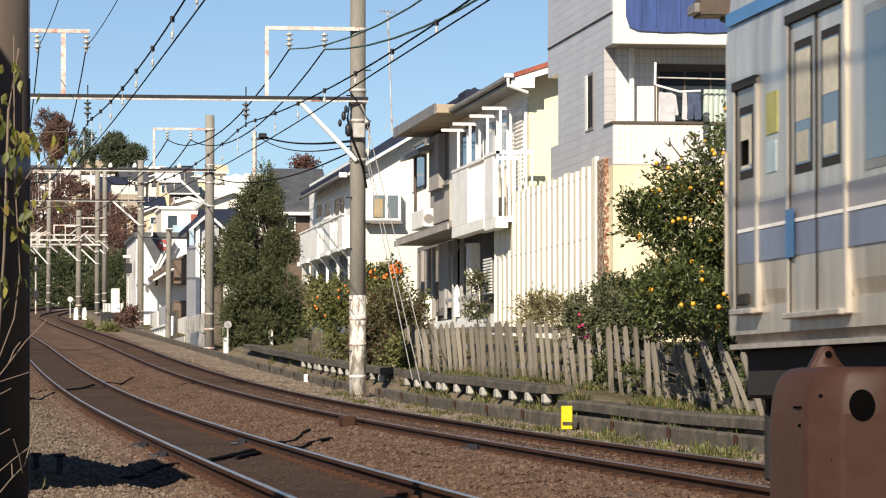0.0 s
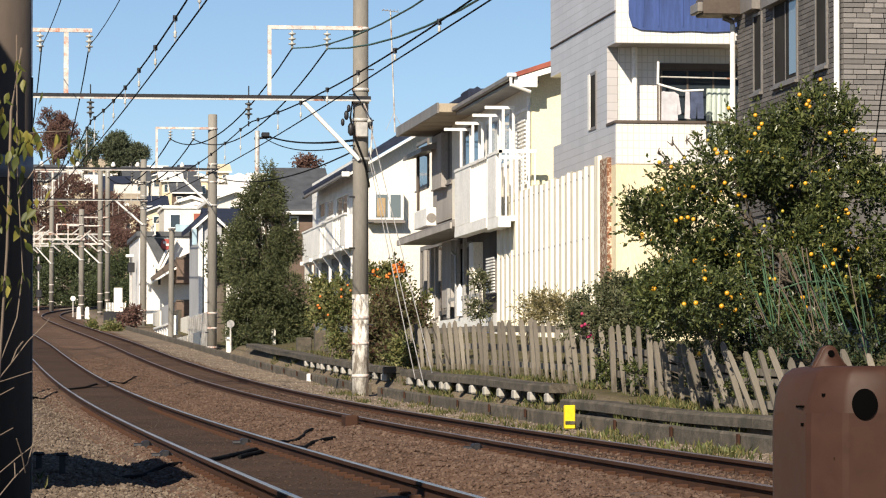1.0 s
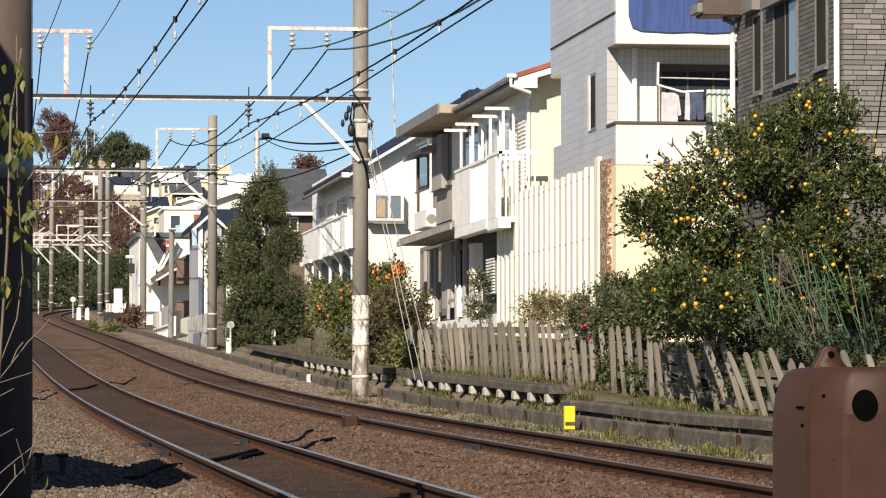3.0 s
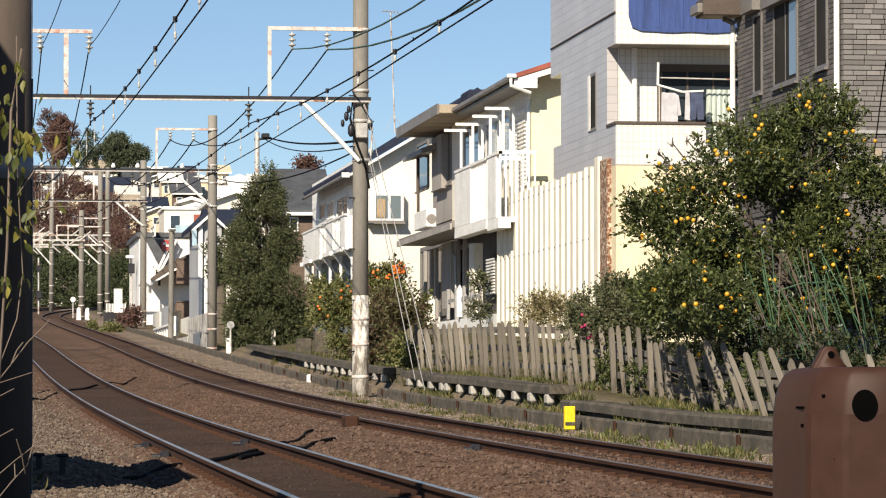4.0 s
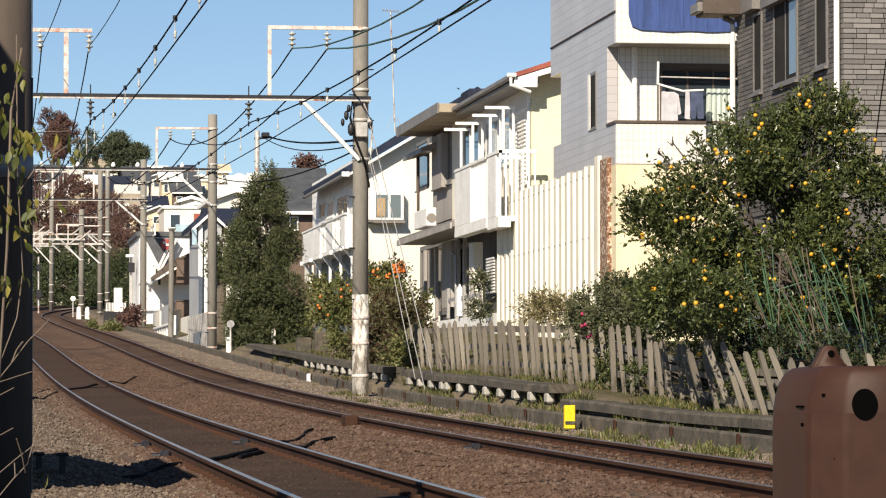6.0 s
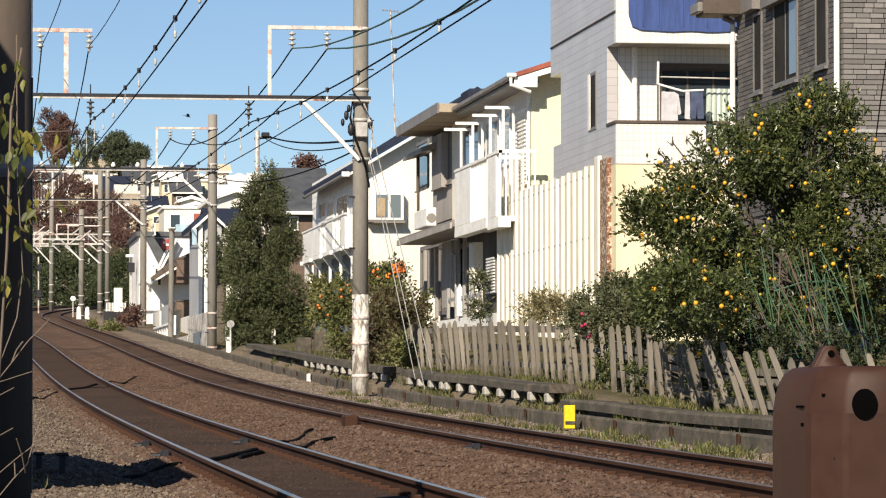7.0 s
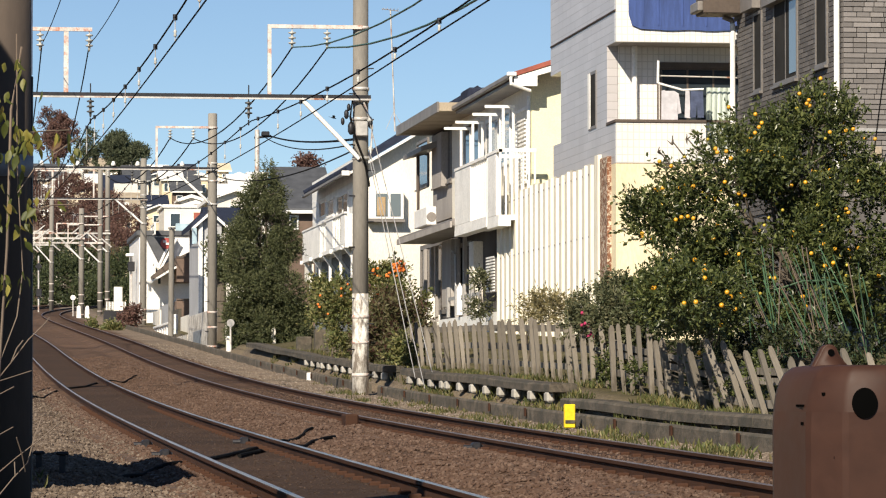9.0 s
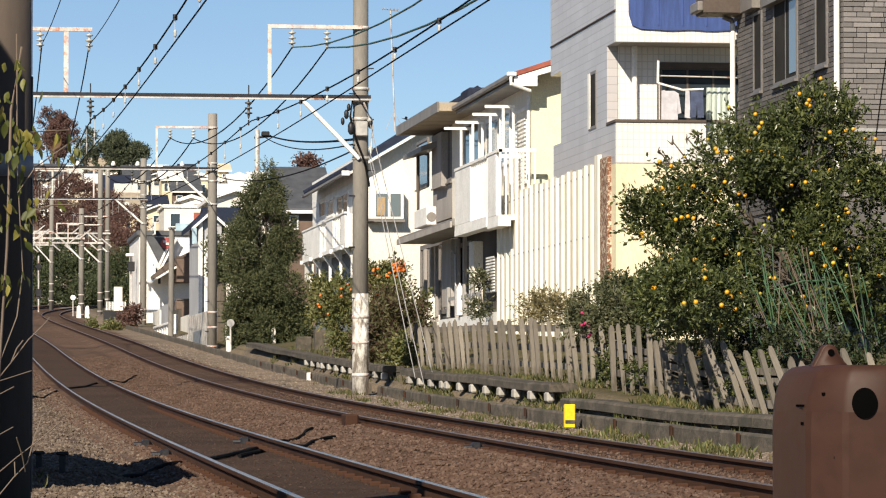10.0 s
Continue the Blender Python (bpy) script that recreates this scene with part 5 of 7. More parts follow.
def sprays(name, blobs, count, per, reach, size, slim, seed, mat, lump=1.8, gap=-0.1, inner=0.5, rise=0.5, spread=0.8):
    """Shoots that stand out of uneven blobs, each set with leaves along its length, with gaps between the masses."""
    rng = np.random.default_rng(seed)
    w = np.array([b[3] ** 2 for b in blobs])
    w = w / w.sum()
    base, axis = [], []
    while len(base) < count:
        b = blobs[rng.choice(len(blobs), p=w)]
        d = rng.normal(size=3)
        d /= np.linalg.norm(d)
        q = np.array(b[:3]) + d * b[3] * (inner + (0.95 - inner) * rng.random() ** 0.6)
        nz = noise.noise(Vector(q * lump)) + 0.4 * noise.noise(Vector(q * lump * 2.7))
        if nz < gap:
            continue
        base.append(q + d * b[3] * 0.2 * nz)
        axis.append(d + rng.normal(size=3) * 0.4 + [0, 0, rise])
    base, axis = np.array(base), np.array(axis)
    axis /= np.linalg.norm(axis, axis=1)[:, None]
    long = reach * rng.uniform(0.5, 1.3, (count, 1, 1))
    t = ((np.arange(per) + 0.6) / per)[None, :, None]
    p = (base[:, None, :] + axis[:, None, :] * long * t + rng.normal(size=(count, per, 3)) * reach * 0.04).reshape(-1, 3)
    k = len(p)
    a = np.repeat(axis, per, 0) * 0.7 + rng.normal(size=(k, 3)) * spread * 0.75
    a /= np.linalg.norm(a, axis=1)[:, None]
    c = np.cross(a, rng.normal(size=(k, 3)))
    c /= np.linalg.norm(c, axis=1)[:, None] + 1e-9
    n_ = np.cross(a, c)
    s = (size * rng.uniform(0.65, 1.3, k))[:, None]
    v = np.stack([p, p + a * s * 0.45 + c * s * slim + n_ * s * 0.1, p + a * s, p + a * s * 0.45 - c * s * slim + n_ * s * 0.1], 1).reshape(-1, 3)
    i = np.arange(k)[:, None] * 4
    f = np.concatenate([i + [0, 1, 2], i + [0, 2, 3]], 1).reshape(-1, 3)
    me = bpy.data.meshes.new(name)
    me.from_pydata(v.tolist(), [], f.tolist())
    me.materials.append(mat)
    return me


def limb(bm, a, b, r0, r1, rng, bendy=0.12, seg=6):
    a, b = Vector(a), Vector(b)
    prev, pr = a, r0
    for i in range(1, 5):
        t = i / 4
        q = a.lerp(b, t) + Vector((rng.uniform(-1, 1), rng.uniform(-1, 1), rng.uniform(-0.5, 0.5))) * bendy * (b - a).length * (1 - t) * t * 2
        rr = r0 + (r1 - r0) * t
        add_rod(bm, prev, q, pr, seg, rr)
        prev, pr = q, rr


def tree(name, label, cat, foot, blobs, count, size, mat, bark, seed, trunk_r=0.09, lump=1.6, gap=-0.12, tuft=0.16, slim=0.45, inner=0.55, group="", per=14, shoots=None):
    t = thing(name, label=label, category=cat, group=group)
    rng = random.Random(seed)
    bm = bmesh.new()
    top = Vector(foot).lerp(Vector(blobs[0][:3]), 0.75)
    limb(bm, Vector(foot) - Vector((0, 0, 0.2)), top, trunk_r, trunk_r * 0.5, rng, 0.08, 8)
    for b in blobs:
        start = Vector(foot).lerp(top, rng.uniform(0.45, 0.95))
        limb(bm, start, Vector(b[:3]) + Vector((0, 0, b[3] * 0.3)), trunk_r * 0.4, trunk_r * 0.08, rng)
        for _ in range(3):
            d = Vector((rng.uniform(-1, 1), rng.uniform(-1, 1), rng.uniform(-0.3, 1))).normalized()
            limb(bm, b[:3], Vector(b[:3]) + d * b[3] * 0.85, trunk_r * 0.15, trunk_r * 0.04, rng, 0.1, 4)
    part("trunk", bm, bark, t)
    if shoots:
        me = sprays("crown", blobs, count, per, shoots[0], size, slim, seed, mat, lump, gap, inner, *shoots[1:])
    else:
        p, d = crown_points(blobs, count, seed, lump, gap, inner, tuft, per)
        me = leaf_mesh("crown", p, size, seed, mat, out=d, slim=slim)
    new("crown", me).parent = t
    return t


M_BARK = surface("grey_bark", (0.11, 0.09, 0.07), rough=0.95, grain=20, streak=(1, 1, 0.3))
M_CITRUS = leafy("citrus_leaf", (0.028, 0.040, 0.012), (0.056, 0.074, 0.023), (0.140, 0.155, 0.052), 0.38, 0.16)
# leaf colour near black: paints the deep shadow behind the fence
M_SHADELEAF = leafy("shade_dark_leaf", (0.012, 0.018, 0.006), (0.024, 0.034, 0.011), (0.055, 0.065, 0.022), 0.6, 0.1)
M_CONIFER = leafy("conifer_leaf", (0.046, 0.060, 0.025), (0.076, 0.090, 0.038), (0.130, 0.136, 0.062), 0.6, 0.12)
M_SHRUB = leafy("shrub_leaf", (0.065, 0.085, 0.025), (0.12, 0.135, 0.045), (0.24, 0.21, 0.085), 0.55, 0.2)
M_DRYSHRUB = leafy("dry_shrub_leaf", (0.13, 0.115, 0.055), (0.22, 0.19, 0.09), (0.36, 0.30, 0.15), 0.7, 0.25)
M_ROSE = leafy("rose_leaf", (0.050, 0.062, 0.028), (0.092, 0.102, 0.050), (0.17, 0.165, 0.09), 0.55, 0.2)
M_MAROON = leafy("maroon_leaf", (0.085, 0.035, 0.03), (0.075, 0.075, 0.03), (0.13, 0.12, 0.055), 0.6, 0.2)
M_FARGREEN = leafy("far_wood_leaf", (0.025, 0.038, 0.018), (0.045, 0.062, 0.026), (0.085, 0.10, 0.035), 0.7, 0.1)
M_FARPINE = leafy("far_pine_leaf", (0.05, 0.066, 0.038), (0.075, 0.092, 0.05), (0.12, 0.13, 0.075), 0.8, 0.1)
M_RUSSET = leafy("russet_leaf", (0.11, 0.052, 0.045), (0.15, 0.082, 0.068), (0.20, 0.125, 0.10), 0.8, 0.2)
M_GRASS = leafy("grass_blade", (0.05, 0.065, 0.02), (0.10, 0.105, 0.035), (0.22, 0.18, 0.085), 0.7, 0.3)
M_ORANGE = surface("orange_peel", (0.75, 0.37, 0.025), dark=0.8, rough=0.4, grain=60, vary=0.15)
M_UNRIPE = surface("yellow_green_peel", (0.52, 0.40, 0.05), dark=0.75, rough=0.4, grain=60, vary=0.25)
M_FLOWER_O = surface("orange_blossom", (0.85, 0.22, 0.04), rough=0.7, vary=0.15)
M_FLOWER_P = surface("pink_blossom", (0.42, 0.03, 0.11), rough=0.7, vary=0.15)
M_TWIG = surface("pale_twig", (0.17, 0.13, 0.10), rough=0.9)
M_STAKE = surface("green_stake", (0.06, 0.125, 0.065), rough=0.45, vary=0.3)


def ball_mesh(name, r, mat, u=10, v=7):
    bm = bmesh.new()
    bmesh.ops.create_uvsphere(bm, u_segments=u, v_segments=v, radius=r)
    for f in bm.faces:
        f.smooth = True
    me = bpy.data.meshes.new(name)
    bm.to_mesh(me)
    bm.free()
    me.materials.append(mat)
    return me


# citrus tree over the fence
CY = 55.0
cit = [(12.26, 55, 3.365, 1.127), (11.474, 54.6, 3.943, 0.815), (12.976, 55.4, 4.347, 0.875), (13.409, 55, 3.198, 0.958), (12.199, 55.5, 4.784, 0.594), (13.091, 55.5, 4.923, 0.544),
       (10.842, 54.5, 3.249, 0.684), (10.498, 54.3, 2.643, 0.562), (11.125, 54.2, 2.388, 0.681), (12.362, 54.3, 2.48, 0.857), (10.646, 54.6, 4.194, 0.308), (10.234, 54.4, 3.429, 0.324),
       (13.78, 55.4, 4.353, 0.457), (10.643, 54.8, 4.567, 0.172), (10.424, 54.8, 4.445, 0.129), (10.037, 54.6, 3.573, 0.128), (10.215, 54.4, 3.054, 0.204), (10.861, 54.8, 4.638, 0.112), (13.938, 55, 2.42, 0.698), (10.434, 54.2, 2.131, 0.382), (10.911, 54, 2.2, 0.40), (11.6, 54, 1.875, 0.51), (10.041, 54.4, 2.304, 0.204)]
citrus = tree("citrus_tree", "dense green citrus tree laden with oranges behind the fence", "tree", (13.0, 55.0, ground_z(13.0, 55.0)), cit, 5200, 0.088, M_CITRUS, M_BARK, 11, 0.11, 1.6, 0.0, 0.10, 0.23, 0.55, per=11, shoots=(0.30, 0.45, 0.9))
orange = ball_mesh("orange", 0.032, M_ORANGE)
rng = np.random.default_rng(5)
spots, ways = crown_points(cit[:13] + cit[18:19], 115, 21, 2.6, -0.2, 0.97, 0.0, 1)
for q, d in zip(spots, ways):
    if d[1] > 0.15:
        d = d * [1, -1, 1]
    for _ in range(int(rng.choice([1, 1, 1, 2, 3]))):
        piece("orange", orange, Matrix.Translation(Vector(q) + Vector((0, -0.05, 0)) + Vector(rng.normal(size=3) * 0.075)), citrus)
unripe = ball_mesh("orange", 0.026, M_UNRIPE)
spots, ways = crown_points(cit[:4] + cit[6:10] + cit[18:22], 85, 27, 2.6, -0.2, 0.98, 0.0, 1)
for q, d in zip(spots, ways):
    piece("orange", unripe, Matrix.Translation(Vector((q[0], q[1] - (2 * d[1] * 0.5 if d[1] > 0 else 0) - 0.08, q[2]))), citrus)
for cx_, cy_ in ((10.484, 3.424), (11.103, 4.365), (11.604, 4.786), (10.616, 1.99), (12.596, 2.77)):
    for j in range(4):
        piece("orange", orange, Matrix.Translation((cx_ + rng.normal() * 0.1, 53.4, cy_ + rng.normal() * 0.06)), citrus)

# green stakes and canes
stakes = thing("plant_stakes", label="leaning green and pale garden stakes behind the fence", category="garden stakes")
rs = random.Random(8)
for i in range(42):
    c = rs.uniform(0, 1)
    xa = 10.925 + c * 1.3 if i < 26 else 10.758 + rs.random() * 2.2
    ya = 51.0 + rs.uniform(-0.5, 0.6)
    hgt = rs.uniform(0.9, 1.6)
    lean = rs.uniform(0.25, 0.5) if i < 26 else rs.uniform(-0.1, 0.2)
    part("stake", rod((xa + lean * hgt, ya, 1.3), (xa - lean * 0.25, ya + rs.uniform(-0.2, 0.2), 1.3 + hgt), 0.008, 5), M_STAKE if i % 4 else M_TWIG, stakes)
part("hose", tube([(11.365, 51, 2.252), (11.775, 51, 2.382), (12.144, 51, 2.4), (12.431, 51, 2.304)], 0.013), M_STAKE, stakes)

# shrubs along the bank
def shrub(label, blobs, count, size, mat, seed, flower=None, nf=0, slim=0.25, cat="shrub", bloom=None):
    f = (blobs[0][0], blobs[0][1], ground_z(blobs[0][0], blobs[0][1]))
    s = tree("shrub", label, cat, f, blobs, count, size, mat, M_BARK, seed, 0.03, 2.2, -0.08, 0.1, slim, 0.5, "shrubs on the bank", 10, (size * 3.4, 0.4, 0.9))
    if flower:
        fp, fd = crown_points(bloom or blobs, nf, seed + 1, 2.5, -0.3, 0.98, 0.0, 1)
        for q in fp:
            piece("orange" if flower is orange else "blossom", flower, Matrix.Translation(Vector(q) + Vector((0, -0.2, 0))), s)
    return s


bl_o, bl_p = ball_mesh("blossom", 0.034, M_FLOWER_O, 7, 5), ball_mesh("blossom", 0.03, M_FLOWER_P, 7, 5)
shrub("straggling green rose bush with pink blossoms over the fence", [(10.236, 59.0, 2.092, 0.387), (10.125, 60.0, 1.935, 0.281), (10.476, 58.0, 2.218, 0.362), (10.195, 58.5, 1.726, 0.237), (10.521, 57.0, 1.928, 0.338), (10.249, 57.5, 1.936, 0.359), (10.382, 58.5, 2.457, 0.201), (10.661, 58.0, 2.445, 0.199), (10.609, 56.5, 2.051, 0.247)], 2000, 0.062, M_ROSE, 31, bl_p, 14, bloom=[(9.935, 58.6, 1.983, 0.128), (10.062, 58.0, 1.836, 0.063), (9.924, 58.0, 1.673, 0.081)])
shrub("sprawling straw and green weeds below the metal screen", [(11.059, 72.0, 2.349, 0.135), (11.094, 70.0, 2.363, 0.164), (11.099, 68.0, 2.310, 0.148), (10.989, 73.5, 2.345, 0.091), (11.085, 71.0, 2.461, 0.088)], 300, 0.10, M_DRYSHRUB, 32, slim=0.1)
shrub("leafy green vine climbing over the fence foot", [(10.693, 57.0, 1.670, 0.196), (10.167, 46.5, 1.085, 0.146), (10.144, 45.5, 0.867, 0.100), (10.149, 57.0, 1.313, 0.125), (9.957, 54.0, 1.079, 0.093), (10.030, 47.8, 0.867, 0.090), (9.933, 57.0, 1.082, 0.080), (10.072, 49.0, 1.128, 0.069)], 330, 0.055, M_CITRUS, 33)
shrub("citrus boughs laden with fruit hanging over the fence", [(10.675, 52.0, 2.081, 0.277), (9.444, 46.4, 2.022, 0.262), (9.426, 47.2, 2.226, 0.281), (9.422, 47.6, 2.014, 0.253), (9.396, 48.8, 2.119, 0.244), (9.513, 49.0, 2.316, 0.261), (9.406, 49.8, 2.027, 0.218), (9.410, 50.2, 2.232, 0.173), (9.995, 48.5, 1.961, 0.258), (9.964, 49.5, 1.983, 0.264), (9.973, 51.0, 2.016, 0.271), (10.204, 53.0, 2.061, 0.282), (10.641, 53.5, 2.073, 0.285), (10.464, 50.0, 2.113, 0.251), (10.071, 50.0, 1.344, 0.086)], 2600, 0.066, M_CITRUS, 39, orange, 60)
# hedge added to fill the fence gaps with shadow-dark leaves
shrub("hedge with leaves darkened as shadow behind the fence", [(11.433, 62.0, 1.343, 0.387), (11.830, 61.0, 1.336, 0.458), (12.209, 60.0, 1.282, 0.451), (12.357, 58.0, 1.314, 0.455), (10.989, 49.0, 1.252, 0.308), (11.068, 47.0, 1.273, 0.296), (11.228, 45.5, 1.332, 0.287)], 1300, 0.07, M_SHADELEAF, 38)
shrub("persimmon bush with orange fruit beside the pole", [(9.452, 95.0, 3.134, 0.499), (9.187, 95.0, 2.942, 0.294), (9.514, 93.0, 2.368, 0.316), (9.363, 95.0, 3.604, 0.235), (9.528, 94.0, 2.893, 0.494), (9.275, 97.0, 2.656, 0.210), (9.514, 93.0, 1.865, 0.173)], 800, 0.10, M_SHRUB, 34, bl_o, 8, bloom=[(9.583, 93.4, 3.429, 0.202), (9.124, 93.6, 3.028, 0.260)])
shrub("bush covered with orange trumpet flowers behind the pole", [(10.729, 93.0, 3.624, 0.346), (10.410, 93.0, 3.306, 0.461), (10.973, 92.0, 3.068, 0.428), (10.614, 92.0, 2.996, 0.485)], 620, 0.11, M_SHRUB, 35, bl_o, 60, bloom=[(10.660, 92.4, 3.878, 0.215), (10.343, 92.4, 3.806, 0.143), (10.890, 92.4, 3.951, 0.129), (10.276, 91.8, 3.161, 0.100)])
shrub("brown and green undergrowth beside the pole", [(10.153, 88.0, 2.221, 0.681), (10.173, 90.0, 2.684, 0.502), (10.325, 86.0, 1.898, 0.453), (9.769, 88.0, 1.880, 0.409), (10.685, 89.0, 2.513, 0.386)], 900, 0.11, M_MAROON, 36)
shrub("broad-leaved green weeds by the fence end", [(9.870, 82.0, 1.850, 0.254), (9.691, 82.0, 1.595, 0.178), (9.975, 81.5, 1.616, 0.152)], 190, 0.10, M_SHRUB, 40)
shrub("dark green bush at the foot of the conifer", [(11.076, 129.0, 2.947, 0.677), (10.479, 129.0, 2.548, 0.517), (9.918, 130.0, 2.560, 0.521), (11.435, 129.0, 3.446, 0.398), (11.083, 128.6, 2.346, 0.357), (9.730, 131.0, 2.875, 0.363)], 1100, 0.10, M_CONIFER, 41)
shrub("climbing plant with brown leaves on the porch", [(14.196, 101.0, 3.840, 0.157), (14.260, 101.0, 3.448, 0.173), (14.149, 101.0, 3.133, 0.188)], 110, 0.10, M_ROSE, 42)
for k, (cx_, cz0) in enumerate(((9.84, 0), (10.365, 0))):
    w = 0.22 + 0.1 * k
    tagged(part("stone_post", box(cx_ - w, cx_ + w, 107 - k, 107.4 - k, rail_z(107) - 0.2, rail_z(107) + (0.75 if not k else 0.95), 0.03), M_CONC), "old grey concrete post among shrubs", "post", "concrete posts")

# the conifer
con = [(10.411, 129.50, 3.453, 1.172), (10.318, 129.50, 4.651, 1.075), (10.315, 129.50, 5.850, 0.847), (10.433, 129.50, 6.851, 0.685), (10.572, 129.50, 7.652, 0.489), (10.631, 129.50, 8.213, 0.228), (10.014, 128.56, 2.839, 0.840), (11.141, 128.56, 2.842, 0.809), (11.237, 128.56, 4.231, 0.615), (9.849, 128.56, 4.225, 0.679), (9.689, 129.50, 6.047, 0.456), (11.116, 129.50, 5.854, 0.522), (10.012, 129.50, 7.348, 0.358), (10.591, 129.50, 8.613, 0.147), (9.656, 128.56, 3.533, 0.485), (9.875, 129.50, 6.248, 0.521), (10.955, 129.50, 6.454, 0.489), (10.231, 129.50, 7.850, 0.244), (9.555, 128.56, 5.414, 0.387), (11.478, 128.56, 3.438, 0.421), (9.561, 129.50, 5.048, 0.326)]
tree("conifer", "tall dark green broad conical conifer between houses", "tree", (10.355, 129.5, 2.2), con, 8500, 0.10, M_CONIFER, M_BARK, 51, 0.2, 1.3, -0.22, 0.16, 0.17, 0.6, per=13, shoots=(0.36, 0.5, 0.8))

# ---- near pole, with creeper ----
NP = (0.175, 20.0)
npole = thing("near_pole", label="dark shaded concrete pole overgrown with creeper", category="utility pole")
# concrete colour darkened to deepen the shadow lying on this pole
part("shaft", lathe([(0.182, -0.3), (0.170, 4.4)], 28, (NP[0], NP[1], 0)), surface("shaded_pole_concrete", (0.085, 0.066, 0.054), dark=0.7, rough=0.9, grain=20, streak=(1, 1, 0.3)), npole)
part("conduit", rod((NP[0] + 0.17, NP[1] - 0.02, 0.3), (NP[0] + 0.165, NP[1] - 0.02, 2.55), 0.018, 8), M_DARK, npole, "dark conduit pipe")
part("conduit", rod((NP[0] + 0.165, NP[1] - 0.02, 2.56), (NP[0] + 0.165, NP[1] - 0.02, 4.35), 0.014, 8), M_WHITE, npole)
part("sign_band", lathe([(0.187, 2.0), (0.186, 2.12)], 28, (NP[0], NP[1], 0)), surface("grey_band", (0.22, 0.24, 0.27), rough=0.6), npole)
creeper = thing("creeper", label="yellow-green leafy shrub with bare twigs before the pole", category="shrub")
rv = random.Random(12)


def blade(size, curl):
    """One pointed leaf hanging down, folded along its midrib."""
    bm = bmesh.new()
    mid, lf, rt = [], [], []
    for t, w in ((0, 0.03), (0.15, 0.16), (0.35, 0.25), (0.6, 0.2), (0.82, 0.1), (1, 0.005)):
        y = curl * t * t * size
        mid.append(bm.verts.new((0, y, -t * size)))
        lf.append(bm.verts.new((-w * size, y - 0.09 * size * w * 4, -t * size)))
        rt.append(bm.verts.new((w * size, y - 0.09 * size * w * 4, -t * size)))
    for i in range(5):
        bm.faces.new((lf[i], mid[i], mid[i + 1], lf[i + 1]))
        bm.faces.new((mid[i], rt[i], rt[i + 1], mid[i + 1]))
    for f in bm.faces:
        f.smooth = True
    me = bpy.data.meshes.new("leaf")
    bm.to_mesh(me)
    bm.free()
    me.materials.append(M_VINELEAF)
    return me


def vine_material():
    m, n, l, b = nodes_of("single_vine_leaf", 0.5, 0, 0.4)
    oi = n.new("ShaderNodeObjectInfo")
    c = ramp(n, l, oi.outputs["Random"], [(0.0, (0.07, 0.09, 0.022)), (0.45, (0.14, 0.15, 0.034)), (0.85, (0.28, 0.245, 0.055)), (1.0, (0.15, 0.08, 0.033))])
    f = noise_tex(n, l, 60, 3)
    c = mix(n, l, 0.5, c, ramp(n, l, f.outputs[0], [(0.35, (0.6, 0.6, 0.55)), (0.65, (1.1, 1.1, 1.1))]), "MULTIPLY")
    l.new(c, b.inputs["Base Color"])
    t = n.new("ShaderNodeBsdfTranslucent")
    l.new(c, t.inputs[0])
    s = n.new("ShaderNodeMixShader")
    s.inputs[0].default_value = 0.35
    l.new(b.outputs[0], s.inputs[1])
    l.new(t.outputs[0], s.inputs[2])
    l.new(s.outputs[0], n["Material Output"].inputs[0])
    return m


M_VINELEAF = vine_material()
vms = [blade(0.025 + 0.004 * i, 0.25 - 0.1 * i) for i in range(5)]
for (c, rw, n_, sp) in ((14, 210, 26, 0.07), (25, 270, 22, 0.06), (48, 245, 12, 0.04), (95, 258, 7, 0.05), (128, 238, 5, 0.035), (40, 120, 9, 0.04), (15, 390, 24, 0.06), (60, 375, 12, 0.05), (30, 345, 12, 0.05), (12, 500, 22, 0.045), (60, 250, 8, 0.05)):
    base = Vector((0.087, 9.5, 1.221)) + Vector((c * 0.00148, 0, (441 - rw) * 0.00148))
    for j in range(int(n_ * 0.75)):
        q = base + Vector((rv.gauss(0, sp * 0.5), rv.gauss(0, 0.05), rv.gauss(0, sp * 0.5)))
        piece("leaf", rv.choice(vms), Matrix.Translation(q) @ Euler((rv.uniform(-0.6, 0.6), rv.uniform(-0.7, 0.7), rv.uniform(0, 6.28))).to_matrix().to_4x4(), creeper)
def spot(c, rw):
    return Vector((0.087, 9.5, 1.221)) + Vector((c * 0.00148, 0, (441 - rw) * 0.00148))
for tw in (((0, 640), (30, 560), (40, 480), (30, 300), (28, 60)), ((0, 665), (20, 640), (50, 600), (80, 570), (88, 560)), ((20, 640), (30, 615), (41, 601)), ((0, 672), (28, 663), (56, 654)), ((0, 830), (30, 805), (70, 775), (105, 745)),
           ((0, 870), (25, 840), (50, 815), (62, 770), (75, 735)), ((28, 838), (27, 812)), ((30, 770), (40, 800), (46, 830)), ((0, 695), (25, 682)), ((0, 765), (24, 752)), ((45, 240), (80, 235), (120, 232)), ((30, 345), (60, 300), (110, 262), (140, 240)), ((45, 380), (90, 365), (140, 362))):
    part("twig", tube([spot(*q) + Vector((0, 0.03 * i, 0)) for i, q in enumerate(tw)], 0.0017, 5), M_TWIG, creeper)

part("stem", tube([(spot(-20, 900).x, 9.5, -0.3), spot(-10, 880), spot(0, 640), spot(12, 440), spot(18, 200), spot(36, 90)], 0.0035, 6), M_TWIG, creeper)

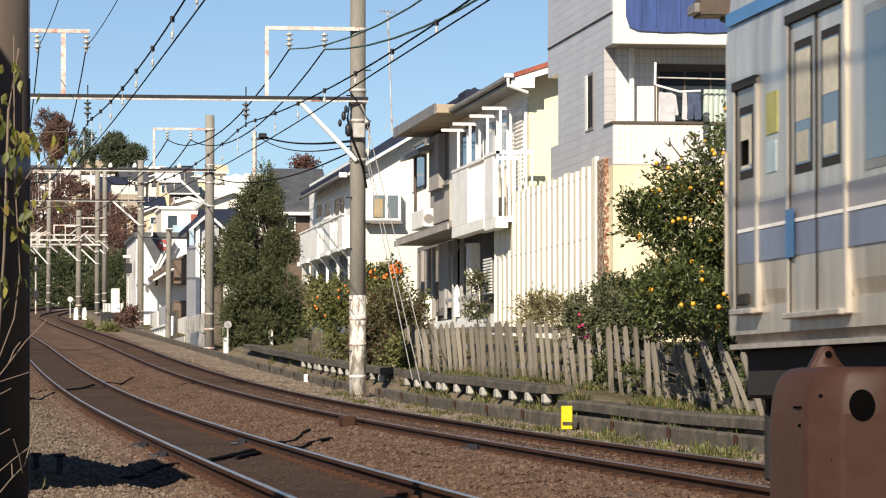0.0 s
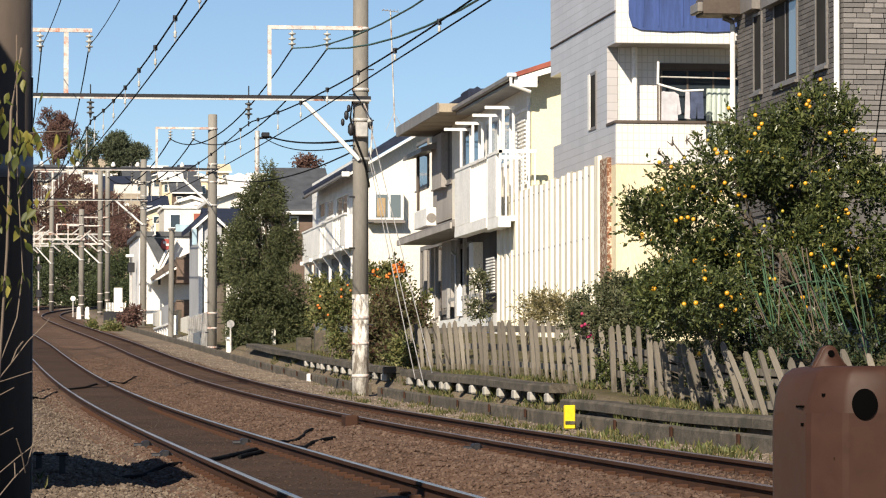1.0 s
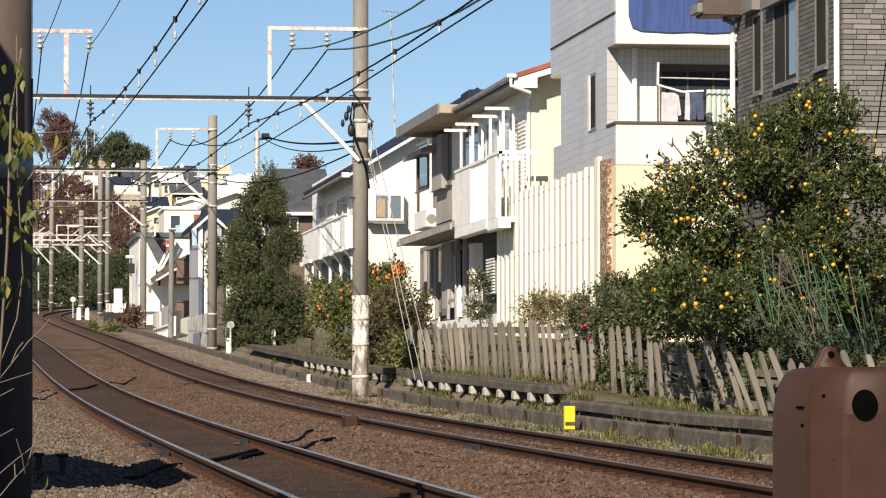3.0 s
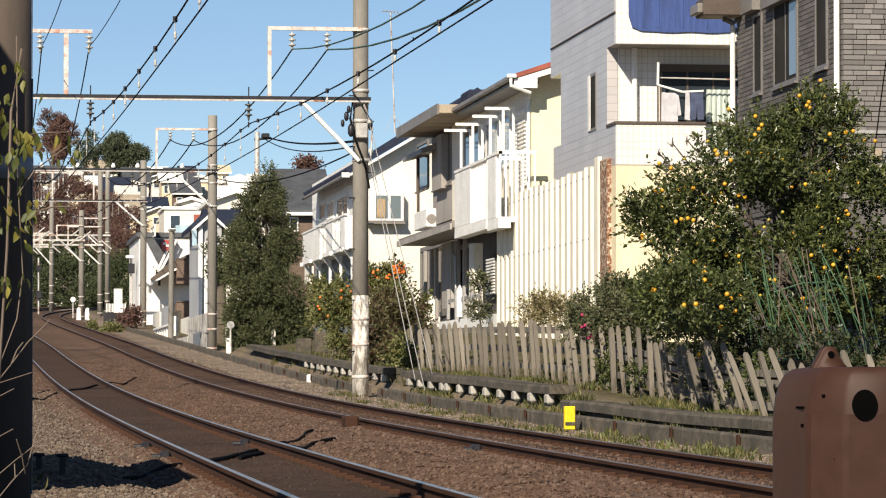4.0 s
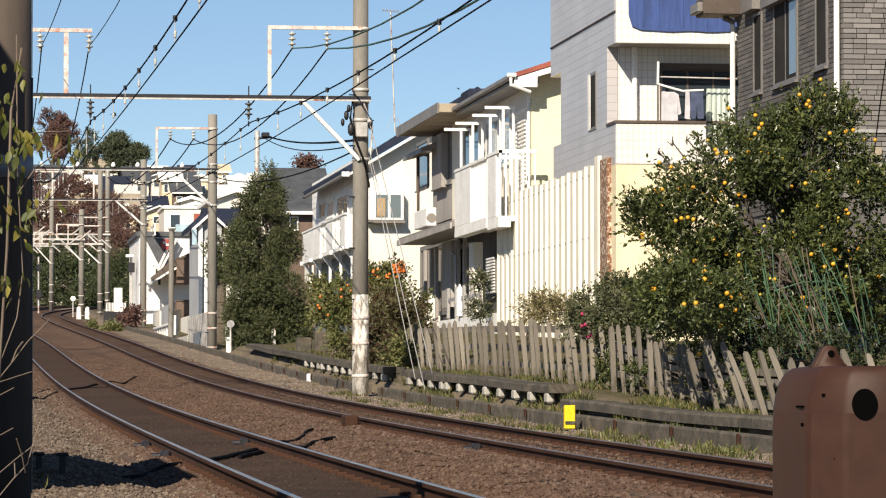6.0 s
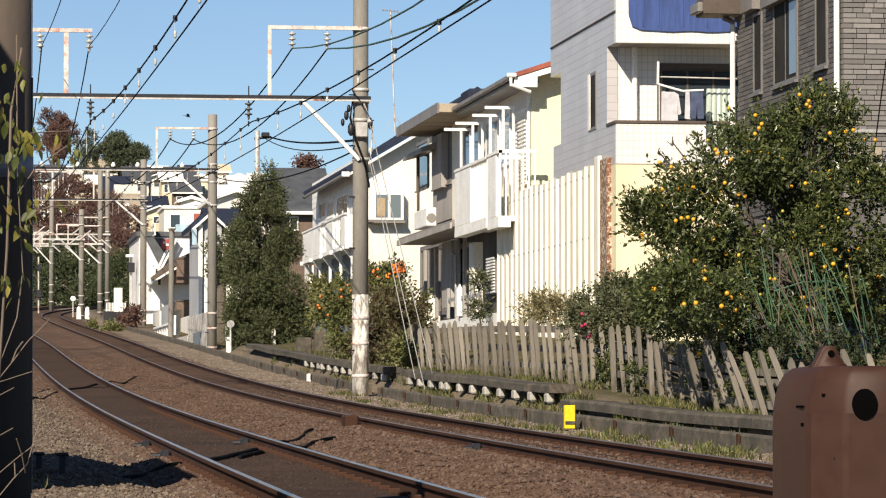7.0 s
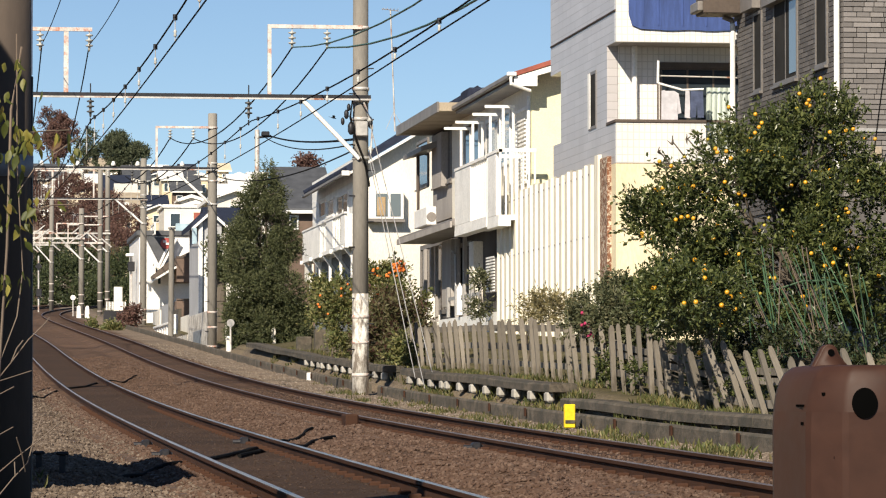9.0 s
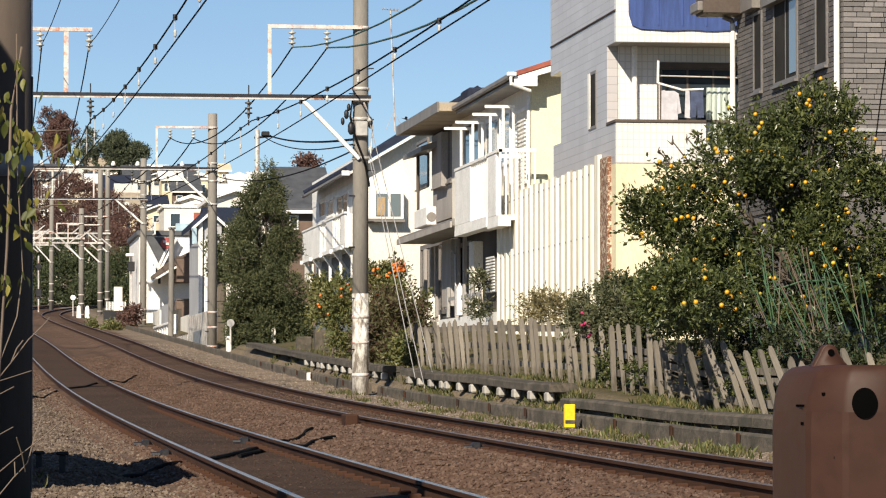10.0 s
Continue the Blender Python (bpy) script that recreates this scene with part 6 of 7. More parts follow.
# ---- the crossing machine close by ----
M_BOX = surface("brown_machine_paint", (0.047, 0.0185, 0.0108), dark=0.82, rough=0.6, spec=0.35, grain=40, stain=4, bumpy=0.12, dist=0.002)
gz = 0.886
mach = thing("crossing_machine", label="brown painted cast-iron crossing machine case with lifting eye", category="machine case")
plan = [(0.918, 4.13), (0.913, 4.10), (0.923, 3.985), (0.927, 3.975), (0.955, 3.945), (0.961, 3.94), (1.05, 3.94), (1.068, 3.96), (1.114, 4.13)]
bm = bmesh.new()
cx_m, cy_m = 1.001, 4.04
rings = []
for zz, k in ((-0.3, 1.0), (gz - 0.075, 1.0), (gz - 0.052, 0.99), (gz - 0.034, 0.965), (gz - 0.02, 0.92), (gz - 0.009, 0.85), (gz - 0.002, 0.74), (gz, 0.6)):
    rings.append([bm.verts.new((cx_m + (u - cx_m) * k, cy_m + (v - cy_m) * (1 - (1 - k) * 0.35), zz)) for u, v in plan])
for j, (a, b) in enumerate(zip(rings, rings[1:])):
    for i in range(len(plan)):
        f = bm.faces.new((a[i], a[(i + 1) % len(plan)], b[(i + 1) % len(plan)], b[i]))
        f.smooth = j > 1
bm.faces.new(rings[-1])
bmesh.ops.recalc_face_normals(bm, faces=bm.faces)
part("case", bm, M_BOX, mach)
hx, hz = 0.979, 0.844
M_HOLE = surface("black_opening", (0.003, 0.003, 0.003), rough=0.95, spec=0.0)
bm = rod((hx, 3.9380, hz), (hx, 3.9398, hz), 0.0170, 28)
bmesh.ops.scale(bm, vec=(0.84, 1, 1.0), space=Matrix.Translation((-hx, 0, -hz)), verts=bm.verts)
part("opening", bm, M_HOLE, mach, "round black opening")
lug = [(0.926, gz - 0.014), (0.928, gz - 0.001), (0.932, gz + 0.006), (0.936, gz + 0.0135)]
lug += [(0.9465 + 0.0092 * math.cos(radians(q)), gz + 0.0145 + 0.0092 * math.sin(radians(q))) for q in range(160, -20, -20)]
lug += [(0.962, gz + 0.005), (0.970, gz - 0.003), (0.976, gz - 0.012)]
bm = prism([(u * 1.0165, w) for u, w in lug], 4.03, 4.056)
bmesh.ops.bevel(bm, geom=list(bm.edges), offset=0.004, segments=3, affect="EDGES", clamp_overlap=True)
for f in bm.faces:
    f.smooth = True
lg = part("lifting_eye", bm, M_BOX, mach)
part("eye_hole", rod((0.963, 4.0282, gz + 0.0145), (0.963, 4.0298, gz + 0.0145), 0.0037, 14), M_HOLE, lg)
for c, yy, rw, w_, h_ in ((0.921, 4.0074, 0.841, 0.014, 0.0012), (0.922, 3.9971, 0.821, 0.005, 0.0018)):
    part("slot", box(c - 0.0005, c + 0.004, yy - w_, yy + w_, rw - h_, rw + h_), M_HOLE, mach)
for c, rw, yy in ((0.939, 0.854, 3.9635), (0.949, 0.784, 3.9525)):
    part("slot", box(c - 0.0016, c + 0.0016, yy, yy + 0.006, rw - 0.0016, rw + 0.0016), M_HOLE, mach)
# ---- houses and trees farther off ----
M_BROWNWALL = surface("brown_wall", (0.16, 0.11, 0.085), rough=0.8)
M_SKYBLUE = surface("pale_blue_panel", (0.42, 0.58, 0.68), rough=0.6)
M_PALE = surface("pale_render", (0.72, 0.69, 0.63), dark=0.9, rough=0.85, stain=0.5)
M_BUFF = surface("buff_render", (0.66, 0.56, 0.40), dark=0.9, rough=0.85, stain=0.5)
M_FARGREY = surface("mid_grey_render", (0.40, 0.41, 0.43), dark=0.88, rough=0.8, stain=0.6)
M_REDSIGN = surface("red_sign", (0.45, 0.08, 0.07), rough=0.5)


def small_house(label, x0, x1, y0, y1, z0, ze, roof, wall, roofing, fronts=(), sides=(), pitch=0.5, name="far_house", over=0.35):
    """A house in walls, roof and windows; roof: 'x' ridge across the view, 'y' ridge along the view, 'flat', 'shed'."""
    h = thing(name, label=label, category="house", group="houses on the slope")
    part("wall", box(x0, x1, y0, y1, z0 - 1.5, ze), wall, h)
    w, d = x1 - x0, y1 - y0
    if roof == "y":
        top = ze + w / 2 * pitch
        part("gable", prism([(x0, ze + 0.002), (x1, ze + 0.002), ((x0 + x1) / 2, top)], y0 + 0.02, y1 - 0.02), wall, h)
        r = part("roof", prism([(x0 - over, ze - over * pitch), ((x0 + x1) / 2, top), (x1 + over, ze - over * pitch), (x1 + over, ze - over * pitch + 0.22), ((x0 + x1) / 2, top + 0.25), (x0 - over, ze - over * pitch + 0.22)], y0 - over, y1 + over), roofing, h)
        part("barge_board", prism([(x0 - over, ze - over * pitch - 0.1), ((x0 + x1) / 2, top - 0.1), (x1 + over, ze - over * pitch - 0.1), (x1 + over, ze - over * pitch + 0.05), ((x0 + x1) / 2, top + 0.05), (x0 - over, ze - over * pitch + 0.05)], y0 - over - 0.05, y0 - over - 0.004), M_WHITE, r)
    elif roof == "x":
        top = ze + d / 2 * pitch
        part("gable", prism([(y0, ze + 0.002), (y1, ze + 0.002), ((y0 + y1) / 2, top)], x0 + 0.02, x1 - 0.02, "x"), wall, h)
        r = part("roof", prism([(y0 - over, ze - over * pitch), ((y0 + y1) / 2, top), (y1 + over, ze - over * pitch), (y1 + over, ze - over * pitch + 0.2), ((y0 + y1) / 2, top + 0.22), (y0 - over, ze - over * pitch + 0.2)], x0 - over, x1 + over, "x"), roofing, h)
        part("gutter", box(x0 - over, x1 + over, y0 - over - 0.1, y0 - over - 0.003, ze - over * pitch - 0.05, ze - over * pitch + 0.1), M_WHITE, r)
    elif roof == "shed":
        part("roof", prism([(x0 - over, ze), (x1 + over, ze + w * pitch * 0.6), (x1 + over, ze + w * pitch * 0.6 + 0.2), (x0 - over, ze + 0.2)], y0 - over, y1 + over), roofing, h)
        part("gable", prism([(x0, ze - 0.002), (x1, ze - 0.002), (x1, ze + w * pitch * 0.6), (x0, ze + 0.02)], y0, y1), wall, h)
    else:
        part("roof", box(x0 - 0.15, x1 + 0.15, y0 - 0.15, y1 + 0.15, ze + 0.002, ze + 0.3, 0.04), roofing, h)
    for a, b, za, zb in fronts:
        win(h, "f", y0, a, b, za, zb, M_WHITE, M_GLASS, 1 if b - a > 1 else 0, False, 0.07)
    for a, b, za, zb in sides:
        win(h, "s", x0, a, b, za, zb, M_WHITE, M_GLASS, 1 if b - a > 1 else 0, False, 0.07)
    return h


# beside the line, beyond the conifer
small_house("grey house with dark slate roof behind the conifer", 15.022, 16.921, 172, 182, 4, 9.269, "x", M_BROWNWALL, M_GREYROOF, [(15.084, 15.511, 8.333, 9.001)], pitch=0.42)
small_house("white house with a plain gable", 14.604, 16.794, 215, 228, 5, 12.14, "y", M_PALE, M_WHITE, [(15.3, 15.964, 11.404, 11.639)], pitch=0.35)
small_house("low navy-roofed house behind the conifer", 12.731, 14.107, 190, 199, 4, 9.351, "x", M_PALE, M_NAVY, pitch=0.2)
gh = small_house("grey three-storey house with white trim and dark roof", 10.269, 11.273, 163, 170, 2.5, 8.246, "y", M_FARGREY, M_NAVY, [(10.67, 11.173, 6.169, 7.182)], [(200.983, 205.008, 6.787, 7.725), (200.983, 205.008, 9.291, 9.917)], pitch=0.9)
part("corner_trim", box(10.238, 10.413, 162.8, 162.99, 3, 8.195), M_WHITE, gh)
part("downpipe", rod((10.607, 162.8, 3), (10.607, 162.8, 7.435), 0.12, 8), M_WHITE, gh)
part("laundry", box(9.785, 9.981, 160, 160.2, 7.165, 7.861), M_SKYBLUE, gh)
wh = small_house("white house with dark steep gable and red sign", 9.479, 12.441, 203, 215, 3.5, 9.280, "flat", M_WHITE, M_GREYROOF, [(10.445, 10.756, 6.564, 7.188), (9.697, 9.977, 5.908, 6.844), (11.255, 11.505, 5.846, 6.782), (11.255, 11.505, 4.442, 5.284), (10.226, 10.912, 4.598, 5.159)], name="far_house")
part("gable_roof", prism([(9.737, 9.228), (11.511, 9.144), (11.046, 8.269), (10.613, 7.456), (10.269, 8.171)], 202.5, 202.94), M_GREYROOF, wh, "dark slate gable")
for a_, b_ in (((9.697, 202.40, 9.220), (10.634, 202.40, 7.388)), ((11.531, 202.40, 9.136), (10.634, 202.40, 7.388)), ((11.033, 202.38, 8.634), (10.477, 202.38, 7.449))):
    part("barge_board", rod(a_, b_, 0.075, 6), M_WHITE, wh, "white barge board")
part("porch_roof", prism([(10.093, 7.016), (11.080, 7.857), (12.349, 8.421), (12.350, 8.080), (11.143, 7.485), (10.155, 6.799)], 200.8, 202.9), M_BROWN, wh, "brown porch roof")
part("eave_line", prism([(10.069, 6.753), (11.116, 7.407), (12.319, 8.000), (12.320, 7.876), (11.116, 7.283), (10.069, 6.630)], 200.8, 202.9), M_WHITE, wh)
sgn = part("sign", rod((10.932, 202.25, 8.847), (10.936, 202.32, 8.850), 0.30, 20), M_REDSIGN, wh, "round red sign")
for dx, dz in ((-0.08, 0.07), (0.06, -0.05)):
    part("sign_mark", box(10.931 + dx - 0.09, 10.931 + dx + 0.09, 202.21, 202.248, 8.874 + dz - 0.06, 8.874 + dz + 0.06), M_WHITE, sgn)
for z0_, z1_ in ((6.662, 7.991), (4.376, 5.673)):
    bb = part("brown_balcony", box(11.422, 12.318, 200.6, 202.9, z0_, z1_, 0.02), M_BROWNWALL, wh, "dark brown balcony")
    part("cap_rail", box(11.391, 12.349, 200.55, 200.7, z1_ + 0.003, z1_ + 0.09), M_BROWN, bb)
slim = thing("utility_pole", label="slim grey pole beside a white house", category="utility pole")
part("shaft", rod((8.861, 160, 3.071), (8.897, 160, 7.795), 0.12, 12), M_POLE, slim)
part("cap", rod((8.897, 160, 7.795), (8.897, 160, 7.869), 0.16, 12), M_GUTTER, slim)
for ya in (150, 170):
    tagged(part("garden_gate", box(11.4, 12.6, ya, ya + 0.08, rail_z(ya) + 0.1, rail_z(ya) + 1.2), M_WHITE), "white slatted garden gate", "gate")
bw_ = thing("boundary_wall", label="low white and grey garden wall by the line", category="wall")
for i in range(10):
    ya = 128 + i * 7
    part("panel", box(10.6 + bend(ya), 10.75 + bend(ya), ya, ya + 6.9, rail_z(ya) - 0.3, rail_z(ya) + 0.75 + 0.2 * (i % 3)), (M_PALE, M_CONC, M_FARGREY)[i % 3], bw_)
# railing over the bridge
br = thing("bridge_railing", label="white slatted railing beside the far bend", category="railing")
for i in range(14):
    part("paling", box(8.136 + i * 0.085, 8.136 + i * 0.085 + 0.04, 214.9, 215, 5.427, 5.927), M_WHITE, br)
part("deck", box(8.005, 9.255, 214.8, 215.6, 4.693, 5.393), M_DARK, br)
cab = thing("relay_cabinet", label="small white relay cabinet beside the far track", category="cabinet")
part("body", box(8.877, 9.386, 222, 222.6, 5.334, 6.988, 0.03), M_PALE, cab)

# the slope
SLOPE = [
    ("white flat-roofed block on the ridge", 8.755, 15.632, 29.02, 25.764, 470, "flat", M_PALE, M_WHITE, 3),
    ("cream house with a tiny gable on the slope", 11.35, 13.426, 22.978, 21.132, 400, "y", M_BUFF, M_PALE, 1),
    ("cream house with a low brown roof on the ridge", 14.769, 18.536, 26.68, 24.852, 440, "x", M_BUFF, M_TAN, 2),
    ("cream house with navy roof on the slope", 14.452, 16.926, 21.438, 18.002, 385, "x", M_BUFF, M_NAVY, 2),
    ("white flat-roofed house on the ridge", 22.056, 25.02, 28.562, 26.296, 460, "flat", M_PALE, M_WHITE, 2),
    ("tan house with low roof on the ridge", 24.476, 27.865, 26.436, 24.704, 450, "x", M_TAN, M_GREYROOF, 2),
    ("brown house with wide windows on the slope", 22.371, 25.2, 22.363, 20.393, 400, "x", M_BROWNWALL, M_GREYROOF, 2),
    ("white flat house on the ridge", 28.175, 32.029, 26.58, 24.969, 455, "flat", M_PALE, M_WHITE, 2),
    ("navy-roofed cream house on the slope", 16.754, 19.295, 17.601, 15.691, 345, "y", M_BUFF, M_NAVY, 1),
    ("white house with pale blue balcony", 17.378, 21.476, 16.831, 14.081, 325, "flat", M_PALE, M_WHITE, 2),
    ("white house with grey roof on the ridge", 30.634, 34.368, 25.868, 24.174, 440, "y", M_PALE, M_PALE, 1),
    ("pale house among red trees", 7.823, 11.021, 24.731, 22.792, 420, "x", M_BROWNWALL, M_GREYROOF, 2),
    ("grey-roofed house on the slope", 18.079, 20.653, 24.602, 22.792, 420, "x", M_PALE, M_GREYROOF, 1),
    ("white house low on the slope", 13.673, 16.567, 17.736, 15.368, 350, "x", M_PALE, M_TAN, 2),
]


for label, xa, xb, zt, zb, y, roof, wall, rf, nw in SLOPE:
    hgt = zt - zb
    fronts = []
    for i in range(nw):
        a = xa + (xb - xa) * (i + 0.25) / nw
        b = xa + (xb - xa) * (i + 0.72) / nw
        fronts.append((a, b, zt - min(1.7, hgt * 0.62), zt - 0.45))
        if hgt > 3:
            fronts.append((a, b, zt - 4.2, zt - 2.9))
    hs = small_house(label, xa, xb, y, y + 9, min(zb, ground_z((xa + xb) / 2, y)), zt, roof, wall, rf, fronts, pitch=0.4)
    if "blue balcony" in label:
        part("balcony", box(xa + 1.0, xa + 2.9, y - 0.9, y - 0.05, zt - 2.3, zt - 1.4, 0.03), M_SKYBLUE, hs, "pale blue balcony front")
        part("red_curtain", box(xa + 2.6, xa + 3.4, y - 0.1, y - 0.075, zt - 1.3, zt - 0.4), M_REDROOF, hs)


rh = random.Random(17)
WALLS = ((M_PALE, "white"), (M_BUFF, "cream"), (M_PALE, "pale"), (M_PALE, "white"), (M_BUFF, "cream"))
ROOFS = ((M_NAVY, "navy"), (M_PALE, "pale"), (M_BUFF, "cream"), (M_WHITE, "white"), (M_WHITE, "white"))
for ztop, y, c, cend in ((28.089, 458, 9.089, 35.633), (25.878, 432, 8.573, 33.61), (23.672, 408, 8.097, 31.743), (20.571, 372, 7.382, 28.942), (18.266, 352, 6.985, 27.386), (16.234, 336, 6.668, 26.141)):
    c += rh.uniform(0, 1)
    while c < cend:
        w_ = rh.uniform(0.0034, 0.0062) * y
        wall, wn1 = rh.choice(WALLS)
        rf, rn1 = rh.choice(ROOFS)
        shape = rh.choice(("x", "y", "flat", "x"))
        yy = y + rh.uniform(-6, 6)
        xa, xb = c, c + w_
        zt = ztop + rh.uniform(-0.4, 0.2)
        fr_ = []
        for i in range(2):
            a = xa + (xb - xa) * (i + 0.2) / 2
            b = xa + (xb - xa) * (i + 0.75) / 2
            fr_.append((a, b, zt - 1.35, zt - 0.4))
            fr_.append((a, b, zt - 3.6, zt - 2.5))
        small_house("small %s house with %s roof on the far slope" % (wn1, rn1), xa, xb, yy, yy + 6, min(zt - 5, ground_z((xa + xb) / 2, yy)), zt, shape, wall, rf, fr_, pitch=0.3)
        c += w_ + rh.uniform(0.0012, 0.006) * y


def far_tree(label, blobs, count, size, mat, seed, foot_z, gap=-0.15, cat="tree", inner=0.4):
    b0 = blobs[0]
    return tree("tree", label, cat, (b0[0], b0[1], foot_z), blobs, count * 2 // 5, size * 0.66, mat, M_BARK, seed, 0.3, 0.6, gap, 0.45, 0.3, inner, "distant trees", 10, (size * 2.2, 0.3, 0.9))


far_tree("russet bare-branched autumn tree on the ridge", [(10.114, 430, 31.035, 1.985), (9.003, 430, 30.166, 1.456), (11.428, 430, 30.518, 1.456), (9.927, 430, 28.655, 1.588), (9.65, 430, 32.351, 1.059)], 6500, 0.28, M_RUSSET, 61, 22, 0.0)
far_tree("dark umbrella-shaped pine on the ridge", [(17.814, 430, 28.457, 1.986), (16.367, 430, 27.915, 1.589), (19.661, 430, 27.942, 1.457), (17.415, 430, 29.578, 1.059), (15.381, 430, 27.775, 0.927), (20.453, 430, 27.684, 0.795)], 8000, 0.3, M_FARPINE, 62, 24)
far_tree("thin dark conifer branch by the ridge", [(13.413, 420, 28.427, 0.905), (13.923, 420, 29.53, 0.647), (13.098, 420, 26.94, 0.905)], 1200, 0.28, M_FARPINE, 63, 22)
far_tree("small russet shrub tree behind the roofs", [(21.34, 230, 14.828, 0.426), (21.09, 230, 15.004, 0.284), (21.59, 230, 15.008, 0.284)], 500, 0.25, M_RUSSET, 64, 12)
far_tree("red autumn cherry trees below the slope", [(7.035, 330, 17.275, 1.93), (9.548, 330, 18.051, 2.032), (11.891, 325, 16.309, 2.101), (13.915, 320, 15.101, 1.675), (8.292, 320, 15.069, 1.97), (10.912, 318, 14.263, 1.958), (6.624, 335, 19.318, 1.237), (12.78, 316, 12.976, 1.752)], 20000, 0.2, M_RUSSET, 65, 9, -0.08)
far_tree("dark green wood behind the bend", [(6.674, 312, 10.881, 2.16), (8.524, 310, 9.875, 2.386), (10.719, 312, 10.42, 2.401), (12.702, 308, 9.833, 2.276), (6.068, 305, 8.787, 1.877), (8.147, 314, 12.155, 1.74), (9.723, 303, 8.283, 1.866), (13.787, 306, 10.719, 1.696), (11.536, 302, 8.265, 1.674), (5.244, 312, 12.308, 1.632), (14.075, 302, 8.736, 1.395)], 17000, 0.25, M_FARGREEN, 66, 7)
far_tree("yellow-green bushes at the bend", [(6.676, 190.0, 3.885, 0.291), (6.264, 200.0, 4.165, 0.245), (7.349, 185.0, 3.637, 0.255), (8.100, 186.0, 3.710, 0.228)], 1500, 0.2, M_SHRUB, 67, 4)
far_tree("maroon shrub by the bridge", [(8.562, 190.0, 4.589, 0.321), (8.185, 190.0, 4.355, 0.233)], 600, 0.2, M_RUSSET, 68, 4)
far_tree("green shrubs beside the white house", [(10.327, 150, 6.864, 0.37), (10.445, 150, 5.708, 0.324)], 900, 0.2, M_CONIFER, 69, 3)


# ---- low walls and a gate at the foot of the far houses ----
yard = thing("garden_wall", label="low white garden wall with grey gate and balustrade", category="wall")
part("wall_panel", box(9.02, 9.2, 135.243, 150.141, 2.345, 3.789, 0.01), M_PEEL, yard)
part("wall_panel", box(9.04, 9.2, 160.756, 164.807, 3.006, 4.106, 0.01), M_WHITE, yard)
part("gate", box(8.99, 9.015, 141.661, 146.272, 2.45, 3.114, 0.004), M_BLUEGREY, yard, "grey metal gate")
part("sign_panel", box(9.0, 9.04, 150.579, 159.608, 2.619, 3.071, 0.004), M_PEEL, yard, "pale board leaning at the wall")
part("coping", box(8.98, 9.24, 163.713, 177.63, 3.733, 3.838, 0.01), M_WHITE, yard)
part("kerb", box(8.98, 9.24, 157.963, 182.616, 3.041, 3.223, 0.01), M_CONC, yard)
ya, yb, za, zb = 164.078, 178.026, 3.215, 3.74
for i in range(7):
    v = ya + (yb - ya) * (i + 0.5) / 7
    part("baluster", box(9.04, 9.16, v - 0.42, v + 0.42, za, zb, 0.03), M_WHITE, yard)
# ---- unseen blocks left of the view, added to shade the near pole and ground ----
shade_block = thing("pole_shade_block", label="plain unseen block added to shade the near pole", category="house")
part("wall", box(-9, -1.0, 11.5, 19.2, -0.5, 4.25), M_GREYWALL, shade_block)
part("roof", box(-9.3, -0.95, 11.3, 19.3, 4.25, 4.4, 0.05), M_GREYROOF, shade_block)
shed = thing("ground_shade_block", label="small unseen block added to shade the near gravel", category="hut")
part("wall", box(-1.9, -0.05, 26.0, 31.4, -0.4, 2.75), M_GREYWALL, shed)
part("roof", box(-2.0, 0.0, 25.9, 31.5, 2.75, 2.87, 0.03), M_GREYROOF, shed)


# ---- ballast and gravel: loose stones ----
def stones(name, label, count, seed, span, size, mat, keep=None):
    rng = np.random.default_rng(seed)
    bm = bmesh.new()
    bmesh.ops.create_icosphere(bm, subdivisions=1, radius=1)
    base = np.array([v.co[:] for v in bm.verts])
    tri = np.array([[v.index for v in f.verts] for f in bm.faces])
    bm.free()
    k = len(base)
    vs, fs, m = [], [], 0
    x0, x1, y0, y1 = span
    while m < count:
        x = rng.uniform(x0, x1)
        y = y0 * (y1 / y0) ** rng.random()
        if keep and not keep(x, y):
            continue
        s = size * rng.uniform(0.5, 1.5) * np.array([rng.uniform(0.7, 1.3), rng.uniform(0.7, 1.3), rng.uniform(0.45, 0.9)])
        a = rng.uniform(0, 6.28)
        q = base * (1 + rng.normal(size=(k, 1)) * 0.16) * s
        q = np.stack([q[:, 0] * math.cos(a) - q[:, 1] * math.sin(a), q[:, 0] * math.sin(a) + q[:, 1] * math.cos(a), q[:, 2]], 1)
        vs.append(q + [x, y, lumpy(x, y) + s[2] * 0.35])
        fs.append(tri + m * k)
        m += 1
    me = bpy.data.meshes.new(name)
    me.from_pydata(np.concatenate(vs).tolist(), [], np.concatenate(fs).tolist())
    me.materials.append(mat)
    return tagged(new(name, me), label, "stones", kind="stuff")


def stone_material(name, a, b_, c):
    m, n, l, b = nodes_of(name, 0.92, 0, 0.25)
    g = n.new("ShaderNodeNewGeometry")
    colr = ramp(n, l, g.outputs["Random Per Island"], [(0.0, a), (0.55, b_), (1.0, c)])
    f = noise_tex(n, l, 40, 3)
    colr = mix(n, l, 0.6, colr, ramp(n, l, f.outputs[0], [(0.3, (0.7, 0.7, 0.7)), (0.7, (1.15, 1.15, 1.15))]), "MULTIPLY")
    l.new(colr, b.inputs["Base Color"])
    bump(n, l, b, f.outputs[0], 0.4, 0.01)
    return m


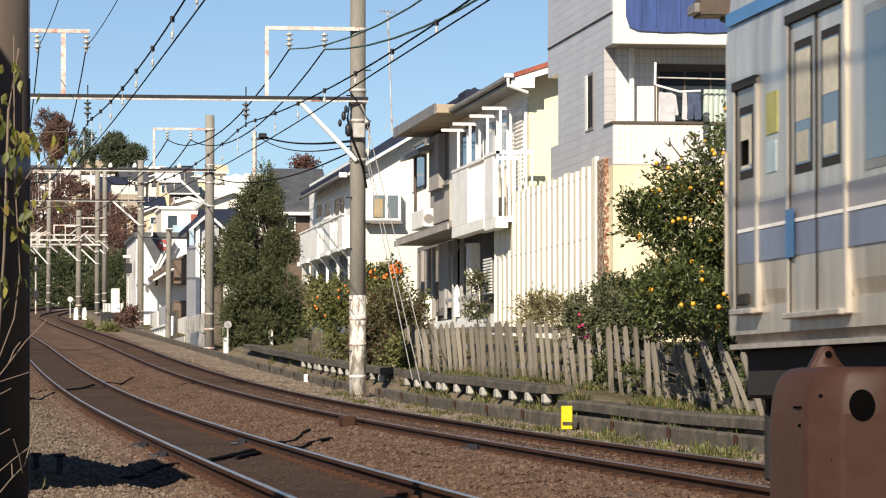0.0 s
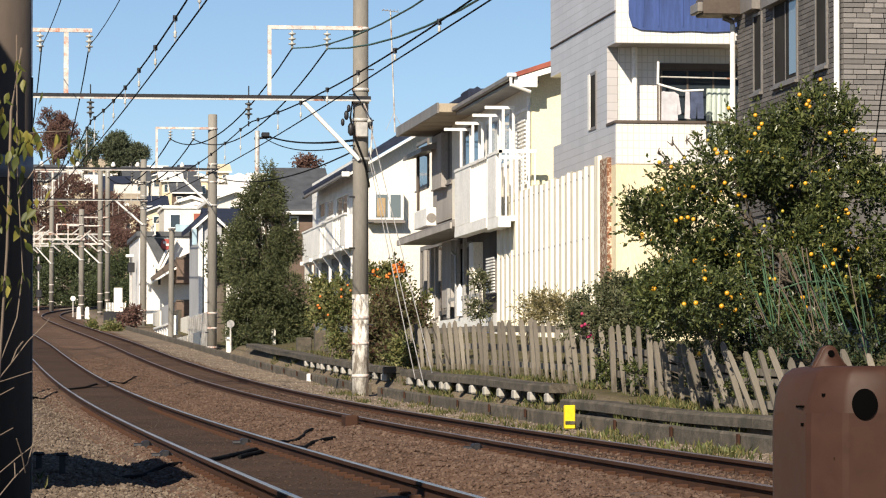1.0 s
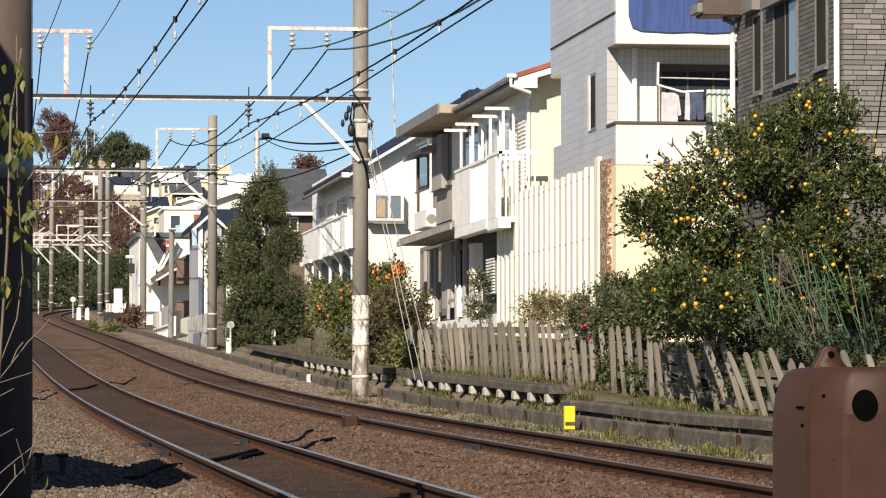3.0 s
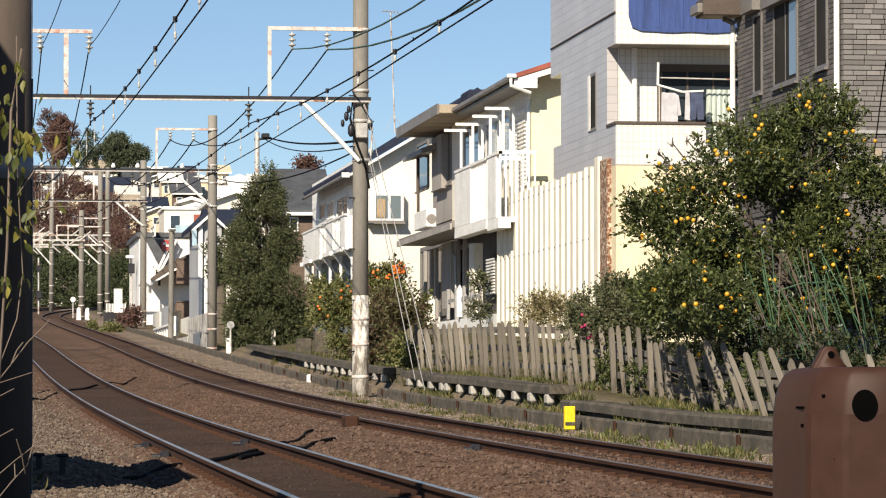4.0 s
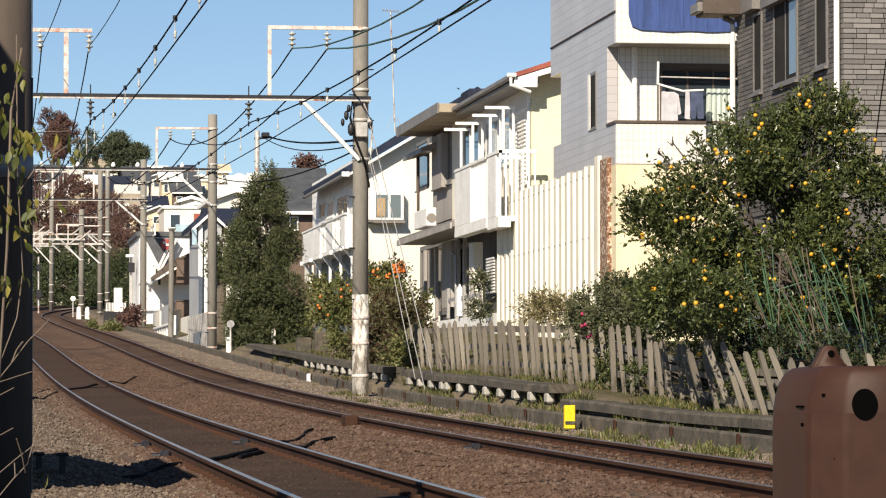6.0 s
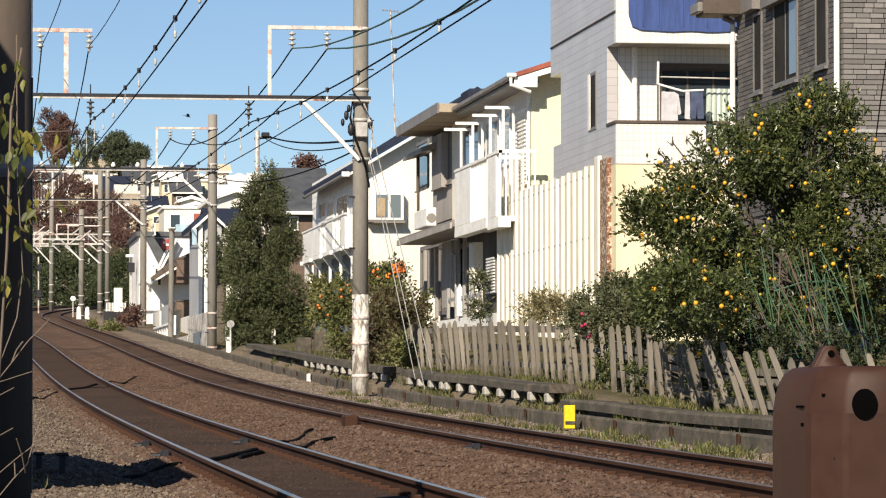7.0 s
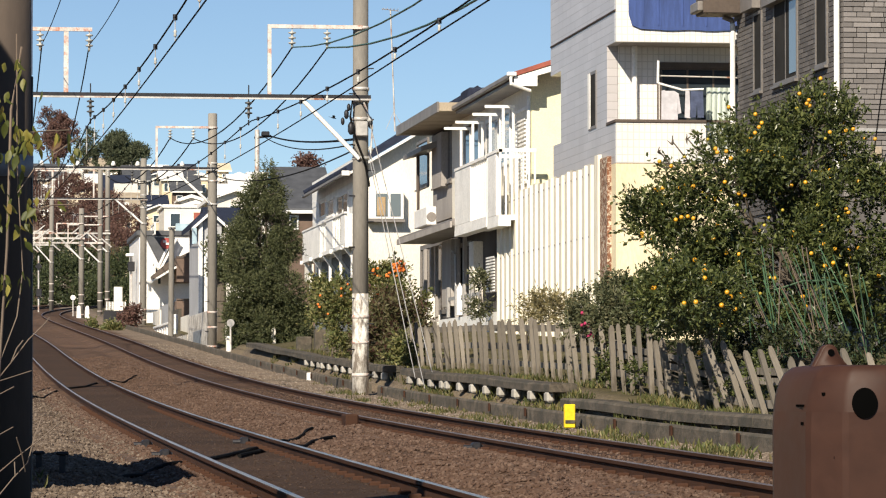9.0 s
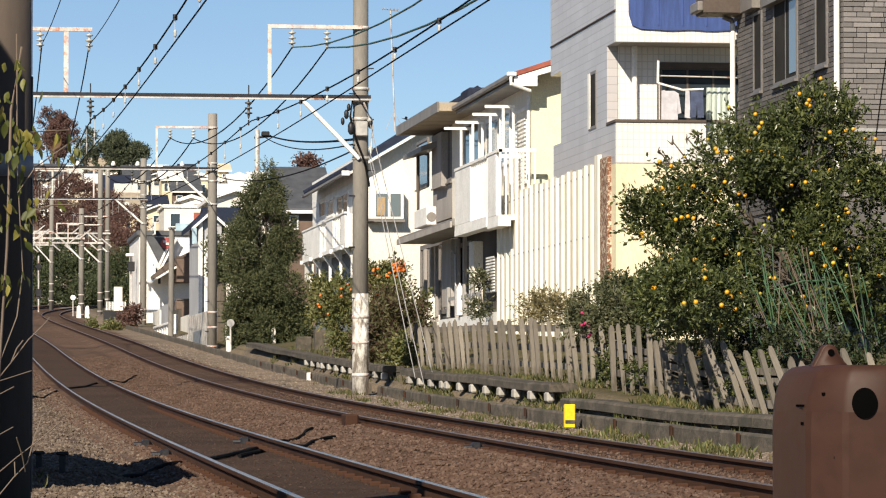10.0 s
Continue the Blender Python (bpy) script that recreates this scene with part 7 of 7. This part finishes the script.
M_ST_B = stone_material("rusty_ballast", (0.084, 0.050, 0.036), (0.106, 0.066, 0.048), (0.15, 0.102, 0.078))
M_ST_T = stone_material("tan_gravel", (0.098, 0.073, 0.055), (0.14, 0.107, 0.082), (0.22, 0.176, 0.14))
M_ST_D = stone_material("oily_ballast", (0.042, 0.027, 0.02), (0.054, 0.035, 0.027), (0.08, 0.056, 0.043))
M_ST_P = stone_material("pale_tan_gravel", (0.15, 0.115, 0.088), (0.21, 0.17, 0.135), (0.31, 0.265, 0.22))
off = lambda x, y: min(abs(x - TRACK_A), abs(x - TRACK_B)) > 0.72
stones("ballast", "rusty brown crushed ballast between and beside the tracks", 42000, 3, (1.5, 7.35, 25, 120), 0.018, M_ST_B, off)
stones("ballast_between_rails", "fine dark ballast between the rails", 2200, 4, (TRACK_B - 0.5, TRACK_B + 0.5, 26, 80), 0.008, M_ST_D)
stones("ballast_between_rails", "fine dark ballast between the rails", 4500, 5, (TRACK_A - 0.5, TRACK_A + 0.5, 26, 80), 0.014, M_ST_B)
stones("gravel", "pale tan stones between far rail and trough wall", 7000, 9, (7.1, 8.7, 32, 150), 0.017, M_ST_P)
stones("gravel", "pale tan gravel beside the near track", 17000, 6, (0.0, 1.75, 25, 80), 0.016, M_ST_T)


# ---- grass and weeds on the bank ----
def tufts(name, label, count, seed, span, size, mat, blades=9, slim=0.09):
    rng = np.random.default_rng(seed)
    pts, out = [], []
    x0, x1, y0, y1 = span
    for _ in range(count):
        x, y = rng.uniform(x0, x1), y0 * (y1 / y0) ** rng.random()
        if noise.noise((x * 1.3, y * 0.35, 7)) < -0.05:
            continue
        z = lumpy(x, y)
        for _ in range(blades):
            pts.append((x + rng.normal() * 0.06, y + rng.normal() * 0.06, z - 0.01))
            out.append((rng.normal() * 0.3, rng.normal() * 0.3, 1.6))
    ob = new(name, leaf_mesh(name, pts, size, seed, mat, -0.9, slim, out))
    return tagged(ob, label, "grass", kind="stuff")


tufts("grass", "patchy straw and green grass along the trough wall", 300, 71, (7.7, 8.7, 34, 90), 0.10, M_GRASS)
tufts("grass", "straw and green grass along the ledge and fence", 1500, 72, (8.9, 10.1, 36, 110), 0.13, M_GRASS)
tufts("grass", "rough grass darkened as shadow behind the fence", 380, 73, (10.6, 13.5, 38, 72), 0.2, M_SHADELEAF)
tufts("grass", "sparse weeds in the gravel", 30, 74, (0.2, 0.5, 27, 31), 0.10, M_GRASS)
tufts("weeds", "green weeds along the foot of the trough wall", 55, 77, (8.0, 8.72, 36, 52), 0.12, M_SHRUB, 8, 0.12)
tufts("weeds", "low broad-leaved weeds on the bank", 800, 75, (8.9, 9.9, 40, 75), 0.12, M_SHRUB, 7)


# ---- bricks of the dark house, last ----
BX, BY = 14.5, 59.8
shared = []
for w in (0.17, 0.23, 0.36, 0.48):
    bm = box(0, w - 0.012, 0, 0.028, 0, 0.074, 0.004)
    me = bpy.data.meshes.new("brick")
    bm.to_mesh(me)
    bm.free()
    me.materials.append(M_BRICK)
    shared.append((w, me))
rb_ = random.Random(6)
z = 4.063
while z < 7.39:
    x = BX + 0.03
    while x < 15.399:
        w, me = rb_.choice(shared)
        piece("brick", me, Matrix.Translation((x, BY + rb_.uniform(-0.006, 0.004), z)), brick_core)
        x += w
    z += 0.086
vs, fs = [], []
z = 4.063
k = 0
openings = [(65.955, 66.782, 6.301, 7.847), (63.057, 65.054, 6.297, 8.063), (60.804, 61.762, 6.32, 7.857)]
while z < 12.4:
    y = BY + 0.03 - (0.25 if k % 2 else 0)
    while y < 68.189 - 0.1:
        w = rb_.choice((0.36, 0.42, 0.48))
        a, b = max(y, BY + 0.02), y + w - 0.014
        for p, q, r0, s0 in openings:
            if r0 < z + 0.08 and z < s0 and p < b and a < q:
                a, b = (a, p) if a < p else (q, max(b, q))
        if b - a > 0.03:
            x0 = BX + rb_.uniform(-0.0015, 0.0015)
            i = len(vs)
            vs += [(x0, a, z), (x0, b, z), (x0, b, z + 0.074), (x0, a, z + 0.074), (BX + 0.035, a, z), (BX + 0.035, b, z), (BX + 0.035, b, z + 0.074), (BX + 0.035, a, z + 0.074)]
            fs += [(i + 1, i, i + 3, i + 2), (i, i + 1, i + 5, i + 4), (i + 3, i + 7, i + 6, i + 2), (i, i + 4, i + 7, i + 3), (i + 1, i + 2, i + 6, i + 5)]
        y += w
    z += 0.086
    k += 1


def island_brick():
    m, n, l, b = nodes_of("dark_grey_brick_course", 0.8, 0, 0.4)
    g = n.new("ShaderNodeNewGeometry")
    c = ramp(n, l, g.outputs["Random Per Island"], [(0.0, (0.10, 0.093, 0.09)), (0.6, (0.122, 0.113, 0.108)), (1.0, (0.165, 0.152, 0.145))])
    f = noise_tex(n, l, 30, 4)
    c = mix(n, l, 0.5, c, ramp(n, l, f.outputs[0], [(0.3, (0.75, 0.75, 0.75)), (0.7, (1.1, 1.1, 1.1))]), "MULTIPLY")
    l.new(c, b.inputs["Base Color"])
    bump(n, l, b, f.outputs[0], 0.3, 0.005)
    return m


me = bpy.data.meshes.new("brick_facing")
me.from_pydata(vs, [], fs)
me.materials.append(island_brick())
bc = tagged(new("brick_facing", me), kind="stuff")
bc.parent = brick_home
# ---- birds crossing the sky ----
M_FEATHER = surface("dark_feather", (0.03, 0.03, 0.032), rough=0.8)


def bird(size):
    b = thing("bird", label="small dark bird gliding across the sky", category="bird", group="birds")
    part("body", lathe([(0.01, -0.5 * size), (0.09 * size, -0.2 * size), (0.1 * size, 0.1 * size), (0.05 * size, 0.35 * size), (0.005, 0.5 * size)], 8), M_FEATHER, b).rotation_euler = (0, radians(90), 0)
    for s in (-1, 1):
        part("wing", prism([(-0.18 * size, 0.0), (0.2 * size, 0.02 * size), (0.05 * size, 0.10 * size)], 0.06 * size * s, 0.75 * size * s), M_FEATHER, b).rotation_euler = (radians(25 * s), 0, 0)
    part("tail", prism([(-0.75 * size, -0.03 * size), (-0.4 * size, -0.03 * size), (-0.4 * size, 0.03 * size), (-0.75 * size, 0.02 * size)], -0.1 * size, 0.1 * size), M_FEATHER, b)
    return b


bird_a, bird_b = bird(0.22), bird(0.32)
BIRD_A, STEP_A = Vector((32.474, 250, 22.775)), Vector((1.566, 0, -1.754))
BIRD_B, STEP_B = Vector((10.049, 180, 14.266)), Vector((3.595, 0, -0.028))


# ---- what moves ----
def motions():
    walk(train, [(t, pose(TRACK_A, TRAIN_START - TRAIN_SPEED * t, rail_z(TRAIN_START - TRAIN_SPEED * t) + 0.0)) for t in (0, 0.2, 0.5, 1, 2, 4, 6, 8, 10)])
    for b, at, step, t0, turn in ((bird_a, BIRD_A, STEP_A, 5.3, 40), (bird_b, BIRD_B, STEP_B, 6.8, 15)):
        walk(b, [(t, pose(*(at + step * (t - t0)), 0, turn, -10)) for t in (0, 2.5, 5, 7.5, 10)])


motions()
